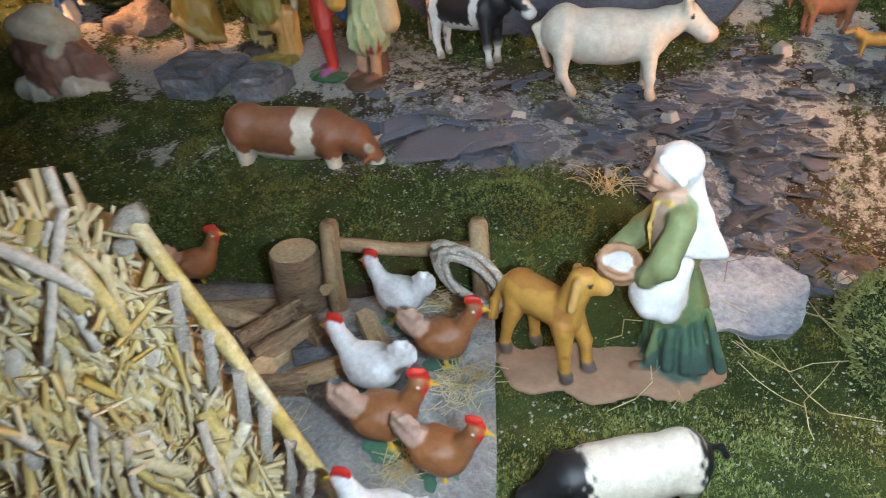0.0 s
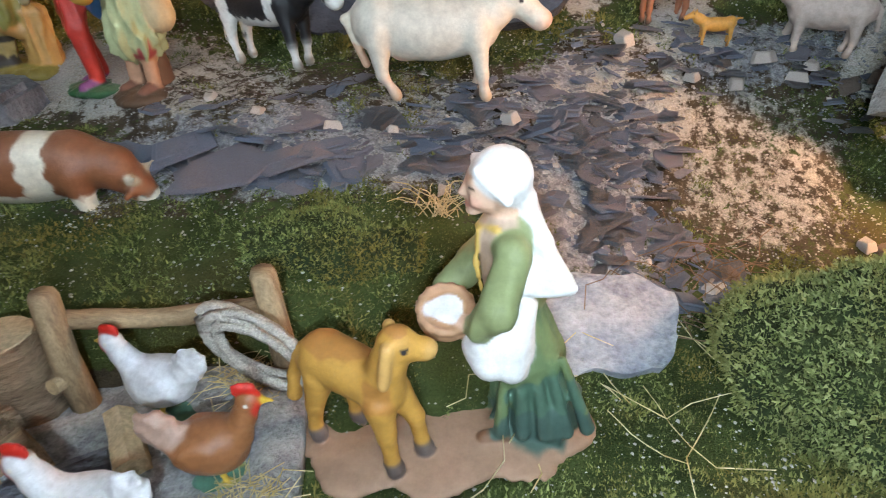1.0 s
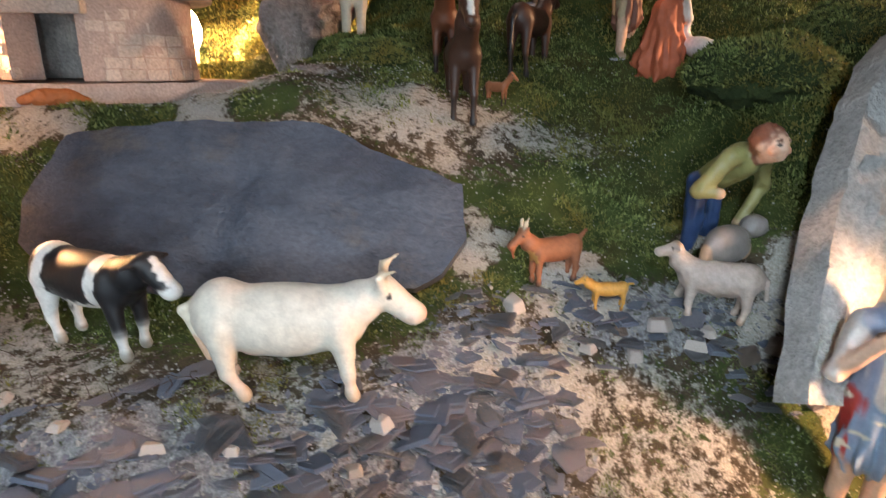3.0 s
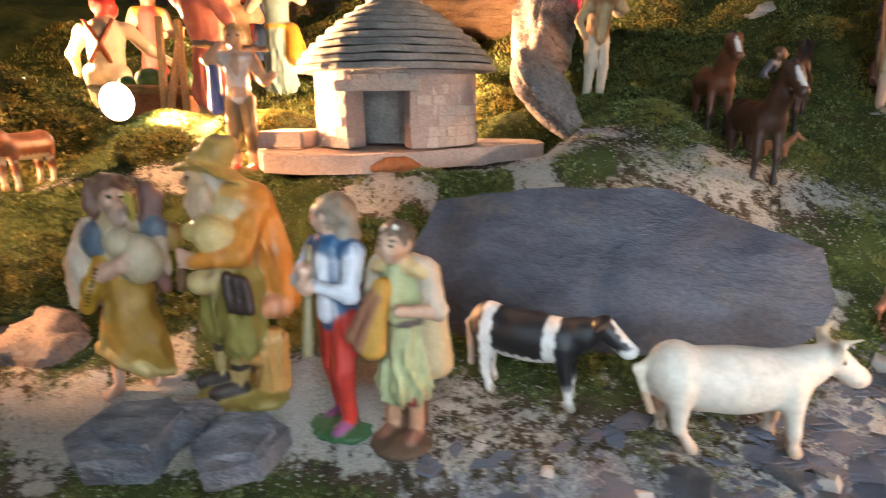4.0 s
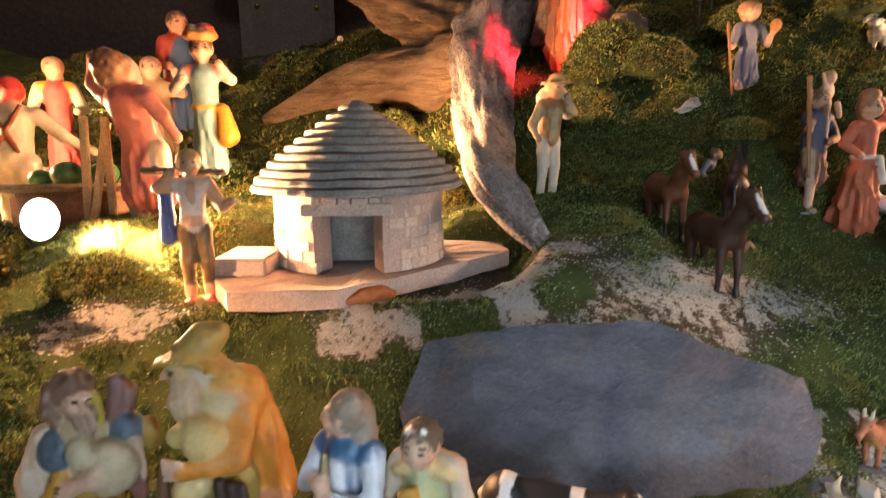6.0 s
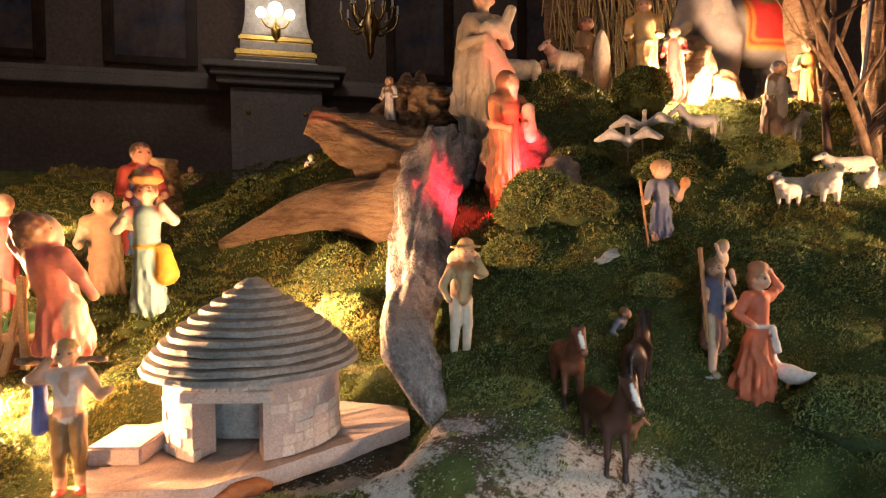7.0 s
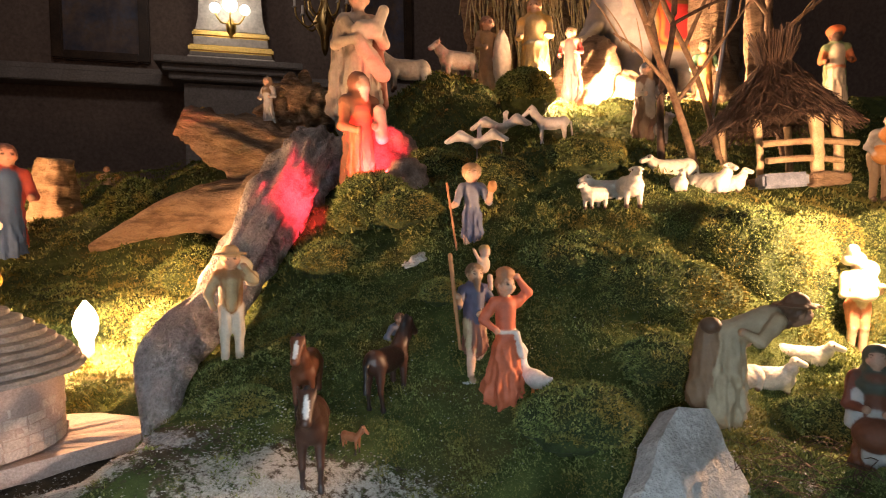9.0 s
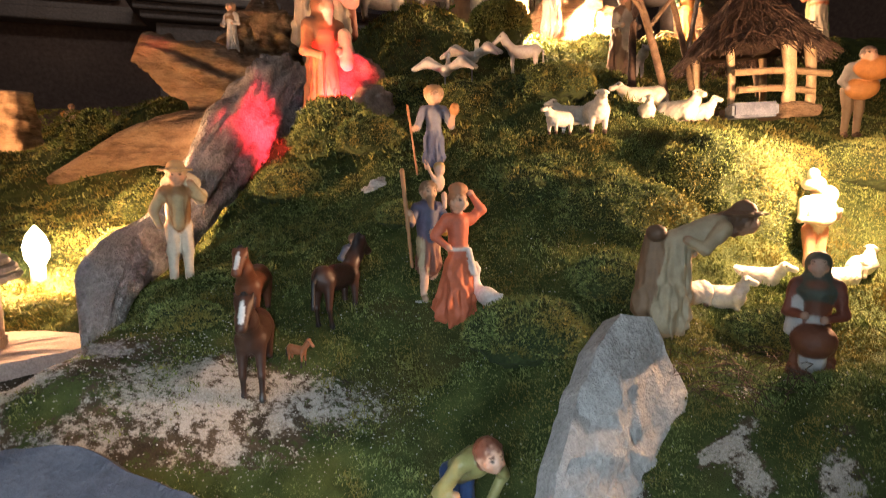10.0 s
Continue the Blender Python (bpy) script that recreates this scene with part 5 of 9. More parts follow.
graze = beast((0.48, 0.18, 0.20), 0.30, ((0.50, 0, 0.42), (0.62, 0, 0.28)), (0.74, 0, 0.10), 0.080, 0.056, (0.24, 0.095, 0.045), CREAM, (0.45, 0.38, 0.28), ((-0.53, 0, 0.45), (-0.50, 0, 0.16)), CREAM, (0.09, 0.032), (0.08, 0.06, 0.05), None, None, (0.70, 0.62, 0.50), CREAM,
              dabs=[((0.16, 0, 0.45), (0.085, 0.4, 0.5), CREAM), ((-0.30, 0, 0.27), (0.22, 0.25, 0.10), CREAM), ((0.38, 0, 0.24), (0.20, 0.25, 0.09), CREAM), ((0.70, 0, 0.16), (0.14, 0.2, 0.12), CREAM), ((-0.44, 0, 0.30), (0.13, 0.3, 0.15), CREAM), ((-0.10, 0, 0.27), (0.30, 0.3, 0.085), CREAM)], legs=(0.03, 0.08, -0.04, 0.03))
put(graze, "toy_cow", (-0.098, 0.415, 0.190), -2, 0.094, "brown and white toy cow grazing behind the moss bank", 92, PLASTIC, "toy cow")
calf = beast((0.44, 0.16, 0.17), 0.42, ((0.44, 0, 0.68), (0.58, 0, 0.76)), (0.74, 0, 0.60), 0.085, 0.060, (0.26, 0.10, 0.045), CREAM, TAN, ((-0.50, 0, 0.55), (-0.50, 0, 0.25)), None, (0.10, 0.035), None, None, None, (0.6, 0.45, 0.35), CREAM, dabs=[((0.0, 0, 0.36), (0.4, 0.2, 0.10), CREAM)], headcol=CREAM)
put(calf, "toy_calf", (-0.377, 0.718), -98, 0.064, "brown toy calf with a white face on the moss", 56, PLASTIC, "toy cow")
goat = beast((0.42, 0.15, 0.18), 0.36, ((0.42, 0, 0.62), (0.52, 0, 0.76)), (0.70, 0, 0.60), 0.080, 0.048, (0.30, 0.115, 0.055), None, DKBROWN, ((-0.46, 0, 0.66), (-0.52, 0, 0.72)), None, (0.06, 0.030), (0.03, 0.20, -0.05), soft=0.05).limb((0.68, 0, 0.55), (0.66, 0, 0.42), 0.030, 0.012, (0.26, 0.10, 0.05)).dab((0.44, 0, 0.40), (0.14, 0.2, 0.14), (0.50, 0.26, 0.08))
put(goat, "goat_figurine", (0.290, 0.556), 192, 0.047, "brown goat figurine with upright horns among slates", 60, PAINT_MATT)
kid = beast((0.42, 0.14, 0.16), 0.36, ((0.44, 0, 0.60), (0.54, 0, 0.70)), (0.72, 0, 0.62), 0.080, 0.050, (0.62, 0.32, 0.07), None, (0.30, 0.14, 0.04), ((-0.46, 0, 0.60), (-0.54, 0, 0.60)), None, (0.07, 0.028), (0.05, 0.09, -0.03))
put(kid, "kid_figurine", (0.322, 0.536), 172, 0.030, "small yellow-ochre kid goat figurine among slates", 44, PAINT_GLOSS)
WOOLC = (0.50, 0.42, 0.37)
lamb = beast((0.42, 0.20, 0.20), 0.34, ((0.44, 0, 0.66), (0.50, 0, 0.80)), (0.68, 0.02, 0.74), 0.085, 0.055, WOOLC, (0.64, 0.52, 0.44), (0.40, 0.30, 0.24), ((-0.52, 0, 0.52), (-0.54, 0, 0.30)), None, (0.09, 0.035), None, None, 40, None, (0.66, 0.52, 0.44), legs=(0.0, 0.22, 0.0, 0.05), shank=0.034)
put(lamb, "lamb_figurine", (0.394, 0.526), 150, 0.056, "pinkish white lamb figurine lifting a foreleg", 60, PAINT_MATT)
pig = beast((0.50, 0.23, 0.26), 0.16, ((0.50, 0, 0.36), (0.58, 0, 0.34)), (0.80, 0, 0.24), 0.13, 0.075, (0.70, 0.64, 0.54), BLACK, BLACK, ((-0.66, 0, 0.45), (-0.70, 0.03, 0.38)), BLACK, (0.07, 0.05), None, None, None, BLACK, BLACK, dabs=[((0.66, 0, 0.3), (0.30, 0.5, 0.5), BLACK), ((-0.70, 0, 0.30), (0.34, 0.5, 0.5), BLACK)], neckr=(0.19, 0.13))
put(pig, "pig_figurine", (0.1165, 0.203), 197, 0.0545, "plump black and white saddleback pig figurine on moss", 80, PAINT_GLOSS)


def hen_clay(body, tail, speck=None):
    c = Clay(0.05)
    c.ball((0.0, 0, 0.52), (0.36, 0.25, 0.25), body, (0, -12, 0))
    c.ball((0.04, 0.0, 0.42), (0.27, 0.22, 0.20), body)
    for sy in (1, -1):
        c.ball((-0.04, sy * 0.17, 0.54), (0.26, 0.09, 0.16), body, (0, 14, 0), (-24, 0.012))
    c.chain([(-0.22, 0, 0.58), (-0.36, 0, 0.70)], (0.17, 0.12), tail, (-30, 0.010)).ball((-0.40, 0, 0.78), (0.17, 0.085, 0.21), tail, (0, -30, 0), (-34, 0.016))
    c.chain([(0.22, 0, 0.62), (0.34, 0, 0.82), (0.38, 0, 0.96)], (0.16, 0.105, 0.085), body)
    c.ball((0.40, 0, 0.99), (0.095, 0.085, 0.09), body)
    c.chain([(0.30, 0, 1.08), (0.36, 0, 1.12), (0.42, 0, 1.12), (0.50, 0, 1.05)], (0.018, 0.024, 0.024, 0.016), (0.62, 0.03, 0.02))
    for k in range(4):
        c.ball((0.30 + 0.055 * k, 0, 1.15 - 0.012 * abs(k - 1)), (0.018, 0.016, 0.030), (0.62, 0.03, 0.02))
    for sy in (1, -1):
        c.ball((0.45, sy * 0.050, 0.94), (0.040, 0.028, 0.065), (0.62, 0.03, 0.02))
        c.dab((0.40, sy * 0.085, 1.00), (0.022, 0.03, 0.022), (0.75, 0.72, 0.66))
        c.limb((0.02, sy * 0.07, 0.22), (0.06, sy * 0.09, 0.08), 0.030, 0.026, (0.65, 0.45, 0.06))
        for dx, dy in ((0.10, 0.0), (0.06, 0.07 * sy), (-0.06, 0.0)):
            c.limb((0.06, sy * 0.09, 0.065), (0.06 + dx, sy * 0.09 + dy, 0.05), 0.020, 0.014, (0.65, 0.45, 0.06))
    c.limb((0.47, 0, 0.985), (0.600, 0, 0.945), 0.040, 0.014, (0.75, 0.50, 0.06))
    c.ball((0.02, 0, 0.0), (0.30, 0.24, 0.075), (0.08, 0.20, 0.14), (0, 0, 0), (-18, 0.02))
    return c


HENW, HENB = hen_clay((0.70, 0.71, 0.74), (0.72, 0.73, 0.76)), hen_clay((0.30, 0.125, 0.05), (0.42, 0.28, 0.22))
hens = {}
for kind, x, y, yaw, s in ((0, 0.000, 0.301, 165, 0.040), (1, 0.030, 0.267, 5, 0.040), (0, -0.001, 0.243, 168, 0.042), (1, 0.012, 0.214, 8, 0.041), (1, 0.039, 0.200, -8, 0.037), (0, 0.023, 0.168, 172, 0.037), (1, -0.140, 0.328, 30, 0.037)):
    zz = 0.162 if x > -0.1 else 0.158
    if kind not in hens:
        lab = ("white hen figurine with red comb on a green base", "brown hen figurine with red comb on a green base")[kind]
        hens[kind] = put((HENW, HENB)[kind], "hen_figurine", (x, y, zz), yaw, s, lab, 84, PAINT_GLOSS, group="hens in the yard")
    else:
        copy_thing(hens[kind], Matrix.Translation((x, y, zz)) @ pose(0, 0, 0, 0, 0, yaw)).scale = (s, s, s)

# ---- the woman who feeds a calf ----


def build_feeding_woman():
    c = Clay(0.014, 0.0010)
    G1, G2, SC, MID = (0.095, 0.165, 0.085), (0.235, 0.275, 0.125), (0.78, 0.78, 0.78), (0.15, 0.22, 0.10)
    yel, DIRT = (0.56, 0.30, 0.06), (0.34, 0.215, 0.14)
    # the moulded earth they stand on
    c.ball((-0.47, -0.10, -0.02), (0.25, 0.20, 0.030), DIRT, (0, 0, 0), (-14, 0.008))
    c.ball((-0.20, -0.13, -0.02), (0.30, 0.18, 0.030), DIRT, (0, 0, 0), (-14, 0.008))
    c.ball((0.08, -0.06, -0.02), (0.19, 0.17, 0.030), DIRT, (0, 0, 0), (-14, 0.008))
    # the woman faces -x: a full skirt that spreads behind her, bodice and shoulders
    c.limb((-0.015, 0, 0.52), (0.075, 0, 0.035), 0.078, 0.158, G1, (8, 0.012))
    c.limb((-0.030, 0, 0.50), (0.020, -0.010, 0.30), 0.085, 0.128, MID, (7, 0.006))
    c.limb((-0.060, 0, 0.735), (-0.035, 0, 0.545), 0.078, 0.078, (0.46, 0.335, 0.25))
    c.limb((-0.045, -0.090, 0.730), (-0.045, 0.090, 0.730), 0.052, 0.052, G2)
    c.limb((-0.010, 0.0, 0.73), (0.010, 0.0, 0.54), 0.075, 0.076, G2)
    # the apron hangs in a rounded lap
    c.ball((-0.075, -0.085, 0.385), (0.112, 0.085, 0.118), SC, (0, -14, -12))
    c.limb((0.010, -0.085, 0.530), (-0.035, -0.125, 0.330), 0.030, 0.052, SC)
    c.limb((-0.085, -0.080, 0.500), (-0.100, -0.120, 0.350), 0.034, 0.060, SC)
    # wide sleeves, bare forearms, fingers under the bowl
    for sy, ex, hx in ((-1, -0.085, -0.185), (1, -0.130, -0.275)):
        c.limb((-0.040, sy * 0.105, 0.715), (ex, sy * 0.140, 0.560), 0.052, 0.058, G2, (4, 0.004))
        c.limb((ex, sy * 0.140, 0.560), (hx + 0.050, sy * 0.100 - 0.02, 0.490), 0.060, 0.046, G2, (4, 0.004))
        c.limb((hx + 0.050, sy * 0.100 - 0.02, 0.490), (hx, sy * 0.060 - 0.03, 0.480), 0.025, 0.024, SKIN)
        for k in range(3):
            c.limb((hx, sy * 0.055 - 0.03, 0.490 - 0.014 * k), (hx - 0.045, sy * 0.035 - 0.03, 0.490 - 0.016 * k), 0.011, 0.009, SKIN)
    c.ball((-0.232, -0.035, 0.465), (0.090, 0.086, 0.046), (0.42, 0.235, 0.125), (24, 0, 0))
    for k in range(14):
        a, b = 2 * math.pi * k / 14, 2 * math.pi * (k + 1) / 14
        rim = lambda w: (-0.232 + 0.082 * math.cos(w), -0.044 + 0.076 * math.sin(w), 0.500 + 0.032 * math.sin(w))
        c.limb(rim(a), rim(b), 0.011, 0.011, (0.44, 0.25, 0.14))
    c.dab((-0.232, -0.050, 0.505), (0.062, 0.058, 0.030), (0.74, 0.74, 0.76))
    # neck, face in profile
    c.limb((-0.050, 0, 0.76), (-0.075, 0, 0.86), 0.038, 0.038, SKIN)
    c.ball((-0.098, 0, 0.890), (0.072, 0.062, 0.080), SKIN)
    c.limb((-0.160, 0, 0.905), (-0.178, 0, 0.872), 0.009, 0.013, SKIN)
    c.limb((-0.150, -0.030, 0.922), (-0.150, 0.030, 0.922), 0.013, 0.013, SKIN)
    c.ball((-0.158, 0, 0.842), (0.012, 0.018, 0.008), (0.60, 0.25, 0.19))
    c.ball((-0.145, 0, 0.820), (0.024, 0.024, 0.019), SKIN)
    for sy in (1, -1):
        c.ball((-0.136, sy * 0.036, 0.862), (0.024, 0.019, 0.022), (0.67, 0.38, 0.28))
        c.dab((-0.158, sy * 0.038, 0.900), (0.013, 0.014, 0.007), DKBROWN)
    # the headscarf, tied at the nape, falls in a flared tail
    c.ball((-0.070, 0, 0.924), (0.088, 0.080, 0.080), SC)
    for sy in (1, -1):
        c.limb((-0.140, sy * 0.045, 0.955), (-0.060, sy * 0.082, 0.880), 0.015, 0.015, SC)
    c.limb((-0.045, 0, 0.89), (0.000, 0, 0.850), 0.068, 0.032, SC)
    c.ball((0.006, -0.012, 0.838), (0.022, 0.024, 0.020), SC)
    for k in range(9):
        q = k / 4 - 1
        c.chain([(0.006, 0.010 * q, 0.835), (0.030 + 0.020 * q, -0.045 - 0.020 * q, 0.74), (0.038 + 0.092 * q, -0.085 - 0.030 * q + 0.02 * q * q, 0.590 + 0.012 * q)], (0.018, 0.022, 0.021), SC)
    c.limb((-0.045, -0.115, 0.016), (-0.115, -0.125, 0.014), 0.028, 0.024, BROWN)
    # the calf, turned a little outwards, its muzzle at the bowl
    Y2 = (0.44, 0.20, 0.045)
    c.limb((-0.620, 0.045 - 0.10, 0.330), (-0.450, -0.060 - 0.10, 0.318), 0.088, 0.082, yel)
    c.ball((-0.630, 0.048 - 0.10, 0.325), (0.082, 0.080, 0.092), yel)
    c.ball((-0.430, -0.075 - 0.10, 0.300), (0.072, 0.070, 0.086), yel)
    for hx_, hy_, kx, ky, fx, fy in ((-0.61, 0.000, -0.640, 0.000, -0.655, 0.010), (-0.58, 0.090, -0.535, 0.090, -0.525, 0.080), (-0.41, -0.120, -0.395, -0.135, -0.385, -0.140), (-0.37, -0.050, -0.310, -0.055, -0.292, -0.060)):
        c.limb((hx_ - 0.03, hy_ - 0.10, 0.28), (kx - 0.03, ky - 0.10, 0.165), 0.052, 0.031, yel)
        c.limb((kx - 0.03, ky - 0.10, 0.165), (fx - 0.03, fy - 0.10, 0.055), 0.029, 0.024, yel)
        c.limb((fx - 0.03, fy - 0.10, 0.040), (fx - 0.020, fy - 0.106, 0.022), 0.029, 0.031, (0.13, 0.10, 0.09))
    c.chain([(-0.425, -0.080 - 0.10, 0.350), (-0.400, -0.090 - 0.10, 0.430), (-0.380, -0.085 - 0.10, 0.480)], (0.070, 0.056, 0.050), yel)
    c.ball((-0.375, -0.085 - 0.10, 0.490), (0.060, 0.054, 0.056), yel)
    c.limb((-0.365, -0.088 - 0.10, 0.480), (-0.298, -0.080 - 0.10, 0.462), 0.050, 0.034, yel)
    c.ball((-0.292, -0.080 - 0.10, 0.462), (0.034, 0.034, 0.030), (0.58, 0.34, 0.11))
    for sy in (1, -1):
        c.limb((-0.400, -0.085 + sy * 0.056 - 0.10, 0.510), (-0.415, -0.085 + sy * 0.078 - 0.10, 0.400), 0.020, 0.019, (0.62, 0.36, 0.11))
        c.dab((-0.348, -0.088 + sy * 0.052 - 0.10, 0.500), (0.014, 0.014, 0.010), BLACK)
    c.chain([(-0.700, 0.055 - 0.10, 0.350), (-0.735, 0.05 - 0.10, 0.25), (-0.745, 0.045 - 0.10, 0.17)], (0.026, 0.022, 0.026), yel)
    c.dab((-0.530, 0.03 - 0.10, 0.420), (0.18, 0.09, 0.050), Y2).dab((-0.440, -0.13 - 0.10, 0.32), (0.05, 0.05, 0.07), Y2).dab((-0.380, -0.09 - 0.10, 0.550), (0.05, 0.05, 0.02), Y2)
    # gold cord on the bodice, deep folds and a darker hem
    c.chain([(-0.135, -0.030, 0.770), (-0.142, -0.035, 0.66), (-0.118, -0.055, 0.55)], (0.007, 0.007, 0.007), (0.60, 0.40, 0.10))
    c.chain([(-0.090, 0.055, 0.790), (-0.135, 0.0, 0.765), (-0.085, -0.065, 0.785)], (0.007, 0.007, 0.007), (0.60, 0.40, 0.10))
    for k in range(5):
        c.limb((-0.050 + 0.045 * k, -0.100, 0.33), (-0.060 + 0.072 * k, -0.150 + 0.012 * abs(k - 2), 0.05), 0.012, 0.026, (MID, G1)[k % 2])
    c.dab((0.10, -0.10, 0.19), (0.15, 0.16, 0.09), (0.075, 0.15, 0.105)).dab((0.09, -0.10, 0.07), (0.20, 0.20, 0.075), (0.06, 0.115, 0.095))
    put(c, "feeding_woman_figurine", (0.1445, 0.2985, 0.1545), -3, 0.122, "cast figurine of a white-scarfed woman in green feeding an ochre calf", 135, PAINT_MATT)


build_feeding_woman()

# ---- pipers and shepherds on the sandy path ----


def pipe(c, P, a, b, r0, r1, col):
    c.limb(P(*a), P(*b), r0, r1, col)


piper = person(SKIN, (0.24, 0.185, 0.135), (0.66, 0.66, 0.70), (0.55, 0.05, 0.035), (0.24, 0.07, 0.20), vest=(0.04, 0.11, 0.22), base=(0.04, 0.12, 0.05), sleeve=(0.64, 0.66, 0.72), stride=-0.035,
               left=((0.15, -0.06, 0.62), (0.020, -0.15, 0.66)), right=((-0.15, -0.06, 0.63), (-0.005, -0.145, 0.72)), head_turn=-1.15,
               extra=lambda c, P: (pipe(c, P, (-0.005, -0.125, 0.80), (0.030, -0.19, 0.40), 0.013, 0.022, (0.30, 0.25, 0.13)), c.ball((0.0, -0.165, 0.715), (0.040, 0.026, 0.030), SKIN), c.ball((0.012, -0.172, 0.655), (0.042, 0.026, 0.030), SKIN), c.limb((0.045, 0.015, 0.89), (0.045, 0.03, 0.815), 0.058, 0.050, (0.30, 0.25, 0.20), (-60, 0.010)), c.limb((0.10, 0.06, 0.52), (0.11, 0.09, 0.36), 0.05, 0.075, (0.04, 0.11, 0.22)), c.limb((-0.09, 0.06, 0.5), (-0.12, 0.08, 0.40), 0.04, 0.05, (0.04, 0.11, 0.22))))
put(piper, "piper_figurine", (-0.098, 0.517), -42, 0.139, "figurine of a boy piper in red trousers and blue waistcoat", 96, PAINT_GLOSS)
girl = person((0.55, 0.36, 0.25), (0.10, 0.075, 0.05), (0.55, 0.46, 0.35), (0.34, 0.05, 0.05), (0.20, 0.09, 0.06), robe=(0.40, 0.43, 0.23), robe_len=0.22, base=(0.10, 0.06, 0.035), bare=True, sleeve=(0.55, 0.46, 0.36), sash=(0.10, 0.08, 0.07),
              left=((0.17, -0.02, 0.60), (0.05, -0.13, 0.62)), right=((-0.16, -0.04, 0.62), (-0.08, -0.14, 0.58)), head_drop=1.0,
              extra=lambda c, P: (c.ball((0.0, -0.07, 0.66), (0.05, 0.05, 0.13), (0.40, 0.43, 0.23)), c.limb((-0.02, -0.14, 0.72), (-0.05, -0.17, 0.46), 0.035, 0.050, (0.50, 0.28, 0.05)), c.limb((-0.04, -0.16, 0.70), (-0.14, -0.18, 0.50), 0.020, 0.032, (0.30, 0.13, 0.07)),
                                  c.limb((-0.02, -0.17, 0.68), (-0.09, -0.20, 0.47), 0.018, 0.028, (0.30, 0.13, 0.07)), c.limb((0.10, 0.04, 0.74), (0.13, 0.05, 0.34), 0.05, 0.07, (0.55, 0.42, 0.24)), c.limb((-0.08, 0.06, 0.74), (-0.10, 0.07, 0.36), 0.05, 0.06, (0.55, 0.38, 0.14)),
                                  c.dab((0.03, -0.11, 0.955), (0.022, 0.03, 0.016), (0.78, 0.78, 0.76)), c.dab((-0.045, -0.09, 0.945), (0.022, 0.03, 0.018), (0.78, 0.78, 0.76)), c.dab((0.005, -0.04, 0.985), (0.045, 0.02, 0.012), (0.70, 0.70, 0.68)), c.ball((0.070, 0.0, 0.775), (0.075, 0.080, 0.034), (0.58, 0.42, 0.20), (0, 22, 0)), c.ball((-0.065, 0.0, 0.775), (0.070, 0.080, 0.034), (0.58, 0.42, 0.20), (0, -22, 0)), c.limb((0.05, -0.01, 0.24), (0.055, -0.02, 0.20), 0.05, 0.046, (0.34, 0.05, 0.05)), c.limb((-0.05, -0.01, 0.24), (-0.055, -0.02, 0.20), 0.05, 0.046, (0.34, 0.05, 0.05)), c.limb((0.055, -0.01, 0.19), (0.06, -0.02, 0.03), 0.036, 0.030, SKIN2), c.limb((-0.055, -0.01, 0.19), (-0.06, -0.02, 0.03), 0.036, 0.030, SKIN2), c.limb((0.0, 0.06, 0.02), (0.0, 0.06, 0.24), 0.075, 0.055, (0.14, 0.07, 0.04)), c.limb((0.06, -0.02, 0.03), (0.065, -0.09, 0.02), 0.030, 0.026, (0.20, 0.09, 0.06)), c.limb((-0.06, -0.02, 0.03), (-0.065, -0.09, 0.02), 0.030, 0.026, (0.20, 0.09, 0.06)), c.ball((0, -0.04, -0.02), (0.14, 0.14, 0.05), (0.10, 0.06, 0.035))))
put(girl, "bagpipe_girl_figurine", (-0.061, 0.506), -28, 0.132, "worn figurine of a girl in a green dress with bagpipes", 96, PAINT_MATT)
OLDC, OLIVE2, TANC = (0.58, 0.225, 0.035), (0.26, 0.225, 0.060), (0.57, 0.42, 0.17)


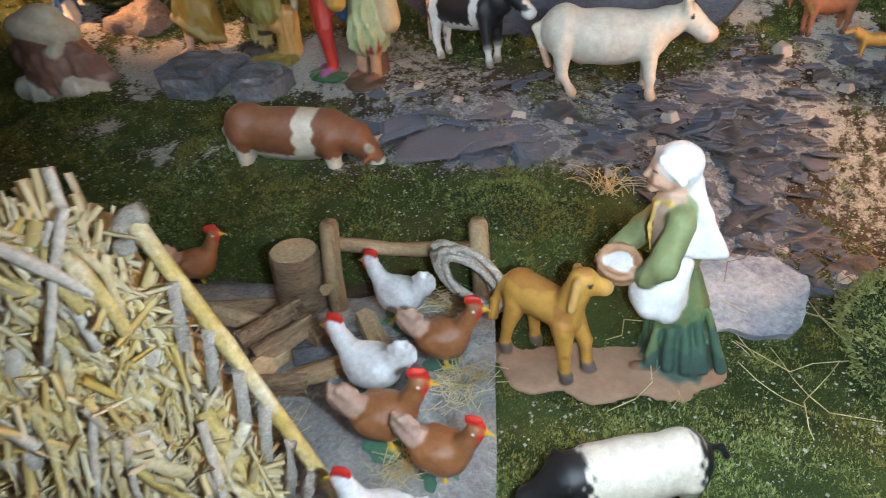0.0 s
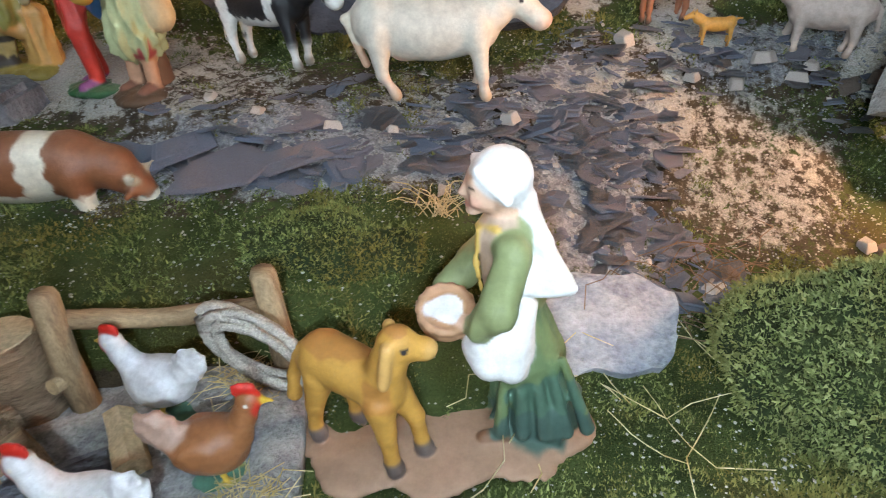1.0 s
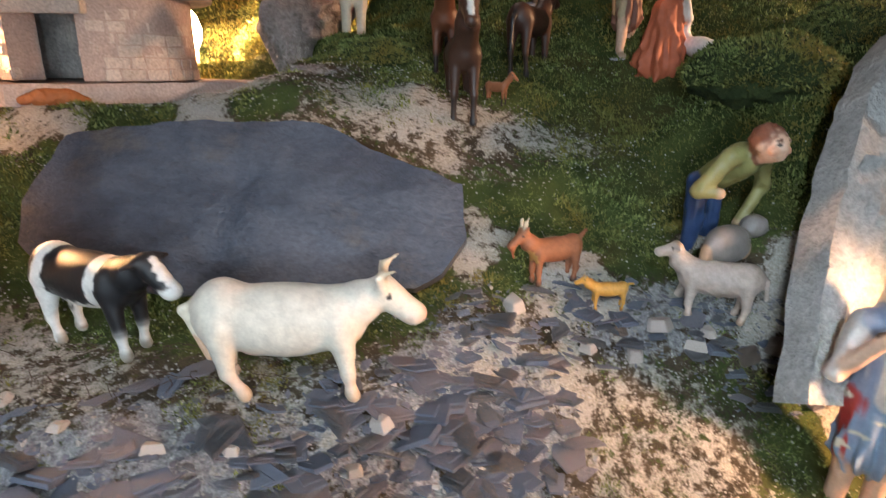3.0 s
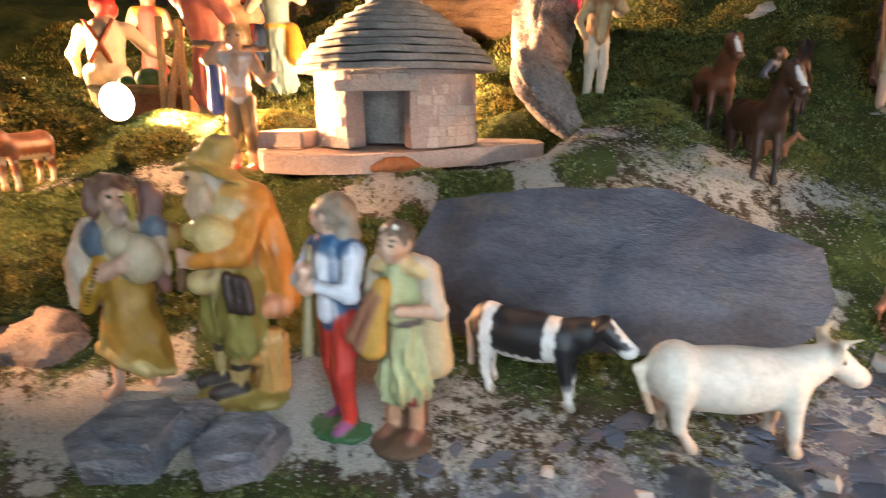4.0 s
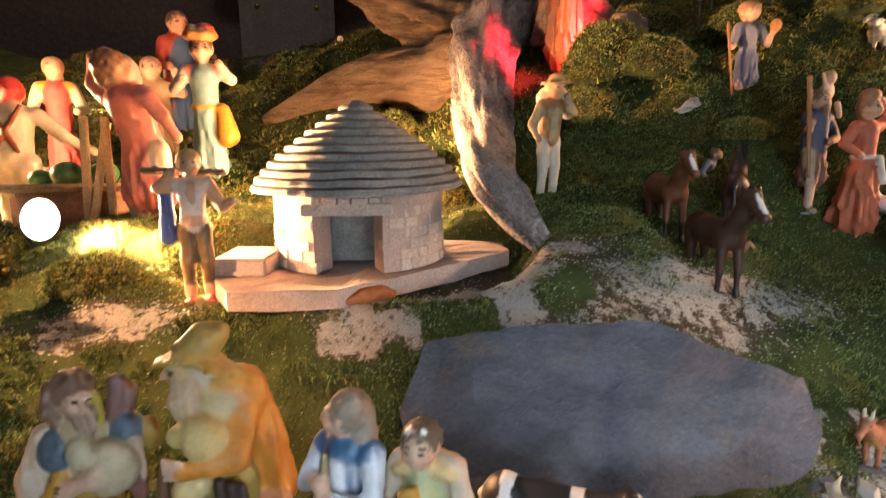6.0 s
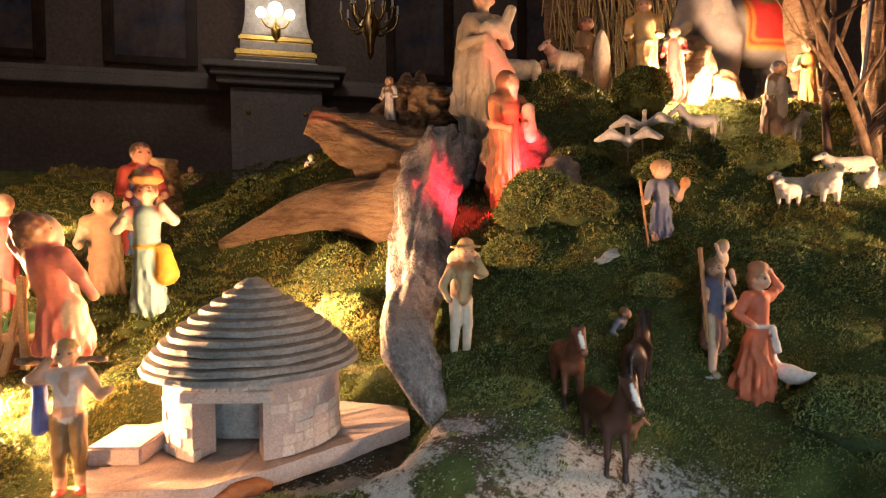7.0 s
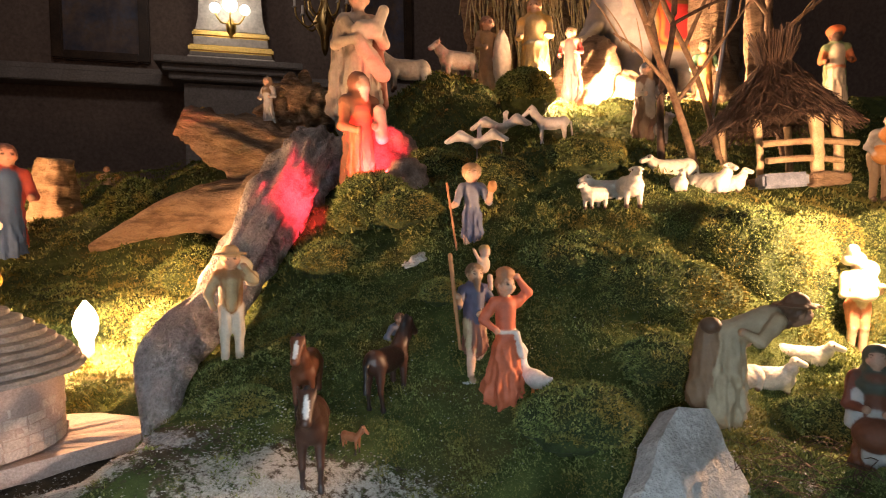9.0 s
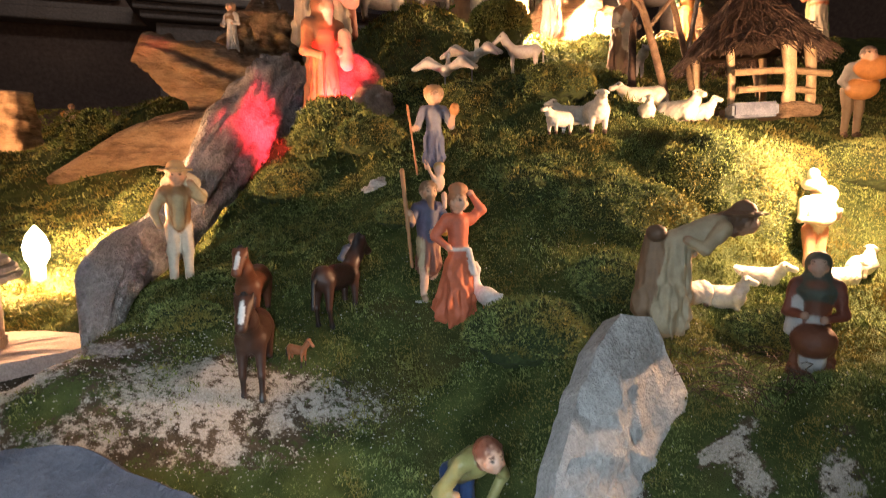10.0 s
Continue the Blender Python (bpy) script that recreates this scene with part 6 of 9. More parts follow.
def build_old_piper():
    c = Clay(0.014, 0.0022)
    c.ball((0, 0, 0.0), (0.205, 0.155, 0.045), (0.28, 0.215, 0.05), (0, 0, 0), (-30, 0.006))
    # baggy trousers, gaiters and dark shoes
    c.limb((-0.05, 0.01, 0.49), (-0.09, 0.02, 0.29), 0.078, 0.072, OLIVE2, (6, 0.010))
    c.limb((0.035, -0.04, 0.49), (0.035, -0.05, 0.25), 0.084, 0.078, OLIVE2, (6, 0.010))
    c.limb((-0.09, 0.025, 0.25), (-0.10, 0.03, 0.09), 0.042, 0.034, (0.42, 0.32, 0.13), (4, 0.005))
    c.limb((0.025, -0.055, 0.22), (0.0, -0.06, 0.09), 0.042, 0.034, (0.42, 0.32, 0.13), (4, 0.005))
    c.dab((-0.10, 0.0, 0.20), (0.05, 0.06, 0.018), (0.05, 0.04, 0.03)).dab((0.01, -0.09, 0.15), (0.05, 0.06, 0.018), (0.05, 0.04, 0.03))
    c.limb((-0.095, 0.02, 0.055), (-0.175, -0.01, 0.048), 0.036, 0.030, (0.045, 0.035, 0.028))
    c.limb((0.005, -0.065, 0.055), (-0.080, -0.105, 0.048), 0.036, 0.030, (0.045, 0.035, 0.028))
    # coat, cape and hood
    c.limb((0.01, 0.01, 0.75), (-0.005, -0.01, 0.50), 0.098, 0.100, (0.48, 0.36, 0.17), (6, 0.006))
    c.limb((-0.06, 0.0, 0.77), (0.09, 0.02, 0.77), 0.066, 0.072, OLDC)
    c.chain([(0.07, 0.05, 0.78), (0.125, 0.06, 0.58), (0.165, 0.05, 0.40)], (0.085, 0.080, 0.065), OLDC, (8, 0.010))
    c.chain([(0.0, 0.09, 0.76), (0.06, 0.10, 0.55), (0.10, 0.09, 0.38)], (0.085, 0.085, 0.070), OLDC, (8, 0.010))
    c.ball((0.15, 0.0, 0.375), (0.072, 0.060, 0.050), (0.64, 0.28, 0.14))
    c.ball((0.035, 0.02, 0.825), (0.085, 0.080, 0.045), (0.60, 0.30, 0.07), (0, 20, 0))
    # arm, fingers and the bag of the pipes
    c.limb((0.085, -0.03, 0.72), (0.065, -0.12, 0.615), 0.056, 0.050, OLDC, (5, 0.006))
    c.limb((0.065, -0.12, 0.615), (-0.075, -0.155, 0.600), 0.046, 0.032, OLDC, (5, 0.005))
    for k in range(4):
        c.limb((-0.085, -0.16, 0.585 + 0.014 * k), (-0.135, -0.155, 0.580 + 0.022 * k), 0.011, 0.008, SKIN)
    c.ball((-0.02, -0.115, 0.690), (0.072, 0.062, 0.078), TANC, (0, 0, 0), (-30, 0.008))
    c.ball((-0.085, -0.105, 0.700), (0.050, 0.045, 0.038), (0.60, 0.46, 0.18))
    c.ball((-0.085, -0.100, 0.505), (0.056, 0.050, 0.050), (0.58, 0.44, 0.20))
    for k in range(3):
        c.limb((0.015 + 0.035 * k, -0.125, 0.535 - 0.01 * k), (0.030 + 0.035 * k, -0.135, 0.415 - 0.005 * k), 0.018, 0.021, (0.045, 0.028, 0.022))
    c.limb((-0.155, -0.09, 0.61), (-0.175, -0.08, 0.48), 0.013, 0.022, (0.16, 0.09, 0.05))
    # head in profile, long combed beard, soft hat
    c.limb((-0.01, 0.0, 0.80), (-0.065, -0.01, 0.85), 0.040, 0.038, SKIN)
    c.ball((-0.085, -0.01, 0.872), (0.058, 0.052, 0.060), (0.58, 0.37, 0.20))
    c.limb((-0.135, -0.012, 0.895), (-0.158, -0.012, 0.868), 0.010, 0.014, (0.60, 0.37, 0.20))
    c.limb((-0.125, -0.04, 0.900), (-0.130, 0.01, 0.900), 0.012, 0.012, (0.50, 0.38, 0.24))
    c.dab((-0.122, -0.050, 0.887), (0.012, 0.012, 0.007), (0.05, 0.03, 0.02))
    for k in range(6):
        a = 0.9 * (k - 2.5) / 2.5
        c.chain([(-0.105 + 0.010 * k, -0.040 - 0.004 * k, 0.850), (-0.115 + 0.014 * k, -0.075, 0.80), (-0.108 + 0.012 * k, -0.082, 0.735 + 0.010 * abs(k - 2))], (0.020, 0.017, 0.007), ((0.56, 0.41, 0.26), (0.45, 0.31, 0.19))[k % 2])
    c.limb((-0.04, -0.02, 0.90), (-0.02, -0.015, 0.83), 0.040, 0.035, (0.48, 0.39, 0.27), (-100, 0.008))
    HATC = (0.40, 0.26, 0.07)
    c.ball((-0.105, -0.02, 0.938), (0.082, 0.075, 0.015), HATC, (0, -14, 0))
    c.ball((-0.020, -0.02, 0.920), (0.105, 0.092, 0.016), HATC, (0, 30, 0))
    c.chain([(-0.055, -0.005, 0.945), (-0.015, 0.0, 0.985), (0.020, 0.005, 1.005)], (0.062, 0.058, 0.034), HATC, (-24, 0.006))
    # the tree stump behind the leg
    c.limb((0.115, 0.0, 0.02), (0.125, 0.0, 0.23), 0.072, 0.056, (0.50, 0.29, 0.09), (9, 0.010))
    c.ball((0.128, -0.01, 0.245), (0.050, 0.045, 0.018), (0.60, 0.38, 0.16))
    c.limb((0.08, -0.05, 0.17), (0.055, -0.085, 0.19), 0.030, 0.024, (0.50, 0.28, 0.09))
    put(c, "old_piper_figurine", (-0.164, 0.553), -6, 0.158, "glossy figurine of a bearded old piper in an orange cape", 118, PAINT_GLOSS)


def build_dancing_piper():
    c = Clay(0.014, 0.0022)
    ROBE, SLEEVE, BLU, BROC = (0.41, 0.235, 0.045), (0.60, 0.50, 0.38), (0.095, 0.135, 0.18), (0.46, 0.26, 0.03)
    c.limb((0.0, 0, 0.58), (0.0, 0.0, 0.24), 0.110, 0.135, ROBE, (4, 0.010))
    c.limb((0.02, -0.02, 0.40), (0.10, -0.01, 0.16), 0.09, 0.085, ROBE, (4, 0.008))
    c.limb((-0.04, -0.03, 0.40), (-0.10, -0.03, 0.245), 0.075, 0.060, (0.48, 0.33, 0.10), (6, 0.010))
    c.chain([(-0.15, -0.04, 0.235), (-0.04, -0.11, 0.20), (0.06, -0.09, 0.13), (0.16, -0.02, 0.10)], (0.030, 0.034, 0.034, 0.030), (0.54, 0.40, 0.16))
    c.limb((-0.085, -0.01, 0.23), (-0.105, -0.01, 0.06), 0.038, 0.027, SKIN)
    c.limb((-0.108, -0.015, 0.035), (-0.150, -0.075, 0.018), 0.027, 0.022, SKIN)
    c.limb((0.05, 0.04, 0.20), (0.05, 0.05, 0.02), 0.032, 0.026, SKIN)
    # chest and shoulders
    c.limb((0.0, 0.0, 0.73), (0.0, 0.0, 0.56), 0.105, 0.108, (0.50, 0.40, 0.24))
    c.ball((-0.075, -0.04, 0.700), (0.085, 0.075, 0.080), BLU, (0, 15, 0), (-26, 0.008))
    c.ball((0.165, 0.0, 0.715), (0.070, 0.070, 0.075), BLU, (0, 0, 0), (-26, 0.008))
    c.chain([(-0.130, -0.01, 0.740), (-0.190, -0.02, 0.600), (-0.205, -0.03, 0.470)], (0.056, 0.066, 0.052), SLEEVE, (7, 0.008))
    c.chain([(-0.075, -0.085, 0.620), (-0.130, -0.085, 0.510), (-0.165, -0.075, 0.435)], (0.034, 0.044, 0.036), BROC, (-50, 0.008))
    for k in range(10):
        c.dab((-0.085 - 0.008 * k, -0.125, 0.60 - 0.017 * k), (0.012, 0.03, 0.006), (0.14, 0.07, 0.02))
    c.limb((-0.075, -0.10, 0.575), (0.035, -0.155, 0.615), 0.034, 0.026, SKIN)
    for k in range(4):
        c.limb((0.035, -0.16, 0.595 + 0.012 * k), (0.085, -0.165, 0.605 + 0.018 * k), 0.012, 0.009, SKIN)
    # the bag hugged in both arms
    c.ball((0.105, -0.095, 0.625), (0.105, 0.080, 0.105), (0.50, 0.41, 0.27), (0, 20, 0), (-22, 0.008))
    c.ball((0.020, -0.110, 0.705), (0.062, 0.055, 0.058), (0.54, 0.46, 0.31))
    c.limb((0.190, -0.05, 0.68), (0.205, -0.05, 0.56), 0.032, 0.030, SLEEVE)
    c.ball((0.250, 0.0, 0.690), (0.042, 0.045, 0.065), (0.34, 0.22, 0.05))
    c.limb((0.175, -0.06, 0.555), (0.200, -0.06, 0.490), 0.040, 0.030, (0.20, 0.095, 0.075))
    # bowed head with brown hair and beard, drones over the shoulder
    c.limb((0, -0.01, 0.78), (0.0, -0.03, 0.84), 0.040, 0.036, SKIN)
    c.ball((0.005, -0.035, 0.862), (0.058, 0.060, 0.068), SKIN)
    c.limb((0.030, -0.092, 0.878), (0.045, -0.102, 0.848), 0.009, 0.013, SKIN)
    c.limb((-0.01, -0.088, 0.895), (0.055, -0.075, 0.893), 0.010, 0.010, SKIN)
    c.dab((0.008, -0.095, 0.880), (0.012, 0.014, 0.007), (0.05, 0.03, 0.02)).dab((0.055, -0.080, 0.878), (0.012, 0.014, 0.007), (0.05, 0.03, 0.02))
    c.ball((-0.020, 0.0, 0.905), (0.090, 0.082, 0.064), (0.22, 0.125, 0.085), (0, 0, 0), (-60, 0.012))
    c.chain([(-0.080, -0.03, 0.905), (-0.095, -0.035, 0.850), (-0.075, -0.035, 0.805)], (0.038, 0.036, 0.022), (0.24, 0.145, 0.10), (-60, 0.010))
    for k in range(5):
        c.limb((-0.005 + 0.016 * k, -0.078, 0.832), (0.022 + 0.012 * k, -0.100, 0.765 + 0.006 * abs(k - 2)), 0.018, 0.008, ((0.40, 0.28, 0.20), (0.30, 0.185, 0.125))[k % 2])
    c.limb((0.125, 0.0, 0.76), (0.150, 0.0, 0.895), 0.034, 0.040, (0.19, 0.11, 0.095))
    c.limb((0.165, 0.01, 0.76), (0.190, 0.01, 0.86), 0.028, 0.034, (0.22, 0.13, 0.11))
    c.limb((0.085, -0.05, 0.79), (0.078, -0.055, 0.875), 0.013, 0.020, (0.42, 0.34, 0.06))
    ob = put(c, "dancing_piper_figurine", (-0.232, 0.559), 9, 0.147, "figurine of a barefoot shepherd in ochre robe hugging bagpipes", 118, PAINT_GLOSS)
    ob.scale = (0.122, 0.130, 0.147)


build_old_piper()
build_dancing_piper()
seated = person(SKIN, (0.3, 0.25, 0.2), (0.60, 0.50, 0.08), (0.05, 0.13, 0.40), (0.05, 0.05, 0.07), robe=(0.05, 0.14, 0.42), robe_len=0.0, scarf=(0.52, 0.50, 0.46), sleeve=(0.64, 0.46, 0.05), sash=(0.6, 0.6, 0.62), stout=1.3,
                extra=lambda c, P: (c.limb((0.05, -0.06, 0.30), (0.06, -0.20, 0.24), 0.075, 0.060, (0.05, 0.14, 0.42), (5, 0.01)), c.limb((-0.05, -0.06, 0.30), (-0.06, -0.20, 0.24), 0.075, 0.060, (0.05, 0.14, 0.42), (5, 0.01)), c.limb((0.0, -0.10, 0.42), (0.0, -0.17, 0.24), 0.06, 0.08, (0.62, 0.60, 0.58), (6, 0.01))))
put(seated, "seated_woman_figurine", (-0.384, 0.588, 0.252), 55, 0.090, "figurine of a seated woman in yellow blouse and blue skirt", 72, PAINT_GLOSS)
crouch = Clay(0.014, 0.0022)
crouch.ball((0.0, -0.02, 0.64), (0.27, 0.22, 0.13), (0.60, 0.62, 0.52), (0, 12, 0)).ball((0.02, -0.03, 0.72), (0.17, 0.15, 0.11), (0.62, 0.64, 0.54)).limb((0.14, -0.14, 0.55), (0.10, -0.17, 0.47), 0.055, 0.05, (0.60, 0.62, 0.52))
crouch.ball((-0.03, -0.13, 0.57), (0.15, 0.10, 0.13), (0.20, 0.12, 0.10), (0, 25, 0)).chain([(-0.15, 0.02, 0.44), (0.10, 0.0, 0.42), (0.34, -0.02, 0.24)], (0.18, 0.19, 0.11), (0.21, 0.13, 0.11), (7, 0.02)).limb((0.0, -0.05, 0.36), (0.0, 0.0, 0.05), 0.22, 0.24, (0.22, 0.14, 0.11), (9, 0.025))
crouch.limb((0.16, -0.17, 0.20), (0.36, -0.10, 0.14), 0.10, 0.085, (0.56, 0.56, 0.50), (7, 0.015)).limb((-0.20, -0.17, 0.22), (0.06, -0.20, 0.10), 0.10, 0.09, (0.40, 0.50, 0.46), (7, 0.015)).limb((0.07, -0.22, 0.33), (0.10, -0.22, 0.22), 0.022, 0.022, (0.62, 0.56, 0.46))
put(crouch, "crouching_figurine", (-0.338, 0.500, 0.219), 10, 0.105, "crouching figurine in a brown cloak and pale round hat", 72, PAINT_GLOSS)
flute = person(SKIN, (0.45, 0.33, 0.2), (0.66, 0.60, 0.56), (0.38, 0.04, 0.035), SKIN, skirt=(0.22, 0.30, 0.42), vest=(0.20, 0.26, 0.38), bare=True, base=(0.13, 0.12, 0.05), scarf=(0.70, 0.62, 0.55), left=((0.16, -0.06, 0.64), (0.06, -0.12, 0.74)), right=((-0.17, -0.06, 0.60), (-0.08, -0.13, 0.76)),
               extra=lambda c, P: (c.limb((-0.10, -0.13, 0.78), (0.04, -0.10, 0.82), 0.010, 0.014, DKBROWN), c.chain([(0.0, -0.09, 0.78), (0.06, -0.10, 0.60), (0.10, -0.09, 0.46)], (0.016, 0.016, 0.016), (0.62, 0.32, 0.02)), c.limb((0.10, -0.09, 0.46), (0.13, -0.08, 0.36), 0.035, 0.06, (0.64, 0.33, 0.02)),
                                   [c.dab((0.12 * math.cos(a), 0.12 * math.sin(a), 0.32 + 0.06 * (i % 4)), (0.04, 0.04, 0.014), (0.62, 0.58, 0.46)) for i, a in enumerate([0.45 * k for k in range(14)])]))
put(flute, "flute_girl_figurine", (0.430, 0.430), -30, 0.153, "figurine of a flute player in patterned blue tunic and red leggings", 84, PAINT_GLOSS)


def build_shearer():
    c = person(SKIN, (0.20, 0.08, 0.05), (0.26, 0.26, 0.10), NAVY, DKBROWN, base=(0.13, 0.11, 0.06), bend=0.95, sleeve=(0.28, 0.27, 0.11), left=((0.20, -0.10, 0.62), (0.10, -0.24, 0.50)), right=((-0.20, -0.10, 0.62), (-0.14, -0.24, 0.48)),
               extra=lambda c, P: (c.ball((-0.04, -0.24, 0.22), (0.13, 0.08, 0.10), (0.24, 0.22, 0.21)), c.ball((0.12, -0.24, 0.30), (0.07, 0.06, 0.06), (0.26, 0.24, 0.23)), c.limb((-0.16, -0.24, 0.2), (-0.18, -0.24, 0.02), 0.03, 0.025, (0.45, 0.30, 0.2)), c.limb((0.08, -0.24, 0.2), (0.09, -0.24, 0.02), 0.03, 0.025, (0.45, 0.30, 0.2))))
    put(c, "shearer_figurine", (0.408, 0.597, 0.254), 18, 0.130, "figurine of a shepherd in olive tunic bending over a grey lamb", 84, PAINT_GLOSS)


build_shearer()
youth = person((0.60, 0.38, 0.24), BLOND, (0.70, 0.64, 0.58), (0.17, 0.115, 0.05), (0.55, 0.08, 0.07), sleeve=(0.60, 0.38, 0.24), base=(0.14, 0.12, 0.05), left=((0.18, 0.0, 0.62), (0.24, -0.06, 0.66)), right=((-0.19, -0.02, 0.76), (-0.10, 0.0, 0.86)),
               extra=lambda c, P: (c.limb((-0.26, 0.03, 0.87), (0.20, 0.06, 0.84), 0.026, 0.020, (0.16, 0.11, 0.07), (-70, 0.012)), c.limb((-0.15, 0.0, 0.72), (-0.16, 0.02, 0.44), 0.040, 0.05, (0.05, 0.09, 0.30)), c.limb((0.09, 0.05, 0.0), (0.06, 0.04, 0.22), 0.03, 0.02, (0.1, 0.25, 0.08)), c.dab((0, -0.09, 0.74), (0.030, 0.05, 0.085), (0.60, 0.38, 0.24)), c.dab((0, -0.08, 0.545), (0.10, 0.12, 0.035), (0.60, 0.38, 0.24)), c.limb((0.058, 0.005, 0.11), (0.060, 0.008, 0.055), 0.040, 0.034, (0.60, 0.38, 0.24)), c.limb((-0.058, 0.005, 0.11), (-0.060, 0.008, 0.055), 0.040, 0.034, (0.60, 0.38, 0.24))))
put(youth, "wood_carrier_figurine", (-0.207, 0.762), 8, 0.130, "figurine of a fair youth with a bundle on his shoulders", 84, PAINT_GLOSS)

# ---- the slope: root, horses, travellers ----
treeman = person((0.55, 0.33, 0.20), (0.40, 0.28, 0.14), (0.52, 0.38, 0.20), (0.62, 0.54, 0.42), DKBROWN, hat=(0.45, 0.30, 0.14), vest=(0.32, 0.16, 0.06), left=((0.19, -0.02, 0.72), (0.10, -0.04, 0.86)), right=((-0.18, -0.02, 0.62), (-0.14, -0.08, 0.52)), bend=0.25,
                 extra=lambda c, P: (c.ball(P(0.03, 0.07, 0.82), (0.15, 0.09, 0.10), (0.62, 0.52, 0.36)), c.ball(P(0.17, 0.04, 0.72), (0.06, 0.06, 0.07), (0.62, 0.52, 0.36))))
put(treeman, "sack_carrier_figurine", (0.165, 0.900, 0.428), 10, 0.142, "figurine of a porter in pale trousers carrying a sack", 76)
monk = person((0.52, 0.34, 0.26), (0.4, 0.3, 0.25), (0.45, 0.20, 0.10), robe=(0.52, 0.20, 0.09), hood=(0.20, 0.09, 0.05), beard=(0.66, 0.62, 0.58), cloak=(0.20, 0.09, 0.05), robe_len=0.0, left=((0.15, -0.07, 0.60), (0.07, -0.13, 0.58)), right=((-0.15, -0.06, 0.58), (-0.05, -0.14, 0.54)), head_turn=0.35,
              extra=lambda c, P: (c.limb((-0.05, -0.16, 0.56), (-0.05, -0.18, 0.01), 0.012, 0.012, BROWN), c.limb((0.12, -0.10, 0.70), (0.13, -0.12, 0.50), 0.045, 0.05, (0.62, 0.45, 0.38))))
put(monk, "hermit_figurine", (0.295, 1.240, 0.620), 20, 0.240, "figurine of a bearded hooded hermit leaning on a staff", 84, PAINT_MATT)
shepherdess = person((0.62, 0.46, 0.36), (0.20, 0.14, 0.10), (0.50, 0.42, 0.33), robe=(0.52, 0.46, 0.38), robe_len=0.0, left=((0.15, -0.06, 0.62), (0.06, -0.14, 0.66)), right=((-0.16, -0.05, 0.60), (-0.04, -0.15, 0.62)), head=0.062, head_turn=0.1,
                     extra=lambda c, P: (c.ball((0.03, -0.13, 0.68), (0.10, 0.06, 0.06), (0.60, 0.55, 0.48), (0, 0, 0), (-60, 0.008)), c.limb((0.09, -0.14, 0.70), (0.13, -0.15, 0.80), 0.04, 0.035, (0.60, 0.55, 0.48)), c.limb((0, 0.0, 0.5), (0, 0.0, 0.10), 0.11, 0.14, (0.55, 0.49, 0.40), (11, 0.026)), c.chain([(-0.10, -0.05, 0.75), (0.0, -0.12, 0.58), (0.12, -0.10, 0.42)], (0.035, 0.045, 0.05), (0.48, 0.42, 0.34), (7, 0.012)), c.limb((-0.12, 0.04, 0.72), (-0.16, 0.02, 0.20), 0.045, 0.06, (0.50, 0.44, 0.36), (7, 0.016)), c.limb((0.12, 0.05, 0.70), (0.15, 0.05, 0.25), 0.04, 0.05, (0.35, 0.12, 0.08))))
put(shepherdess, "shepherdess_figurine", (0.298, 1.455, 0.775), 12, 0.328, "tall pale figurine of a shepherdess cradling a lamb", 92)
boy = person((0.58, 0.38, 0.27), (0.30, 0.19, 0.10), (0.20, 0.215, 0.28), (0.10, 0.125, 0.22), (0.45, 0.28, 0.18), skirt=(0.10, 0.125, 0.22), hat=None, bare=True, left=((0.17, -0.03, 0.62), (0.19, -0.10, 0.72)), right=((-0.17, -0.05, 0.60), (-0.20, -0.12, 0.58)), head=0.090,
             extra=lambda c, P: (c.limb((-0.26, -0.13, 0.80), (-0.16, -0.12, 0.05), 0.014, 0.012, (0.34, 0.16, 0.07)), c.ball((0.20, -0.11, 0.77), (0.05, 0.05, 0.06), (0.45, 0.22, 0.08)), c.ball((0, 0.012, 0.945), (0.100, 0.098, 0.075), (0.30, 0.19, 0.10), (0, 0, 0), (-80, 0.010))))
put(boy, "shepherd_boy_figurine", (0.450, 0.985, 0.520), -5, 0.134, "figurine of a shepherd boy in blue smock with a staff", 76)
bearer = person((0.52, 0.34, 0.22), (0.18, 0.11, 0.06), (0.06, 0.07, 0.12), (0.45, 0.36, 0.22), (0.45, 0.32, 0.22), skirt=(0.20, 0.08, 0.05), beard=(0.20, 0.12, 0.07), bare=True, cloak=None, vest=(0.08, 0.08, 0.14), base=(0.34, 0.36, 0.38), stride=0.06, left=((0.16, -0.05, 0.60), (-0.02, -0.16, 0.58)), right=((-0.17, -0.08, 0.66), (-0.20, -0.14, 0.74)),
                extra=lambda c, P: (c.limb((-0.26, -0.13, 1.08), (-0.19, -0.15, 0.30), 0.020, 0.016, (0.34, 0.18, 0.08)), c.ball((0.10, 0.03, 0.98), (0.06, 0.05, 0.08), (0.60, 0.44, 0.32)), c.ball((0.11, 0.02, 1.09), (0.048, 0.05, 0.052), SKIN), c.ball((0.11, 0.03, 1.115), (0.050, 0.050, 0.040), BLOND),
                                    c.limb((0.05, 0.0, 1.02), (-0.01, -0.02, 1.12), 0.018, 0.014, SKIN), c.limb((0.12, -0.06, 0.88), (0.11, -0.10, 0.78), 0.026, 0.02, SKIN), c.ball((0.16, 0.04, 0.60), (0.05, 0.05, 0.08), OCHRE)))
put(bearer, "child_bearer_figurine", (0.418, 0.812, 0.402), 12, 0.126, "figurine of a bearded man with staff carrying a child", 80)
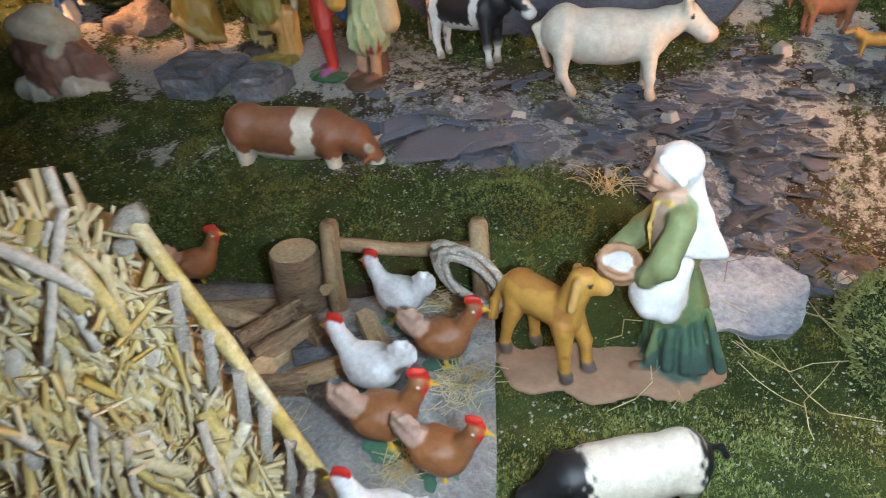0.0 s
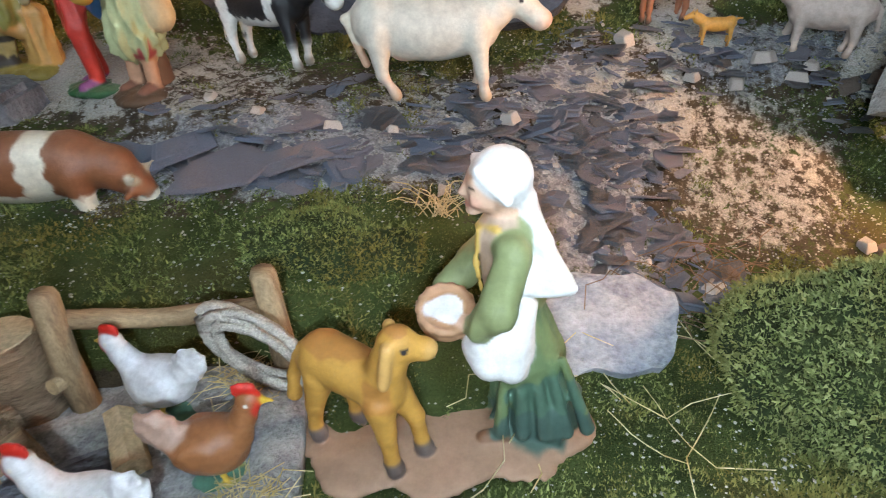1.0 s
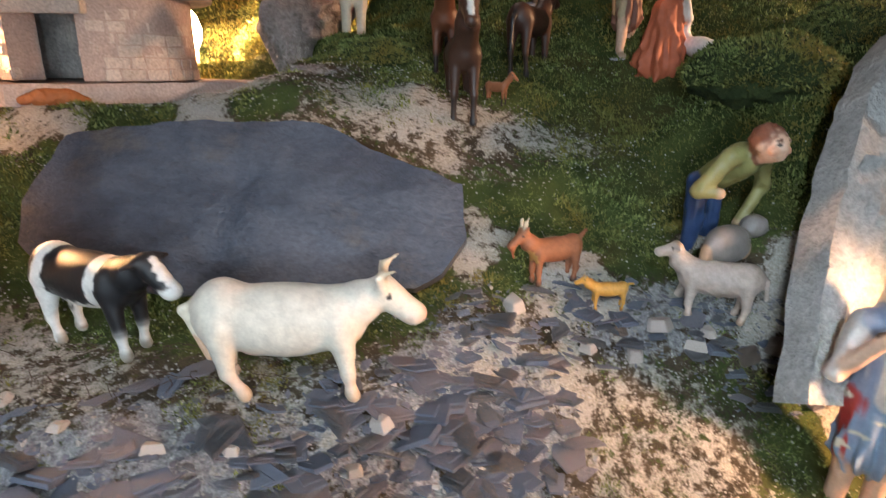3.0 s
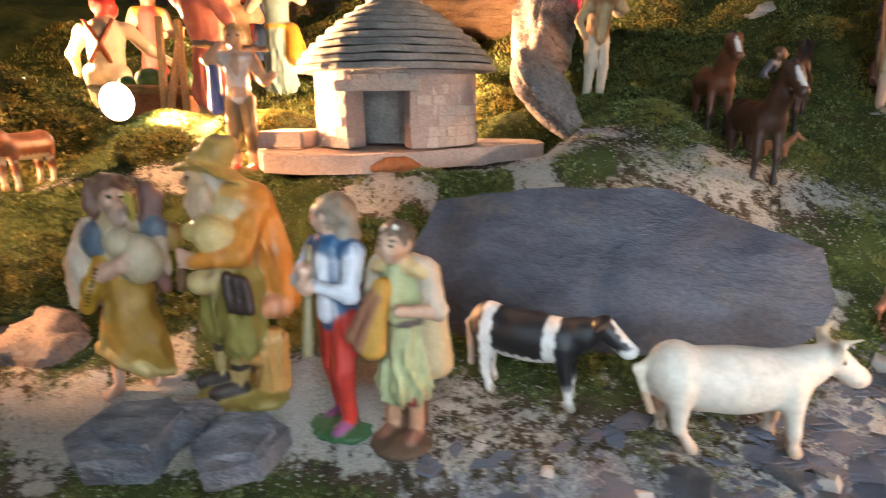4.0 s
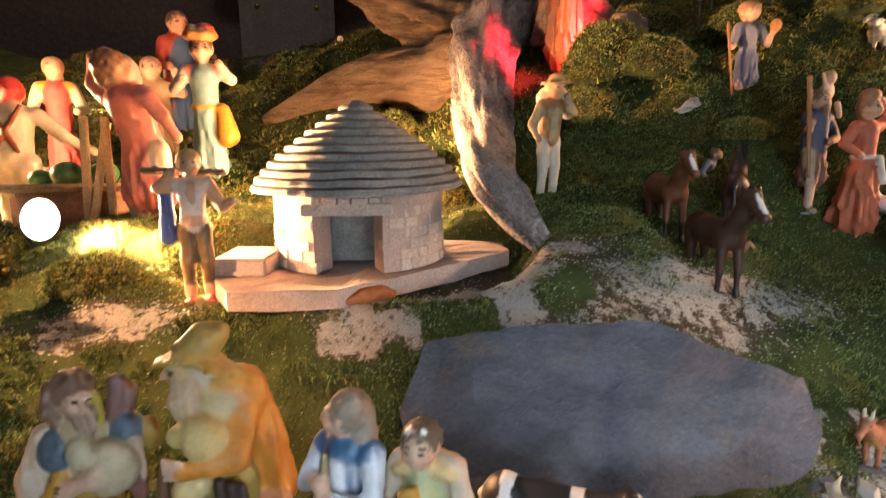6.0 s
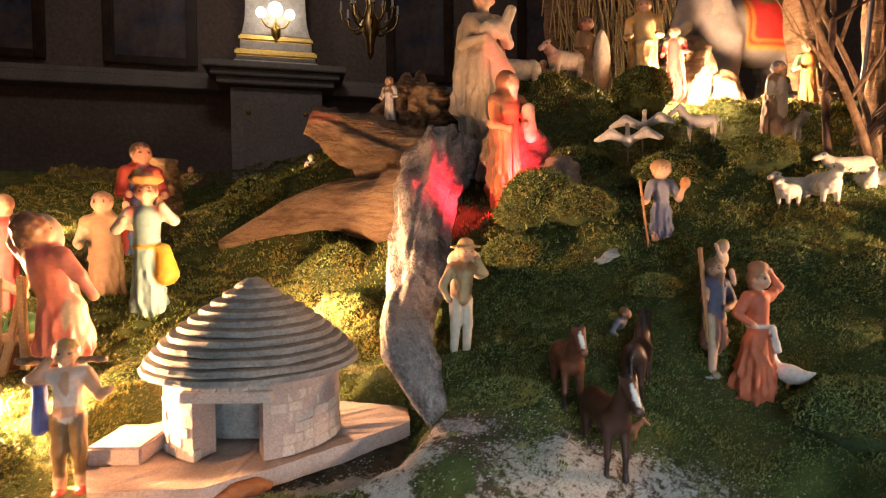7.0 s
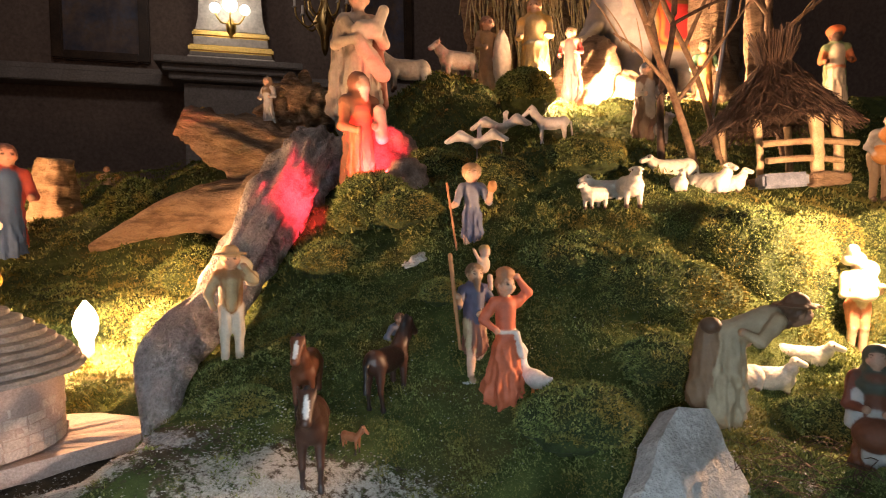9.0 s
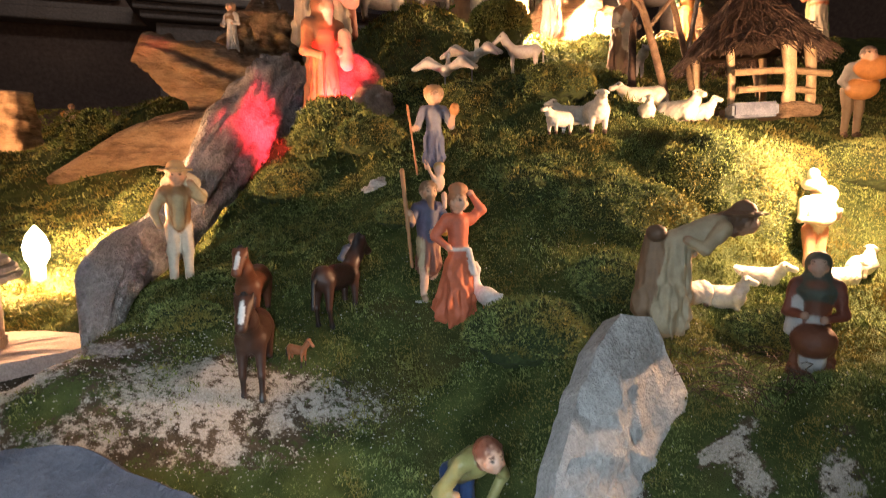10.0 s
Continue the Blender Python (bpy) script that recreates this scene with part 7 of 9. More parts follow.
redw = person((0.60, 0.38, 0.26), (0.28, 0.14, 0.07), (0.55, 0.14, 0.07), robe=(0.52, 0.13, 0.065), robe_len=0.01, sash=(0.66, 0.60, 0.54), left=((0.19, 0.0, 0.84), (0.10, 0.0, 0.97)), right=((-0.19, -0.01, 0.64), (-0.10, -0.07, 0.56)), sleeve=(0.56, 0.15, 0.08), head_turn=0.3, stout=0.95,
              extra=lambda c, P: (c.ball((0.0, 0.0, 1.00), (0.075, 0.07, 0.055), (0.34, 0.16, 0.08)), c.limb((0.06, -0.09, 0.54), (0.10, -0.10, 0.36), 0.022, 0.026, (0.68, 0.62, 0.56)), c.limb((0, 0.0, 0.40), (-0.03, 0.0, 0.06), 0.11, 0.165, (0.50, 0.13, 0.06), (8, 0.024))))
put(redw, "red_dress_figurine", (0.444, 0.779, 0.387), 8, 0.130, "figurine of a woman in red dress with fruit on her head", 80)
goose = Clay(0.05).ball((0, 0, 0.34), (0.30, 0.17, 0.17), WHITEC, (0, -8, 0)).chain([(0.22, 0, 0.40), (0.32, 0, 0.58), (0.27, 0, 0.80), (0.34, 0, 0.88)], (0.11, 0.07, 0.055, 0.065), WHITEC).limb((0.38, 0, 0.88), (0.50, 0, 0.84), 0.04, 0.02, ORANGE).limb((-0.26, 0, 0.36), (-0.40, 0, 0.42), 0.09, 0.03, WHITEC).limb((0, 0.06, 0.2), (0.02, 0.06, 0.02), 0.03, 0.03, ORANGE).limb((0, -0.06, 0.2), (0.02, -0.06, 0.02), 0.03, 0.03, ORANGE)
put(goose, "goose_figurine", (0.472, 0.768, 0.389), 120, 0.056, "white goose figurine beside the woman in red", 44)
HORSE1, HORSEL = (0.062, 0.028, 0.018), (0.026, 0.015, 0.012)


def horse(col, dark, mane, face=None, socks=None):
    return beast((0.42, 0.150, 0.165), 0.50, ((0.46, 0, 0.86), (0.56, 0, 1.02)), (0.76, 0, 0.86), 0.080, 0.050, col, dark, BLACK, ((-0.50, 0, 0.62), (-0.52, 0, 0.30)), mane, (0.02, 0.024), None, mane, None, None, None, 0.026, (0.105, 0.078),
                 [((0.68, 0, 0.96), (0.14, 0.03, 0.12), face)] if face else (), (0.02, -0.03, 0.0, 0.04))


put(horse(HORSE1, HORSEL, BLACK, WHITEC), "horse_figurine", (0.257, 0.712, 0.358), -97, 0.090, "dark bay toy horse with a white blaze", 72, PLASTIC)
put(horse((0.15, 0.052, 0.025), HORSEL, BLACK, WHITEC), "horse_figurine", (0.250, 0.785, 0.392), -98, 0.082, "chestnut toy horse with white socks on the moss", 60, PLASTIC)
put(horse((0.055, 0.024, 0.016), HORSEL, BLACK), "horse_figurine", (0.322, 0.790, 0.388), 58, 0.078, "dark brown toy horse standing on the moss", 60, PLASTIC)
put(horse((0.34, 0.13, 0.06), HORSEL, HORSEL), "foal_figurine", (0.290, 0.735, 0.366), -40, 0.026, "small reddish toy foal beside the bay horse", 40, PLASTIC)
put(horse((0.42, 0.42, 0.44), (0.40, 0.40, 0.42), (0.3, 0.3, 0.3)), "horse_figurine", (0.640, 1.200, 0.706), 165, 0.066, "small grey toy horse on the dark moss", 48, PLASTIC)
rider = person((0.5, 0.3, 0.2), HAIR, (0.12, 0.14, 0.20), (0.12, 0.08, 0.05), bend=0.5)
put(rider, "dark_figurine", (0.328, 0.870, 0.400), 40, 0.080, "small figurine in blue-grey tunic in deep shade", 44)

SHEEPW = (0.68, 0.64, 0.56)
sheep_stand = beast((0.42, 0.21, 0.21), 0.26, ((0.44, 0, 0.56), (0.52, 0, 0.68)), (0.70, 0.0, 0.62), 0.085, 0.055, SHEEPW, (0.55, 0.50, 0.42), DKBROWN, ((-0.52, 0, 0.44), (-0.54, 0, 0.26)), None, (0.08, 0.035), None, None, 42, None, (0.60, 0.54, 0.45), shank=0.036)
sheep_lie = beast((0.42, 0.22, 0.22), 0.07, ((0.40, 0, 0.42), (0.46, 0, 0.58)), (0.62, -0.04, 0.52), 0.085, 0.055, SHEEPW, (0.55, 0.50, 0.42), DKBROWN, ((-0.52, 0, 0.25), (-0.54, 0, 0.12)), None, (0.08, 0.035), None, None, 42, None, (0.60, 0.54, 0.45), shank=0.036)
first_s = put(sheep_stand, "sheep_figurine", (0.618, 0.956), -150, 0.047, "woolly white sheep figurine on the mossy hill", 56, group="flock of sheep", lift=0.006)
first_l = put(sheep_lie, "sheep_figurine", (0.752, 0.980), -105, 0.046, "woolly white sheep figurine lying on moss", 56, group="flock of sheep", lift=0.004)
for src, x, y, z, yaw, s in ((first_s, 0.668, 0.958, 0.582, -100, 0.066), (first_s, 0.645, 0.985, 0.586, -165, 0.056), (first_l, 0.805, 0.990, 0.597, -60, 0.060), (first_s, 0.772, 1.030, 0.612, 160, 0.062), (first_l, 0.838, 1.000, 0.598, -30, 0.050),
                             (first_l, 0.706, 0.740, 0.382, -20, 0.050), (first_s, 0.760, 0.765, 0.384, -40, 0.052), (first_l, 0.870, 0.770, 0.388, 0, 0.044), (first_l, 0.925, 0.800, 0.392, 30, 0.050), (first_l, 0.650, 0.700, 0.398, 190, 0.046),
                             (first_s, -0.560, 1.320, 0.480, 170, 0.075), (first_l, -0.62, 1.29, 0.475, 0, 0.070)):
    copy_thing(src, Matrix.Translation((x, y, z)) @ pose(0, 0, 0, 0, 0, yaw)).scale = (s * 1.05, s * 1.05, s * 1.05)
ram = beast((0.44, 0.20, 0.21), 0.30, ((0.46, 0, 0.64), (0.54, 0, 0.76)), (0.70, 0, 0.66), 0.080, 0.055, (0.42, 0.39, 0.34), (0.40, 0.36, 0.31), DKBROWN, ((-0.52, 0, 0.44), (-0.54, 0, 0.26)), None, (0.07, 0.03), (0.12, -0.04, -0.06), None, 42, None, (0.40, 0.35, 0.30), shank=0.034)
r0 = put(ram, "ram_figurine", (0.412, 1.590), 190, 0.112, "grey-white ram figurine with curled horns", 56, group="rams on the ridge", lift=0.002)
rc = copy_thing(r0, Matrix.Translation((0.540, 1.620, gz(0.54, 1.62))) @ pose(0, 0, 0, 0, 0, 200))
rc.scale = (0.105, 0.105, 0.105)
tagged(rc, "grey-white ram figurine behind another on the ridge")


def flying_goose(at, yaw, s):
    c = Clay(0.04).ball((0, 0, 0.5), (0.24, 0.10, 0.10), OFFW).chain([(0.18, 0, 0.52), (0.30, 0, 0.68), (0.28, 0, 0.84), (0.36, 0, 0.88)], (0.07, 0.045, 0.04, 0.045), OFFW)
    for sy in (1, -1):
        c.chain([(0.05, sy * 0.06, 0.54), (0.0, sy * 0.32, 0.66), (-0.06, sy * 0.60, 0.54)], (0.07, 0.10, 0.04), OFFW).chain([(-0.05, sy * 0.06, 0.53), (-0.12, sy * 0.34, 0.63), (-0.16, sy * 0.56, 0.50)], (0.06, 0.08, 0.03), GREYW)
    c.limb((0, 0, 0.45), (0.0, 0, -0.05), 0.022, 0.020, (0.2, 0.2, 0.2))
    put(c, "goose_figurine", at, yaw, s, "white goose figurine with wings spread on a peg", 52, group="geese with spread wings")


flying_goose((0.500, 1.190, gz(0.50, 1.19)), 70, 0.090)
flying_goose((0.560, 1.260, gz(0.56, 1.26)), 60, 0.095)

bagman = person((0.62, 0.46, 0.34), (0.5, 0.4, 0.3), (0.66, 0.56, 0.44), (0.55, 0.22, 0.12), (0.4, 0.28, 0.2), left=((0.18, -0.03, 0.62), (0.16, -0.10, 0.68)), right=((-0.17, -0.05, 0.60), (-0.05, -0.15, 0.58)), bare=True, stout=1.15,
                extra=lambda c, P: (c.ball((0.10, 0.04, 0.82), (0.12, 0.10, 0.10), (0.68, 0.60, 0.48)), c.ball((-0.10, -0.03, 0.93), (0.06, 0.09, 0.06), (0.70, 0.66, 0.58)), c.ball((-0.10, -0.08, 1.02), (0.05, 0.06, 0.06), (0.70, 0.66, 0.58)), c.ball((0, -0.12, 0.62), (0.11, 0.06, 0.09), (0.66, 0.56, 0.44))))
put(bagman, "sheep_carrier_figurine", (0.872, 0.815, 0.388), -8, 0.122, "figurine of a shepherd with a lamb on his shoulder", 72)
bentman = person((0.42, 0.26, 0.17), HAIR, (0.40, 0.32, 0.20), (0.40, 0.33, 0.22), DKBROWN, robe=(0.38, 0.32, 0.21), hat=(0.16, 0.09, 0.05), bend=1.2, left=((0.16, -0.10, 0.60), (0.10, -0.16, 0.42)), right=((-0.16, -0.06, 0.62), (-0.14, 0.02, 0.56)), stout=1.05,
                 extra=lambda c, P: (c.limb((0.0, 0.08, 0.52), (0.03, 0.12, 0.10), 0.07, 0.10, (0.22, 0.14, 0.08), (6, 0.01)), c.ball((-0.10, 0.10, 0.56), (0.06, 0.06, 0.05), (0.12, 0.07, 0.04))))
put(bentman, "bending_shepherd_figurine", (0.596, 0.640, 0.399), 72, 0.134, "figurine of a shepherd in tan coat and hat bending down", 84)
green = person((0.50, 0.36, 0.28), HAIR, (0.10, 0.05, 0.035), robe=(0.14, 0.055, 0.03), robe_len=0.10, hood=(0.055, 0.075, 0.06), apron=(0.40, 0.42, 0.42), left=((0.16, -0.05, 0.58), (0.05, -0.15, 0.56)), right=((-0.16, -0.05, 0.58), (-0.06, -0.15, 0.58)), sleeve=(0.16, 0.05, 0.03), stout=1.15,
               extra=lambda c, P: (c.ball((0, -0.08, 0.40), (0.14, 0.15, 0.12), (0.14, 0.055, 0.03)), c.limb((-0.1, -0.03, 0.66), (-0.13, -0.05, 0.46), 0.05, 0.05, (0.42, 0.44, 0.44))))
put(green, "hooded_woman_figurine", (0.688, 0.596, 0.345), -40, 0.112, "figurine of a woman in dark hood and brown dress", 76)

# ---- the stalls and visitors on the far left ----
hoodw = person((0.50, 0.30, 0.20), (0.26, 0.14, 0.09), (0.60, 0.20, 0.17), (0.56, 0.48, 0.37), (0.52, 0.46, 0.38), skirt=(0.60, 0.19, 0.16), sleeve=(0.60, 0.22, 0.18), head_turn=2.6, bend=0.30, left=((0.17, 0.02, 0.66), (0.20, 0.04, 0.54)), right=((-0.19, 0.0, 0.84), (-0.12, 0.0, 0.96)), stout=1.2, stride=0.05,
               extra=lambda c, P: (c.ball(P(-0.08, 0.06, 0.84), (0.12, 0.09, 0.13), (0.46, 0.36, 0.30)), c.limb((0.05, 0.0, 0.46), (0.06, 0.0, 0.28), 0.080, 0.066, (0.56, 0.48, 0.37), (5, 0.008)), c.limb((-0.05, 0.0, 0.46), (-0.06, 0.0, 0.28), 0.080, 0.066, (0.56, 0.48, 0.37), (5, 0.008))))
put(hoodw, "pink_tunic_figurine", (-0.300, 0.945, 0.396), -30, 0.225, "figurine of a stooping porter in pink tunic and cream trousers", 80, PAINT_GLOSS)
lady = person(SKIN, HAIR, (0.60, 0.24, 0.20), robe=(0.24, 0.40, 0.42), robe_len=0.0, scarf=None, sash=(0.55, 0.36, 0.05), sleeve=(0.60, 0.55, 0.48), left=((0.17, -0.02, 0.72), (0.10, -0.06, 0.82)), right=((-0.18, -0.02, 0.66), (-0.12, -0.10, 0.72)),
              extra=lambda c, P: (c.ball((0, 0.0, 1.00), (0.11, 0.10, 0.045), (0.50, 0.24, 0.08)), c.ball((0.03, 0, 1.04), (0.06, 0.06, 0.04), (0.55, 0.10, 0.08)), c.ball((-0.05, 0, 1.03), (0.04, 0.05, 0.04), (0.50, 0.35, 0.06)), c.limb((0.10, -0.04, 0.52), (0.12, -0.05, 0.36), 0.05, 0.08, (0.50, 0.28, 0.04))))
put(lady, "fruit_seller_figurine", (-0.290, 1.125, 0.455), 15, 0.225, "figurine of a lady in turquoise with fruit on her head", 76, PAINT_GLOSS)
for name, spec, at, yaw, h, lab in (
        ("market_man_figurine", dict(top=(0.55, 0.45, 0.33), robe=(0.36, 0.24, 0.15), robe_len=0.02, hair=(0.3, 0.22, 0.15), left=((0.2, 0, 0.74), (0.16, -0.02, 0.9)), cloak=(0.42, 0.30, 0.18)), (-0.415, 1.255, 0.445), 10, 0.235, "figurine of a man in a tan cloak raising an arm"),
        ("water_carrier_figurine", dict(top=(0.36, 0.06, 0.05), robe=(0.06, 0.13, 0.30), robe_len=0.0, cloak=(0.42, 0.07, 0.05), hair=(0.12, 0.08, 0.06)), (-0.432, 1.465, 0.522), 40, 0.280, "figurine in blue robe and deep red cloak"),
        ("yellow_veil_figurine", dict(top=(0.60, 0.34, 0.05), robe=(0.50, 0.09, 0.09), robe_len=0.0, scarf=(0.58, 0.46, 0.26), sleeve=(0.62, 0.54, 0.42), sash=(0.5, 0.1, 0.1)), (-0.535, 1.19, 0.462), 25, 0.215, "figurine of a woman with pale veil and red skirt"),
        ("angel_figurine", dict(top=(0.62, 0.46, 0.32), robe=(0.62, 0.50, 0.38), robe_len=0.0, hair=(0.42, 0.22, 0.08)), (-0.605, 2.310, 0.735), 15, 0.135, "small winged figurine in cream robe on moss"),
        ("small_hermit_figurine", dict(top=(0.64, 0.64, 0.66), robe=(0.66, 0.66, 0.68), robe_len=0.0, hood=(0.20, 0.13, 0.08)), (0.096, 1.505, 0.812), -30, 0.120, "hooded figurine in brown hood and white robe by the stump"),
        ("white_figurine", dict(top=OFFW, robe=OFFW, robe_len=0.0, hair=OFFW, skin=OFFW), (-0.150, 2.030, 0.730), 0, 0.120, "small white lit figurine among the moss"),
        ("guard_figurine", dict(top=(0.42, 0.40, 0.36), legs=(0.18, 0.13, 0.09), hat=None, hair=(0.10, 0.12, 0.18), cloak=(0.16, 0.10, 0.07), beard=(0.3, 0.2, 0.12)), (0.885, 1.340, 0.715), 15, 0.175, "figurine of a bearded traveller in a pale tunic"),
        ("seated_king_figurine", dict(top=(0.66, 0.50, 0.26), robe=(0.66, 0.50, 0.28), robe_len=0.0, cloak=(0.64, 0.40, 0.12), hair=(0.42, 0.24, 0.10), beard=None, sash=(0.3, 0.3, 0.28), stout=1.2), (0.728, 1.600, 0.885), -20, 0.245, "figurine of a king in cream and gold robes"),
        ("king_page_figurine", dict(top=(0.52, 0.10, 0.10), robe=(0.55, 0.12, 0.12), robe_len=0.0, hair=(0.5, 0.4, 0.25), cloak=(0.60, 0.50, 0.36)), (0.845, 1.670, 0.900), -40, 0.185, "figurine of a page in red and cream"),
        ("jar_bearer_figurine", dict(top=(0.44, 0.28, 0.15), robe=(0.40, 0.26, 0.15), robe_len=0.0, hair=(0.30, 0.18, 0.10)), (0.640, 1.760, 0.910), 30, 0.240, "figurine of a bearer with a tall pale jar"),
        ("shrouded_figurine", dict(top=(0.50, 0.38, 0.24), robe=(0.50, 0.38, 0.24), robe_len=0.0, scarf=(0.60, 0.52, 0.40)), (0.560, 1.90, 0.93), 0, 0.150, "small veiled figurine between the rams and jars"),
        ("moor_king_figurine", dict(skin=(0.06, 0.035, 0.025), top=(0.60, 0.20, 0.08), robe=(0.62, 0.55, 0.42), robe_len=0.0, hair=(0.62, 0.18, 0.06), cloak=(0.20, 0.28, 0.14), sash=(0.62, 0.2, 0.08)), (1.425, 1.470, 0.790), -25, 0.205, "figurine of a dark-skinned king in orange and white"),
        ("driver_figurine", dict(skin=(0.40, 0.24, 0.15), top=(0.10, 0.22, 0.14), robe=(0.60, 0.28, 0.10), robe_len=0.0, hair=(0.12, 0.1, 0.08), sash=(0.5, 0.4, 0.1)), (1.22, 1.68, 0.84), -20, 0.205, "figurine of an attendant in green and orange"),
        ("herder_figurine", dict(top=(0.28, 0.28, 0.28), legs=(0.22, 0.16, 0.10), hair=(0.10, 0.08, 0.07), bend=0.7, stout=1.2), (1.208, 1.130, 0.572), -20, 0.165, "figurine of a stooping herder with an orange lamb")):
    extra = None
    if name == "jar_bearer_figurine":
        extra = lambda c, P: c.ball((0.10, -0.14, 0.48), (0.13, 0.06, 0.34), (0.62, 0.58, 0.52))
    elif name == "angel_figurine":
        extra = lambda c, P: (c.ball((0.16, 0.06, 0.72), (0.15, 0.03, 0.09), (0.60, 0.32, 0.10), (0, -20, 0)), c.ball((-0.14, 0.06, 0.72), (0.12, 0.03, 0.09), (0.60, 0.32, 0.10), (0, 20, 0)))
    elif name == "herder_figurine":
        extra = lambda c, P: (c.ball(P(0.08, -0.08, 0.80), (0.20, 0.10, 0.12), (0.55, 0.24, 0.07)), c.ball(P(0.02, -0.1, 0.58), (0.16, 0.1, 0.12), (0.55, 0.26, 0.08)))
    elif name == "moor_king_figurine":
        extra = lambda c, P: c.ball((0, 0.01, 0.97), (0.10, 0.10, 0.07), (0.62, 0.16, 0.05))
    put(person(extra=extra, **spec), name, at, yaw, h, lab, 60)
suspenders = person(SKIN, (0.50, 0.05, 0.045), (0.60, 0.52, 0.40), (0.52, 0.45, 0.36), bend=0.25, left=((0.22, -0.06, 0.64), (0.24, -0.18, 0.56)), right=((-0.24, -0.04, 0.66), (-0.38, -0.10, 0.58)), stout=1.3,
                    extra=lambda c, P: (c.limb(P(-0.08, 0.115, 0.79), P(0.06, 0.105, 0.54), 0.013, 0.013, (0.24, 0.07, 0.03)), c.limb(P(0.08, 0.115, 0.79), P(-0.06, 0.105, 0.54), 0.013, 0.013, (0.24, 0.07, 0.03))))
put(suspenders, "stall_keeper_figurine", (-0.492, 0.990, 0.398), 195, 0.225, "figurine of a stall keeper in red cap and braces", 72, PAINT_GLOSS)
dog = beast((0.34, 0.12, 0.14), 0.34, ((0.36, 0, 0.56), (0.42, 0, 0.68)), (0.58, 0, 0.64), 0.07, 0.045, (0.36, 0.36, 0.37), None, DKBROWN, ((-0.40, 0, 0.5), (-0.52, 0, 0.56)), None, (0.02, 0.026))
put(dog, "dog_figurine", (0.905, 1.335, 0.715), -80, 0.085, "grey dog figurine beside the traveller", 44)


def build_elephant():
    EG, EB = (0.30, 0.29, 0.30), (0.34, 0.33, 0.34)
    c = Clay(0.05)
    c.ball((0, 0, 0.56), (0.42, 0.24, 0.26), EG).ball((-0.28, 0, 0.55), (0.25, 0.24, 0.26), EG).ball((0.28, 0, 0.58), (0.24, 0.22, 0.25), EG)
    for x in (0.30, -0.34):
        for sy in (1, -1):
            c.limb((x, sy * 0.13, 0.45), (x + 0.02, sy * 0.13, 0.05), 0.125, 0.095, EB, (-26, 0.006))
    c.ball((0.49, 0, 0.72), (0.135, 0.125, 0.165), EG)
    c.chain([(0.56, 0, 0.66), (0.66, 0, 0.48), (0.68, 0, 0.26), (0.74, 0, 0.10)], (0.085, 0.065, 0.052, 0.042), EB, (-60, 0.006))
    for sy in (1, -1):
        c.ball((0.42, sy * 0.18, 0.70), (0.11, 0.028, 0.17), EG, (0, 12, sy * -24))
        c.dab((0.45, sy * 0.24, 0.70), (0.075, 0.05, 0.13), (0.44, 0.38, 0.36))
        c.chain([(0.60, sy * 0.08, 0.56), (0.70, sy * 0.11, 0.46), (0.80, sy * 0.11, 0.46)], (0.03, 0.025, 0.012), (0.66, 0.60, 0.48))
        c.dab((0.60, sy * 0.13, 0.75), 0.025, BLACK)
    c.limb((-0.52, 0, 0.62), (-0.58, 0, 0.28), 0.03, 0.018, EG)
    # the caparison: red cloth edged in gold, a leather pad and a girth strap
    GOLDC = (0.55, 0.36, 0.06)
    c.ball((-0.05, 0, 0.60), (0.27, 0.268, 0.275), EG)
    c.dab((-0.06, 0, 0.62), (0.25, 0.5, 0.235), GOLDC, 8).dab((-0.06, 0, 0.625), (0.230, 0.5, 0.215), (0.50, 0.03, 0.03), 8)
    c.dab((-0.06, 0, 0.625), (0.205, 0.5, 0.190), GOLDC, 8).dab((-0.06, 0, 0.625), (0.192, 0.5, 0.178), (0.50, 0.03, 0.03), 8)
    c.dab((-0.06, 0, 0.80), (0.135, 0.5, 0.085), (0.20, 0.11, 0.04), 6)
    for k in range(3):
        c.dab((-0.15 + 0.09 * k, -0.25, 0.735), (0.03, 0.2, 0.03), GOLDC)
    c.ball((-0.06, 0, 0.88), (0.16, 0.16, 0.07), (0.30, 0.42, 0.42))
    c.limb((-0.06, -0.285, 0.70), (-0.06, -0.25, 0.34), 0.018, 0.018, DKBROWN)
    put(c, "elephant_figurine", (1.262, 1.985, 0.940), 184, 0.400, "grey elephant figurine with red and gold saddle cloth", 92)


build_elephant()

# ---- the hen yard ----


def straw_mesh(name, a, b, r, material):
    """Many thin three-sided stalks from points a to points b."""
    a, b = np.asarray(a, float), np.asarray(b, float)
    d = b - a
    d /= np.linalg.norm(d, axis=1)[:, None] + 1e-9
    u = np.cross(d, np.array([0.31, 0.52, 0.79]))
    u /= np.linalg.norm(u, axis=1)[:, None] + 1e-9
    v = np.cross(d, u)
    r = np.broadcast_to(np.asarray(r, float), (len(a),))[:, None]
    ring = [u * math.cos(w) * r + v * math.sin(w) * r for w in (0, 2.094, 4.189)]
    verts = np.stack([a + q for q in ring] + [b + 0.75 * q for q in ring], 1).reshape(-1, 3)
    f = np.array([(0, 1, 4, 3), (1, 2, 5, 4), (2, 0, 3, 5)])
    return raw_mesh(name, verts, (f[None] + 6 * np.arange(len(a))[:, None, None]).reshape(-1, 4), material, False)


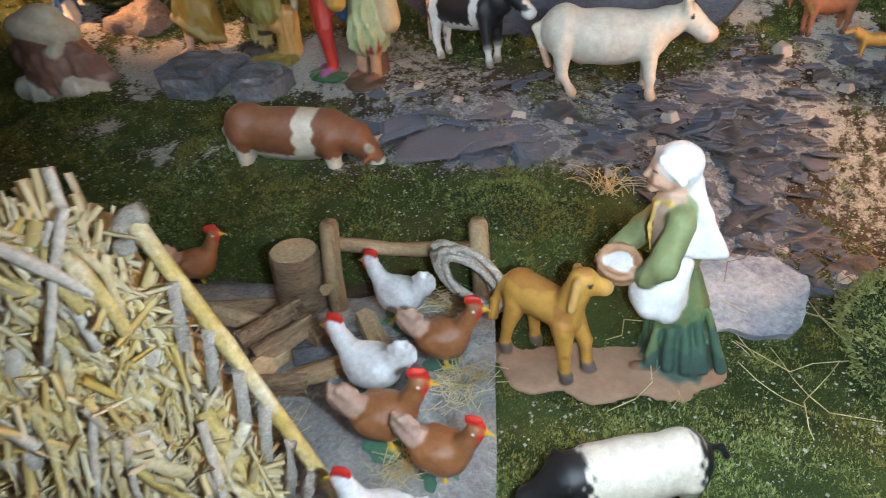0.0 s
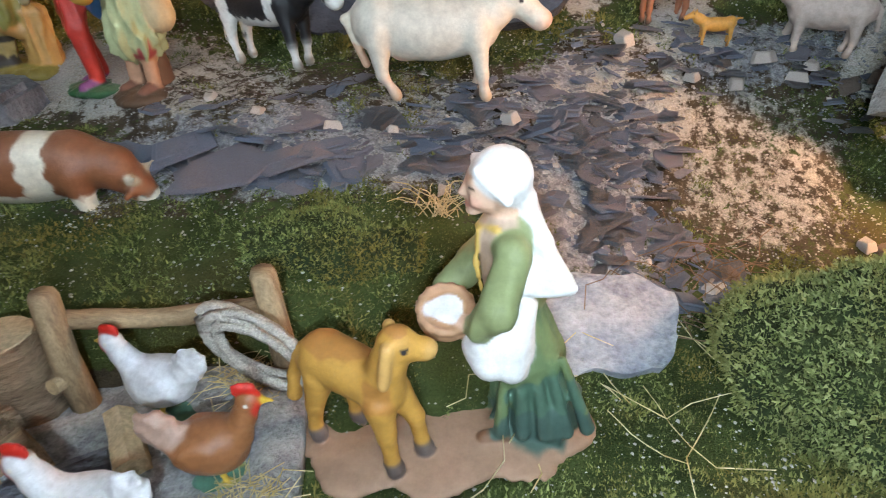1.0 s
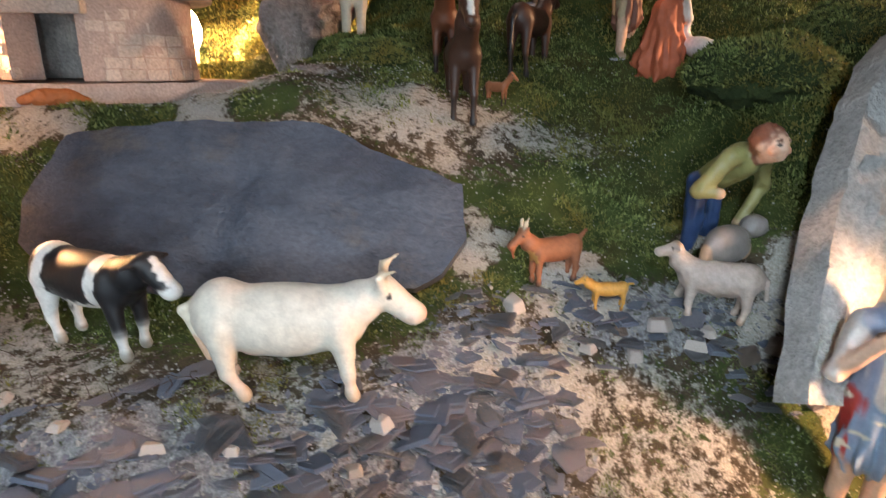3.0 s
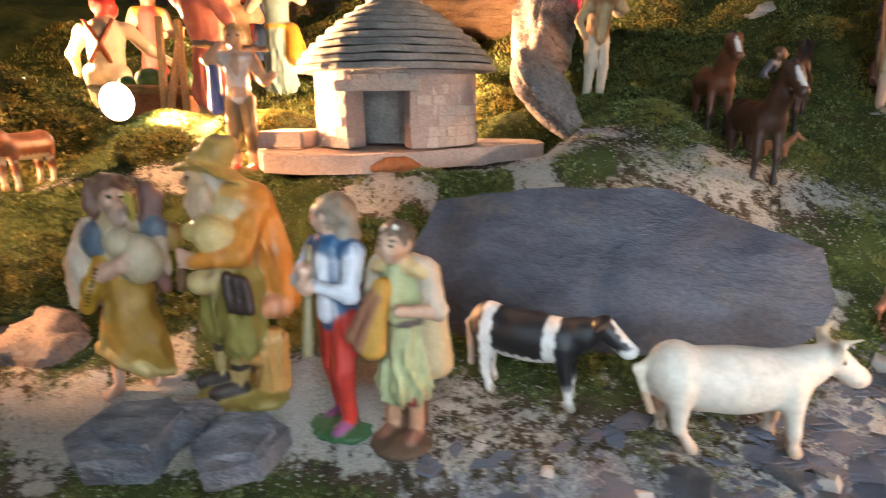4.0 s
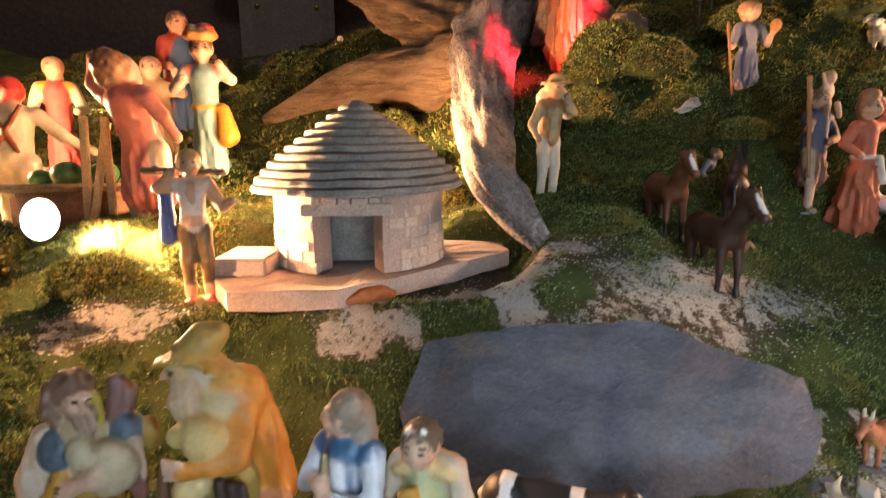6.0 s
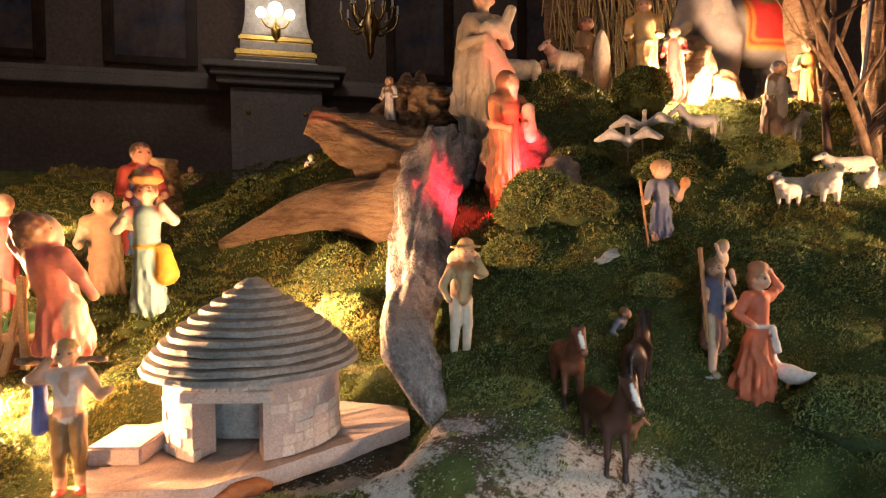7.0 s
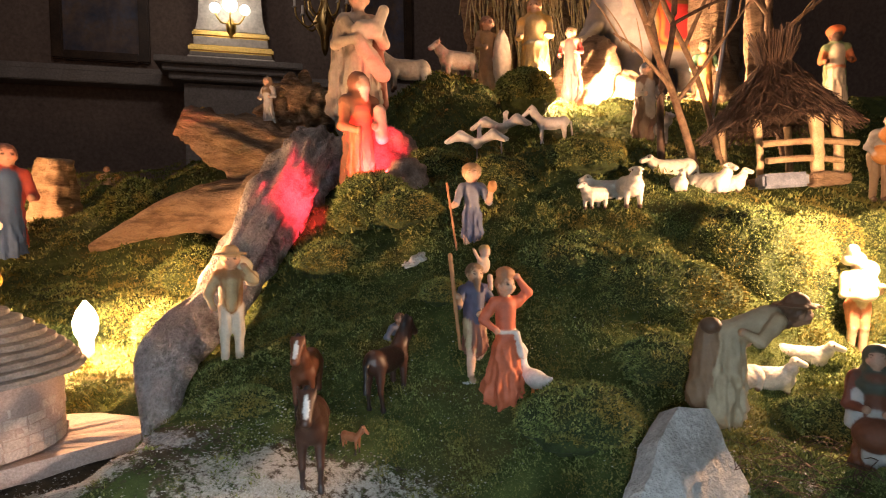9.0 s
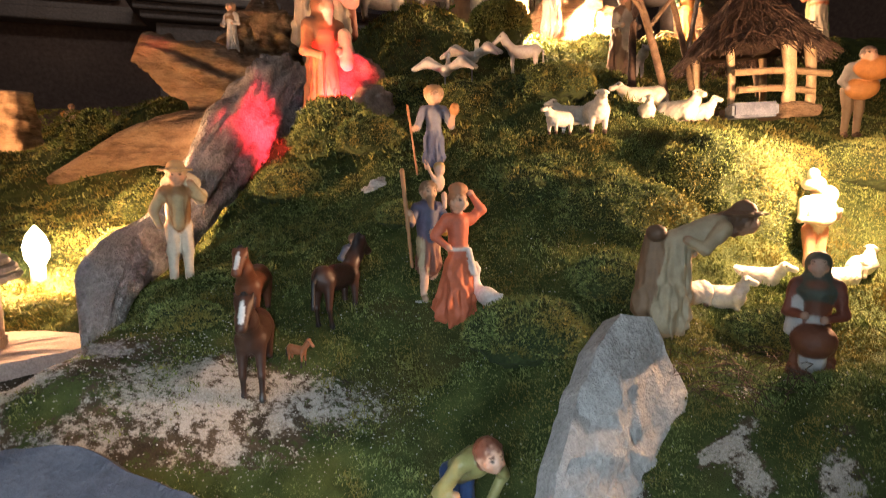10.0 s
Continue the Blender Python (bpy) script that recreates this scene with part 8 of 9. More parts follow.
def build_yard():
    pad = plate(bmesh.new(), [(-0.20, 0.10), (0.066, 0.10), (0.062, 0.20), (0.052, 0.330), (-0.06, 0.336), (-0.17, 0.328)], 0.014, 31, 0.0, 0.010, 9)
    ob = new("yard_slab", finish(pad, "yard_slab", CONCRETE))
    ob.location = (0, 0, 0.1555)
    tagged(ob, "rough grey concrete slab of the hen yard", "slab")
    t = thing("yard_fence", "low fence of two peeled posts and a rail", "fence")
    for x, y, h, lean in ((-0.042, 0.312, 0.062, 0.002), (0.046, 0.320, 0.062, -0.003)):
        part("post", tube(bmesh.new(), [(x, y, 0.158), (x + lean * 0.3, y, 0.158 + h * 0.5), (x + lean, y + 0.002, 0.158 + h - 0.003), (x + lean, y + 0.002, 0.158 + h)], (0.0062, 0.0058, 0.0055, 0.0042), 12, 0.1, 0.07, 2), WOOD, t, smooth=True)
    part("rail", tube(bmesh.new(), curve([(-0.038, 0.318, 0.203), (0.0, 0.320, 0.200), (0.046, 0.322, 0.202)]), 0.0042, 10, 0.0, 0.09, 5), WOOD, t, smooth=True)
    part("stub", tube(bmesh.new(), [(-0.042, 0.312, 0.178), (-0.045, 0.303, 0.180)], (0.0036, 0.0034), 9), WOOD_PALE, t)
    rope = thing("rope_coil", "coil of pale hemp rope hung over the fence", "rope")
    for k in range(5):
        pts = []
        for i in range(33):
            a = 2 * math.pi * i / 32
            u, v = (0.024 - 0.0008 * k) * math.cos(a), (0.0085 + 0.0012 * k) * math.sin(a)
            pts.append((0.036 + 0.62 * u + 0.78 * v + 0.0018 * k, 0.309 - 0.0022 * k + 0.003 * math.sin(a + k), 0.1925 - 0.78 * u + 0.62 * v + 0.0008 * k * (-1) ** k))
        part("loop", tube(bmesh.new(), pts, 0.0023, 8, 0.5, 0.12, k, False), ROPE, rope, smooth=True)
    st = thing("tree_stump", "short sawn log standing on end with a pale top", "stump")
    n = 28
    part("bark", tube(bmesh.new(), [(-0.064, 0.312, 0.155), (-0.064, 0.312, 0.175), (-0.063, 0.311, 0.198), (-0.063, 0.311, 0.2015)], (0.0165, 0.0148, 0.0142, 0.0135), n, 0.05, 0.05, 9), BARK, st, "grey-brown bark", True)
    part("cut_face", tube(bmesh.new(), [(-0.063, 0.311, 0.2012), (-0.063, 0.311, 0.2022)], (0.0132, 0.0128), n), WOOD_PALE, st, "pale sawn face")
    rng = random.Random(12)
    mats = (WOOD, WOOD_PALE, BARK, WOOD, SLATE)
    for i, (x, y, yaw, L, w) in enumerate(((-0.092, 0.300, 12, 0.050, 0.012), (-0.088, 0.288, -8, 0.046, 0.011), (-0.070, 0.280, 55, 0.040, 0.011), (-0.056, 0.268, 48, 0.036, 0.012), (-0.034, 0.270, 28, 0.038, 0.010), (-0.030, 0.256, 24, 0.040, 0.011), (-0.064, 0.255, 70, 0.036, 0.012), (-0.048, 0.280, 140, 0.034, 0.010),
                                           (-0.090, 0.265, 35, 0.042, 0.012), (-0.10, 0.245, 20, 0.046, 0.012), (-0.075, 0.235, 60, 0.040, 0.011), (-0.012, 0.284, 120, 0.034, 0.013), (-0.055, 0.240, 15, 0.036, 0.011))):
        bm = bmesh.new()
        h = w * rng.uniform(0.6, 1.0)
        prof = [(-w / 2, 0), (w / 2, 0), (w * 0.40, h * 0.75), (-w * 0.05, h), (-w * 0.42, h * 0.6)]
        rings = [[bm.verts.new((L * (k - 1.5) / 3, py * (1 + 0.08 * rng.uniform(-1, 1)), pz * (1 + 0.1 * rng.uniform(-1, 1)))) for py, pz in prof] for k in range(4)]
        for a, b in zip(rings, rings[1:]):
            for k in range(5):
                bm.faces.new((a[k], b[k], b[(k + 1) % 5], a[(k + 1) % 5]))
        bm.faces.new(rings[0])
        bm.faces.new(rings[-1][::-1])
        log = new("split_log", finish(bm, "split_log", mats[i % 5], False))
        log.matrix_world = Matrix.Translation((x, y, 0.1625 + (0.008 if i in (2, 3, 7) else 0))) @ pose(0, 0, 0, rng.uniform(-6, 6), rng.uniform(-9, 9), yaw)
        tagged(log, "split piece of firewood lying in the yard" if i % 5 != 4 else "grey slate offcut lying among firewood", "firewood", "firewood in the yard")
    r = np.random.RandomState(3)
    for k, (x, y, rad, n) in enumerate(((0.040, 0.252, 0.013, 170), (0.028, 0.316, 0.013, 150), (-0.045, 0.215, 0.014, 120), (0.02, 0.20, 0.01, 60))):
        q = r.normal(0, 1, (n, 2)) * rad * 0.5
        a = np.stack([x + q[:, 0], y + q[:, 1], 0.1635 + r.rand(n) * 0.004], -1)
        w = r.uniform(0, 2 * np.pi, n)
        L = r.uniform(0.004, 0.012, n)
        b = a + np.stack([np.cos(w) * L, np.sin(w) * L, r.uniform(-0.001, 0.003, n)], -1)
        tagged(new("hay", straw_mesh("hay", a, b, 0.00028, STRAW)), "loose wisps of dry hay on the yard", "hay", kind="stuff")


build_yard()


STRAW_MIX = leaf_material("mixed_straw", (0.60, 0.42, 0.10), (0.74, 0.62, 0.36), (0.84, 0.77, 0.58), (0.66, 0.55, 0.34))


STRAW_WIDE = [surface("broad_straw", c1, c2, 40, 260, 0.55, 0.6, 0.0008, c3) for c1, c2, c3 in (((0.66, 0.55, 0.30), (0.82, 0.74, 0.55), (0.52, 0.38, 0.16)), ((0.62, 0.45, 0.12), (0.76, 0.62, 0.30), (0.80, 0.74, 0.58)), ((0.58, 0.52, 0.44), (0.76, 0.71, 0.62), (0.45, 0.36, 0.24)))]


def build_straw_shelter():
    t = thing("straw_shelter", "hay rack of peeled sticks heaped with yellow straw", "hay rack")
    A, B, C, D = Vector((-0.086, 0.204, 0.280)), Vector((-0.028, 0.184, 0.160)), Vector((-0.205, 0.150, 0.160)), Vector((-0.165, 0.180, 0.306))
    r = np.random.RandomState(8)
    n = 3600
    a, b, c, d = (np.array(q) for q in (A, B, C, D))
    u, v = r.uniform(0.0, 1.0, n), r.uniform(-0.02, 1.0, n)
    top, low = a + np.outer(v, d - a), b + np.outer(v, c - b)
    base = top + (low - top) * u[:, None]
    nrm = np.cross(b - a, d - a)
    nrm /= np.linalg.norm(nrm)
    nrm = nrm if nrm[1] < 0 else -nrm
    along = (b - a) / np.linalg.norm(b - a)
    side = np.cross(nrm, along)
    heap = lambda uu, vv: 0.012 * np.sin(np.pi * np.clip(vv, 0, 1)) + 0.006 * np.sin(9 * uu + 5 * vv)
    L = r.uniform(0.010, 0.040, n)
    dirn = along[None] * r.normal(0.8, 0.5, (n, 1)) + side[None] * r.normal(0, 0.55, (n, 1)) + nrm[None] * r.normal(0.0, 0.22, (n, 1))
    dirn /= np.linalg.norm(dirn, axis=1)[:, None]
    start = base + nrm[None] * (heap(u, v) + r.uniform(-0.010, 0.003, n))[:, None] - dirn * L[:, None] * 0.5
    ob = new("thatch", straw_mesh("thatch", start, start + dirn * L[:, None], 0.0006 + 0.0022 * r.rand(n) ** 2.5, STRAW_MIX))
    ob.parent = t
    tagged(ob, "loose heap of yellow straw")
    # broad flattened stalks lie over it, most of them down the slope of the rack
    for k in range(210):
        uu, vv = r.uniform(0.06, 0.94), r.uniform(0.02, 1.0)
        p = (a + vv * (d - a)) * (1 - uu) + (b + vv * (c - b)) * uu + nrm * (heap(uu, vv) + r.uniform(-0.003, 0.005))
        q = along * r.uniform(0.7, 1.0) + side * r.normal(0.0, 0.34) + nrm * r.normal(0.0, 0.10)
        q /= np.linalg.norm(q)
        half = r.uniform(0.010, 0.030)
        mid = p + nrm * r.uniform(-0.003, 0.004) + side * r.uniform(-0.004, 0.004)
        w = 0.0012 + 0.0024 * r.rand() ** 1.6
        part("stalk", tube(bmesh.new(), curve([p - q * half, mid, p + q * half], 3), ramp((w, w * 0.9, w * 0.75), 3), 6, 0.1, 0.14, k), STRAW_WIDE[k % 3], t, smooth=True)
    ez = Vector(nrm)
    bm = bmesh.new()
    front = [bm.verts.new(q - ez * 0.008) for q in (A, B, C, D)]
    back = [bm.verts.new(q - ez * 0.030) for q in (A, B, C, D)]
    bm.faces.new(front)
    bm.faces.new(back[::-1])
    for k in range(4):
        bm.faces.new((front[k], back[k], back[(k + 1) % 4], front[(k + 1) % 4]))
    part("backing", bm, STRAW, t, "packed straw behind the loose stalks")
    # two sloping rails with short uprights between them
    R0, R1 = Vector((-0.070, 0.2095, 0.278)), Vector((-0.002, 0.184, 0.163))
    I0, I1 = Vector((-0.096, 0.208, 0.252)), Vector((-0.028, 0.183, 0.162))
    part("rail", tube(bmesh.new(), curve([R0 - (R1 - R0) * 0.04, R0.lerp(R1, 0.5) + Vector((0.0012, 0, 0.001)), R1]), (0.0034,) * 6 + (0.0031,) * 7, 9, 0, 0.12, 1), STRAW_WIDE[1], t, "long peeled stick along the rack", True)
    part("rail", tube(bmesh.new(), curve([I0, I0.lerp(I1, 0.5) + Vector((0.001, -0.001, 0.0)), I1]), (0.0038,) * 6 + (0.0034,) * 7, 9, 0, 0.12, 2), STRAW_WIDE[0], t, "long peeled stick across the straw", True)
    for k, f in enumerate((0.20, 0.36, 0.50, 0.63, 0.76, 0.88)):
        p = R0.lerp(R1, f) + Vector((0, -0.0032, 0.004))
        foot = Vector((p.x - 0.006, p.y - 0.004, max(0.160, p.z - 0.050)))
        part("upright", tube(bmesh.new(), [p, p.lerp(foot, 0.5) + Vector((0.0006 * (-1) ** k, 0, 0)), foot], (0.0026, 0.0027, 0.0024), 8, 0, 0.12, k), ROPE, t, "thin grey upright of the rack", True)
    part("knob", tube(bmesh.new(), curve([R0 + Vector((0.003, 0.002, 0.004)), R0 + Vector((-0.003, 0.0, 0.001)), R0 + Vector((-0.006, -0.003, -0.010))]), 0.0042, 9, 0, 0.1, 5), ROPE, t, "rounded grey end of a stick", True)
    for q in (C, D):
        part("post", tube(bmesh.new(), [(q.x, q.y + 0.02, 0.130), (q.x, q.y + 0.02, q.z)], 0.005, 8), WOOD, t, smooth=True)


build_straw_shelter()

# ---- loose slates, stones and stems ----


def shard_mesh(seed, material, thick, bevel=0.025):
    """A split piece of stone: few straight sides, sharp corners, a stepped face."""
    rng = random.Random(seed)
    n = rng.choice((4, 4, 5, 5, 6))
    ring = []
    for k in range(n):
        a = 2 * math.pi * (k + rng.uniform(-0.32, 0.32)) / n
        q = rng.uniform(0.7, 1.15)
        ring.append((q * math.cos(a) * 1.25, q * math.sin(a) * 0.8))
    bm = bmesh.new()
    lo = [bm.verts.new((x, y, -thick)) for x, y in ring]
    narrow = 0.97 if thick < 0.2 else 0.72
    hi = [bm.verts.new((x * narrow * rng.uniform(0.9, 1.08), y * narrow * rng.uniform(0.9, 1.08), thick * rng.uniform(0.6, 1.2))) for x, y in ring]
    bm.faces.new(hi)
    bm.faces.new(lo[::-1])
    for k in range(n):
        bm.faces.new((lo[k], lo[(k + 1) % n], hi[(k + 1) % n], hi[k]))
    if n < 6 and thick < 0.2:
        # a thinner leaf split off on top
        c = rng.uniform(0.45, 0.7)
        dx, dy = rng.uniform(-0.2, 0.2), rng.uniform(-0.12, 0.12)
        lo2 = [bm.verts.new((x * c + dx, y * c + dy, thick * 0.5)) for x, y in ring]
        hi2 = [bm.verts.new((x * c + dx, y * c + dy, thick * 1.7)) for x, y in ring]
        bm.faces.new(hi2)
        for k in range(n):
            bm.faces.new((lo2[k], lo2[(k + 1) % n], hi2[(k + 1) % n], hi2[k]))
    bmesh.ops.bevel(bm, geom=list(bm.edges), offset=bevel, segments=1, affect="EDGES")
    return finish(bm, "slate_shard", material, False)


SLATE_MAUVE = surface("mauve_slate", (0.135, 0.132, 0.165), (0.25, 0.245, 0.285), 60, 500, 0.65, 0.6, 0.0008, (0.21, 0.19, 0.19))
SHARDS = [shard_mesh(k, (SLATE_DARK, SLATE_MAUVE, SLATE, SLATE_DARK, SLATE, SLATE_MAUVE)[k % 6], 0.045 if k % 2 else 0.09) for k in range(24)]
PEBBLES = [shard_mesh(50 + k, PALE_STONE if k % 2 else ROCK_BROWN, 0.40, 0.07) for k in range(6)]


def strew():
    rng = random.Random(77)
    grit = {m: bmesh.new() for m in (SLATE_DARK, SLATE_MAUVE, SLATE, PALE_STONE)}
    zones = ((0.040, 0.436, 0.110, 0.026, 90, 0.0085), (0.180, 0.445, 0.060, 0.060, 120, 0.0092), (0.235, 0.470, 0.045, 0.060, 75, 0.0090), (0.240, 0.385, 0.050, 0.030, 60, 0.0088), (0.300, 0.530, 0.110, 0.026, 70, 0.0070), (0.420, 0.500, 0.055, 0.030, 30, 0.0066), (0.10, 0.475, 0.12, 0.022, 30, 0.0055))
    for zx, zy, rx, ry, n, size in zones:
        for _ in range(int(1.5 * n)):
            a, q = rng.uniform(0, 2 * math.pi), math.sqrt(rng.random())
            x, y = zx + rx * q * math.cos(a), zy + ry * q * math.sin(a)
            s = size * rng.choice((0.25, 0.35, 0.5, 0.6, 0.8, 1.0, 1.3, 1.7))
            me = rng.choice(SHARDS)
            m = Matrix.Translation((x, y, float(rough_land(x, y)) + 0.0004 + 0.0010 * rng.random())) @ pose(0, 0, 0, rng.gauss(0, 12), rng.gauss(0, 12), rng.uniform(0, 360)) @ Matrix.Scale(s, 4)
            if s < size * 0.95:
                copy = me.copy()
                copy.transform(m)
                grit[me.materials[0]].from_mesh(copy)
                bpy.data.meshes.remove(copy)
                continue
            ob = new("slate_shard", me)
            ob.matrix_world = m
            tagged(ob, "flat dark blue-grey slate shard lying in the scree", "slate", "slate shards of the scree")
    for x, y, s, k in ((0.258, 0.540, 0.011, 1), (0.300, 0.515, 0.008, 1), (0.331, 0.508, 0.009, 1), (0.352, 0.520, 0.011, 3), (0.325, 0.520, 0.007, 0), (0.372, 0.507, 0.009, 5), (0.405, 0.500, 0.010, 0), (0.430, 0.505, 0.011, 2), (0.385, 0.515, 0.007, 3),
                       (0.270, 0.375, 0.009, 1), (0.282, 0.385, 0.008, 0), (0.292, 0.372, 0.010, 3), (0.375, 0.405, 0.008, 1), (0.383, 0.400, 0.006, 0), (0.150, 0.440, 0.006, 1), (0.060, 0.452, 0.007, 5), (0.095, 0.450, 0.006, 3), (0.165, 0.462, 0.009, 1), (0.015, 0.470, 0.006, 1), (-0.02, 0.492, 0.006, 3), (0.205, 0.395, 0.005, 1), (0.120, 0.405, 0.005, 5)):
        ob = new("loose_stone", PEBBLES[k])
        ob.matrix_world = Matrix.Translation((x, y, float(rough_land(x, y)) + s * 0.3)) @ pose(0, 0, 0, rng.gauss(0, 12), rng.gauss(0, 12), rng.uniform(0, 360)) @ Matrix.Scale(s, 4)
        tagged(ob, "pale broken stone lying among the slates" if k % 2 else "brown broken stone lying among the slates", "stone", "loose stones of the scree")
    for _ in range(900):
        zx, zy, rx, ry, _n, size = rng.choice(zones)
        a, q = rng.uniform(0, 2 * math.pi), math.sqrt(rng.random()) * 1.15
        x, y = zx + rx * q * math.cos(a), zy + ry * q * math.sin(a)
        me = rng.choice(SHARDS + PEBBLES[1::2])
        copy = me.copy()
        copy.transform(Matrix.Translation((x, y, float(rough_land(x, y)) + 0.0008)) @ pose(0, 0, 0, rng.gauss(0, 25), rng.gauss(0, 25), rng.uniform(0, 360)) @ Matrix.Scale(size * rng.uniform(0.14, 0.34), 4))
        grit[me.materials[0]].from_mesh(copy)
        bpy.data.meshes.remove(copy)
    for m, bm in grit.items():
        tagged(new("slate_chips", finish(bm, "slate_chips", m, False)), "small chips of broken slate in the scree", "slate chips", kind="stuff")
    # the big dark slates behind the moss bank
    for x, y, yaw, s in ((0.005, 0.418, 20, 0.026), (0.034, 0.424, -15, 0.024), (-0.022, 0.440, 60, 0.022), (0.060, 0.430, 40, 0.018), (-0.05, 0.432, 10, 0.02), (-0.09, 0.446, 0, 0.022)):
        ob = new("slate_shard", SHARDS[rng.choice((0, 1, 3, 5))])
        ob.matrix_world = Matrix.Translation((x, y, float(land(x, y)) + 0.004)) @ pose(0, 0, 0, 14, rng.gauss(0, 5), yaw) @ Matrix.Scale(s, 4)
        tagged(ob, "large thin dark slate lying behind the moss bank", "slate", "slate shards of the scree")
    for x, y, yaw, s in ((0.045, 0.492, 30, 0.011), (-0.035, 0.490, 80, 0.010), (0.072, 0.500, 10, 0.012), (-0.018, 0.478, 20, 0.009), (-0.048, 0.480, 70, 0.011)):
        ob = new("slate_shard", SHARDS[rng.choice((0, 1, 3, 5))])
        ob.matrix_world = Matrix.Translation((x, y, float(land(x, y)) + 0.002)) @ pose(0, 0, 0, rng.gauss(0, 8), rng.gauss(0, 8), yaw) @ Matrix.Scale(s, 4)
        tagged(ob, "flat dark slate shard on the sandy moss", "slate", "slate shards of the scree")


strew()


def stems(name, n, x0, x1, y0, y1, length, lift, seed, material, label, r=0.00035, spread=1.0):
    q = np.random.RandomState(seed)
    A, B = [], []
    for _ in range(n):
        x, y = q.uniform(x0, x1), q.uniform(y0, y1)
        a, L, h = q.uniform(0, 2 * np.pi), length * q.uniform(0.5, 1.3), lift * q.uniform(0.2, 1.3)
        p = np.array([x, y, float(land(x, y)) + 0.001])
        for k in range(5):
            e = np.array([x + math.cos(a) * L * (k + 1) / 5 * spread, y + math.sin(a) * L * (k + 1) / 5 * spread, float(land(x, y)) + 0.001 + h * math.sin(math.pi * 0.75 * (k + 1) / 5)])
            A.append(p)
            B.append(e)
            p = e
            a += q.normal(0, 0.16)
    tagged(new(name, straw_mesh(name, A, B, r, material)), label, "stems", kind="stuff")


stems("dry_stems", 46, 0.225, 0.300, 0.335, 0.400, 0.050, 0.016, 4, TWIG, "thin dry brown plant stems over the stones")
stems("dry_stems", 26, 0.140, 0.330, 0.296, 0.320, 0.060, 0.004, 5, STRAW, "dry stalks lying along the moss edge")
stems("dry_grass", 30, 0.112, 0.122, 0.385, 0.395, 0.024, 0.014, 6, STRAW, "small tuft of dry grass on the bank")
stems("dry_stems", 60, -0.05, 0.12, 0.480, 0.525, 0.022, 0.005, 7, TWIG_DARK, "thin dark stems in the sandy moss", 0.00028)
stems("dry_stems", 70, 0.600, 0.680, 0.560, 0.660, 0.030, 0.014, 8, TWIG_DARK, "dark wiry stems beside the grey rock", 0.0004)

# ---- hut, bare trees and market things ----


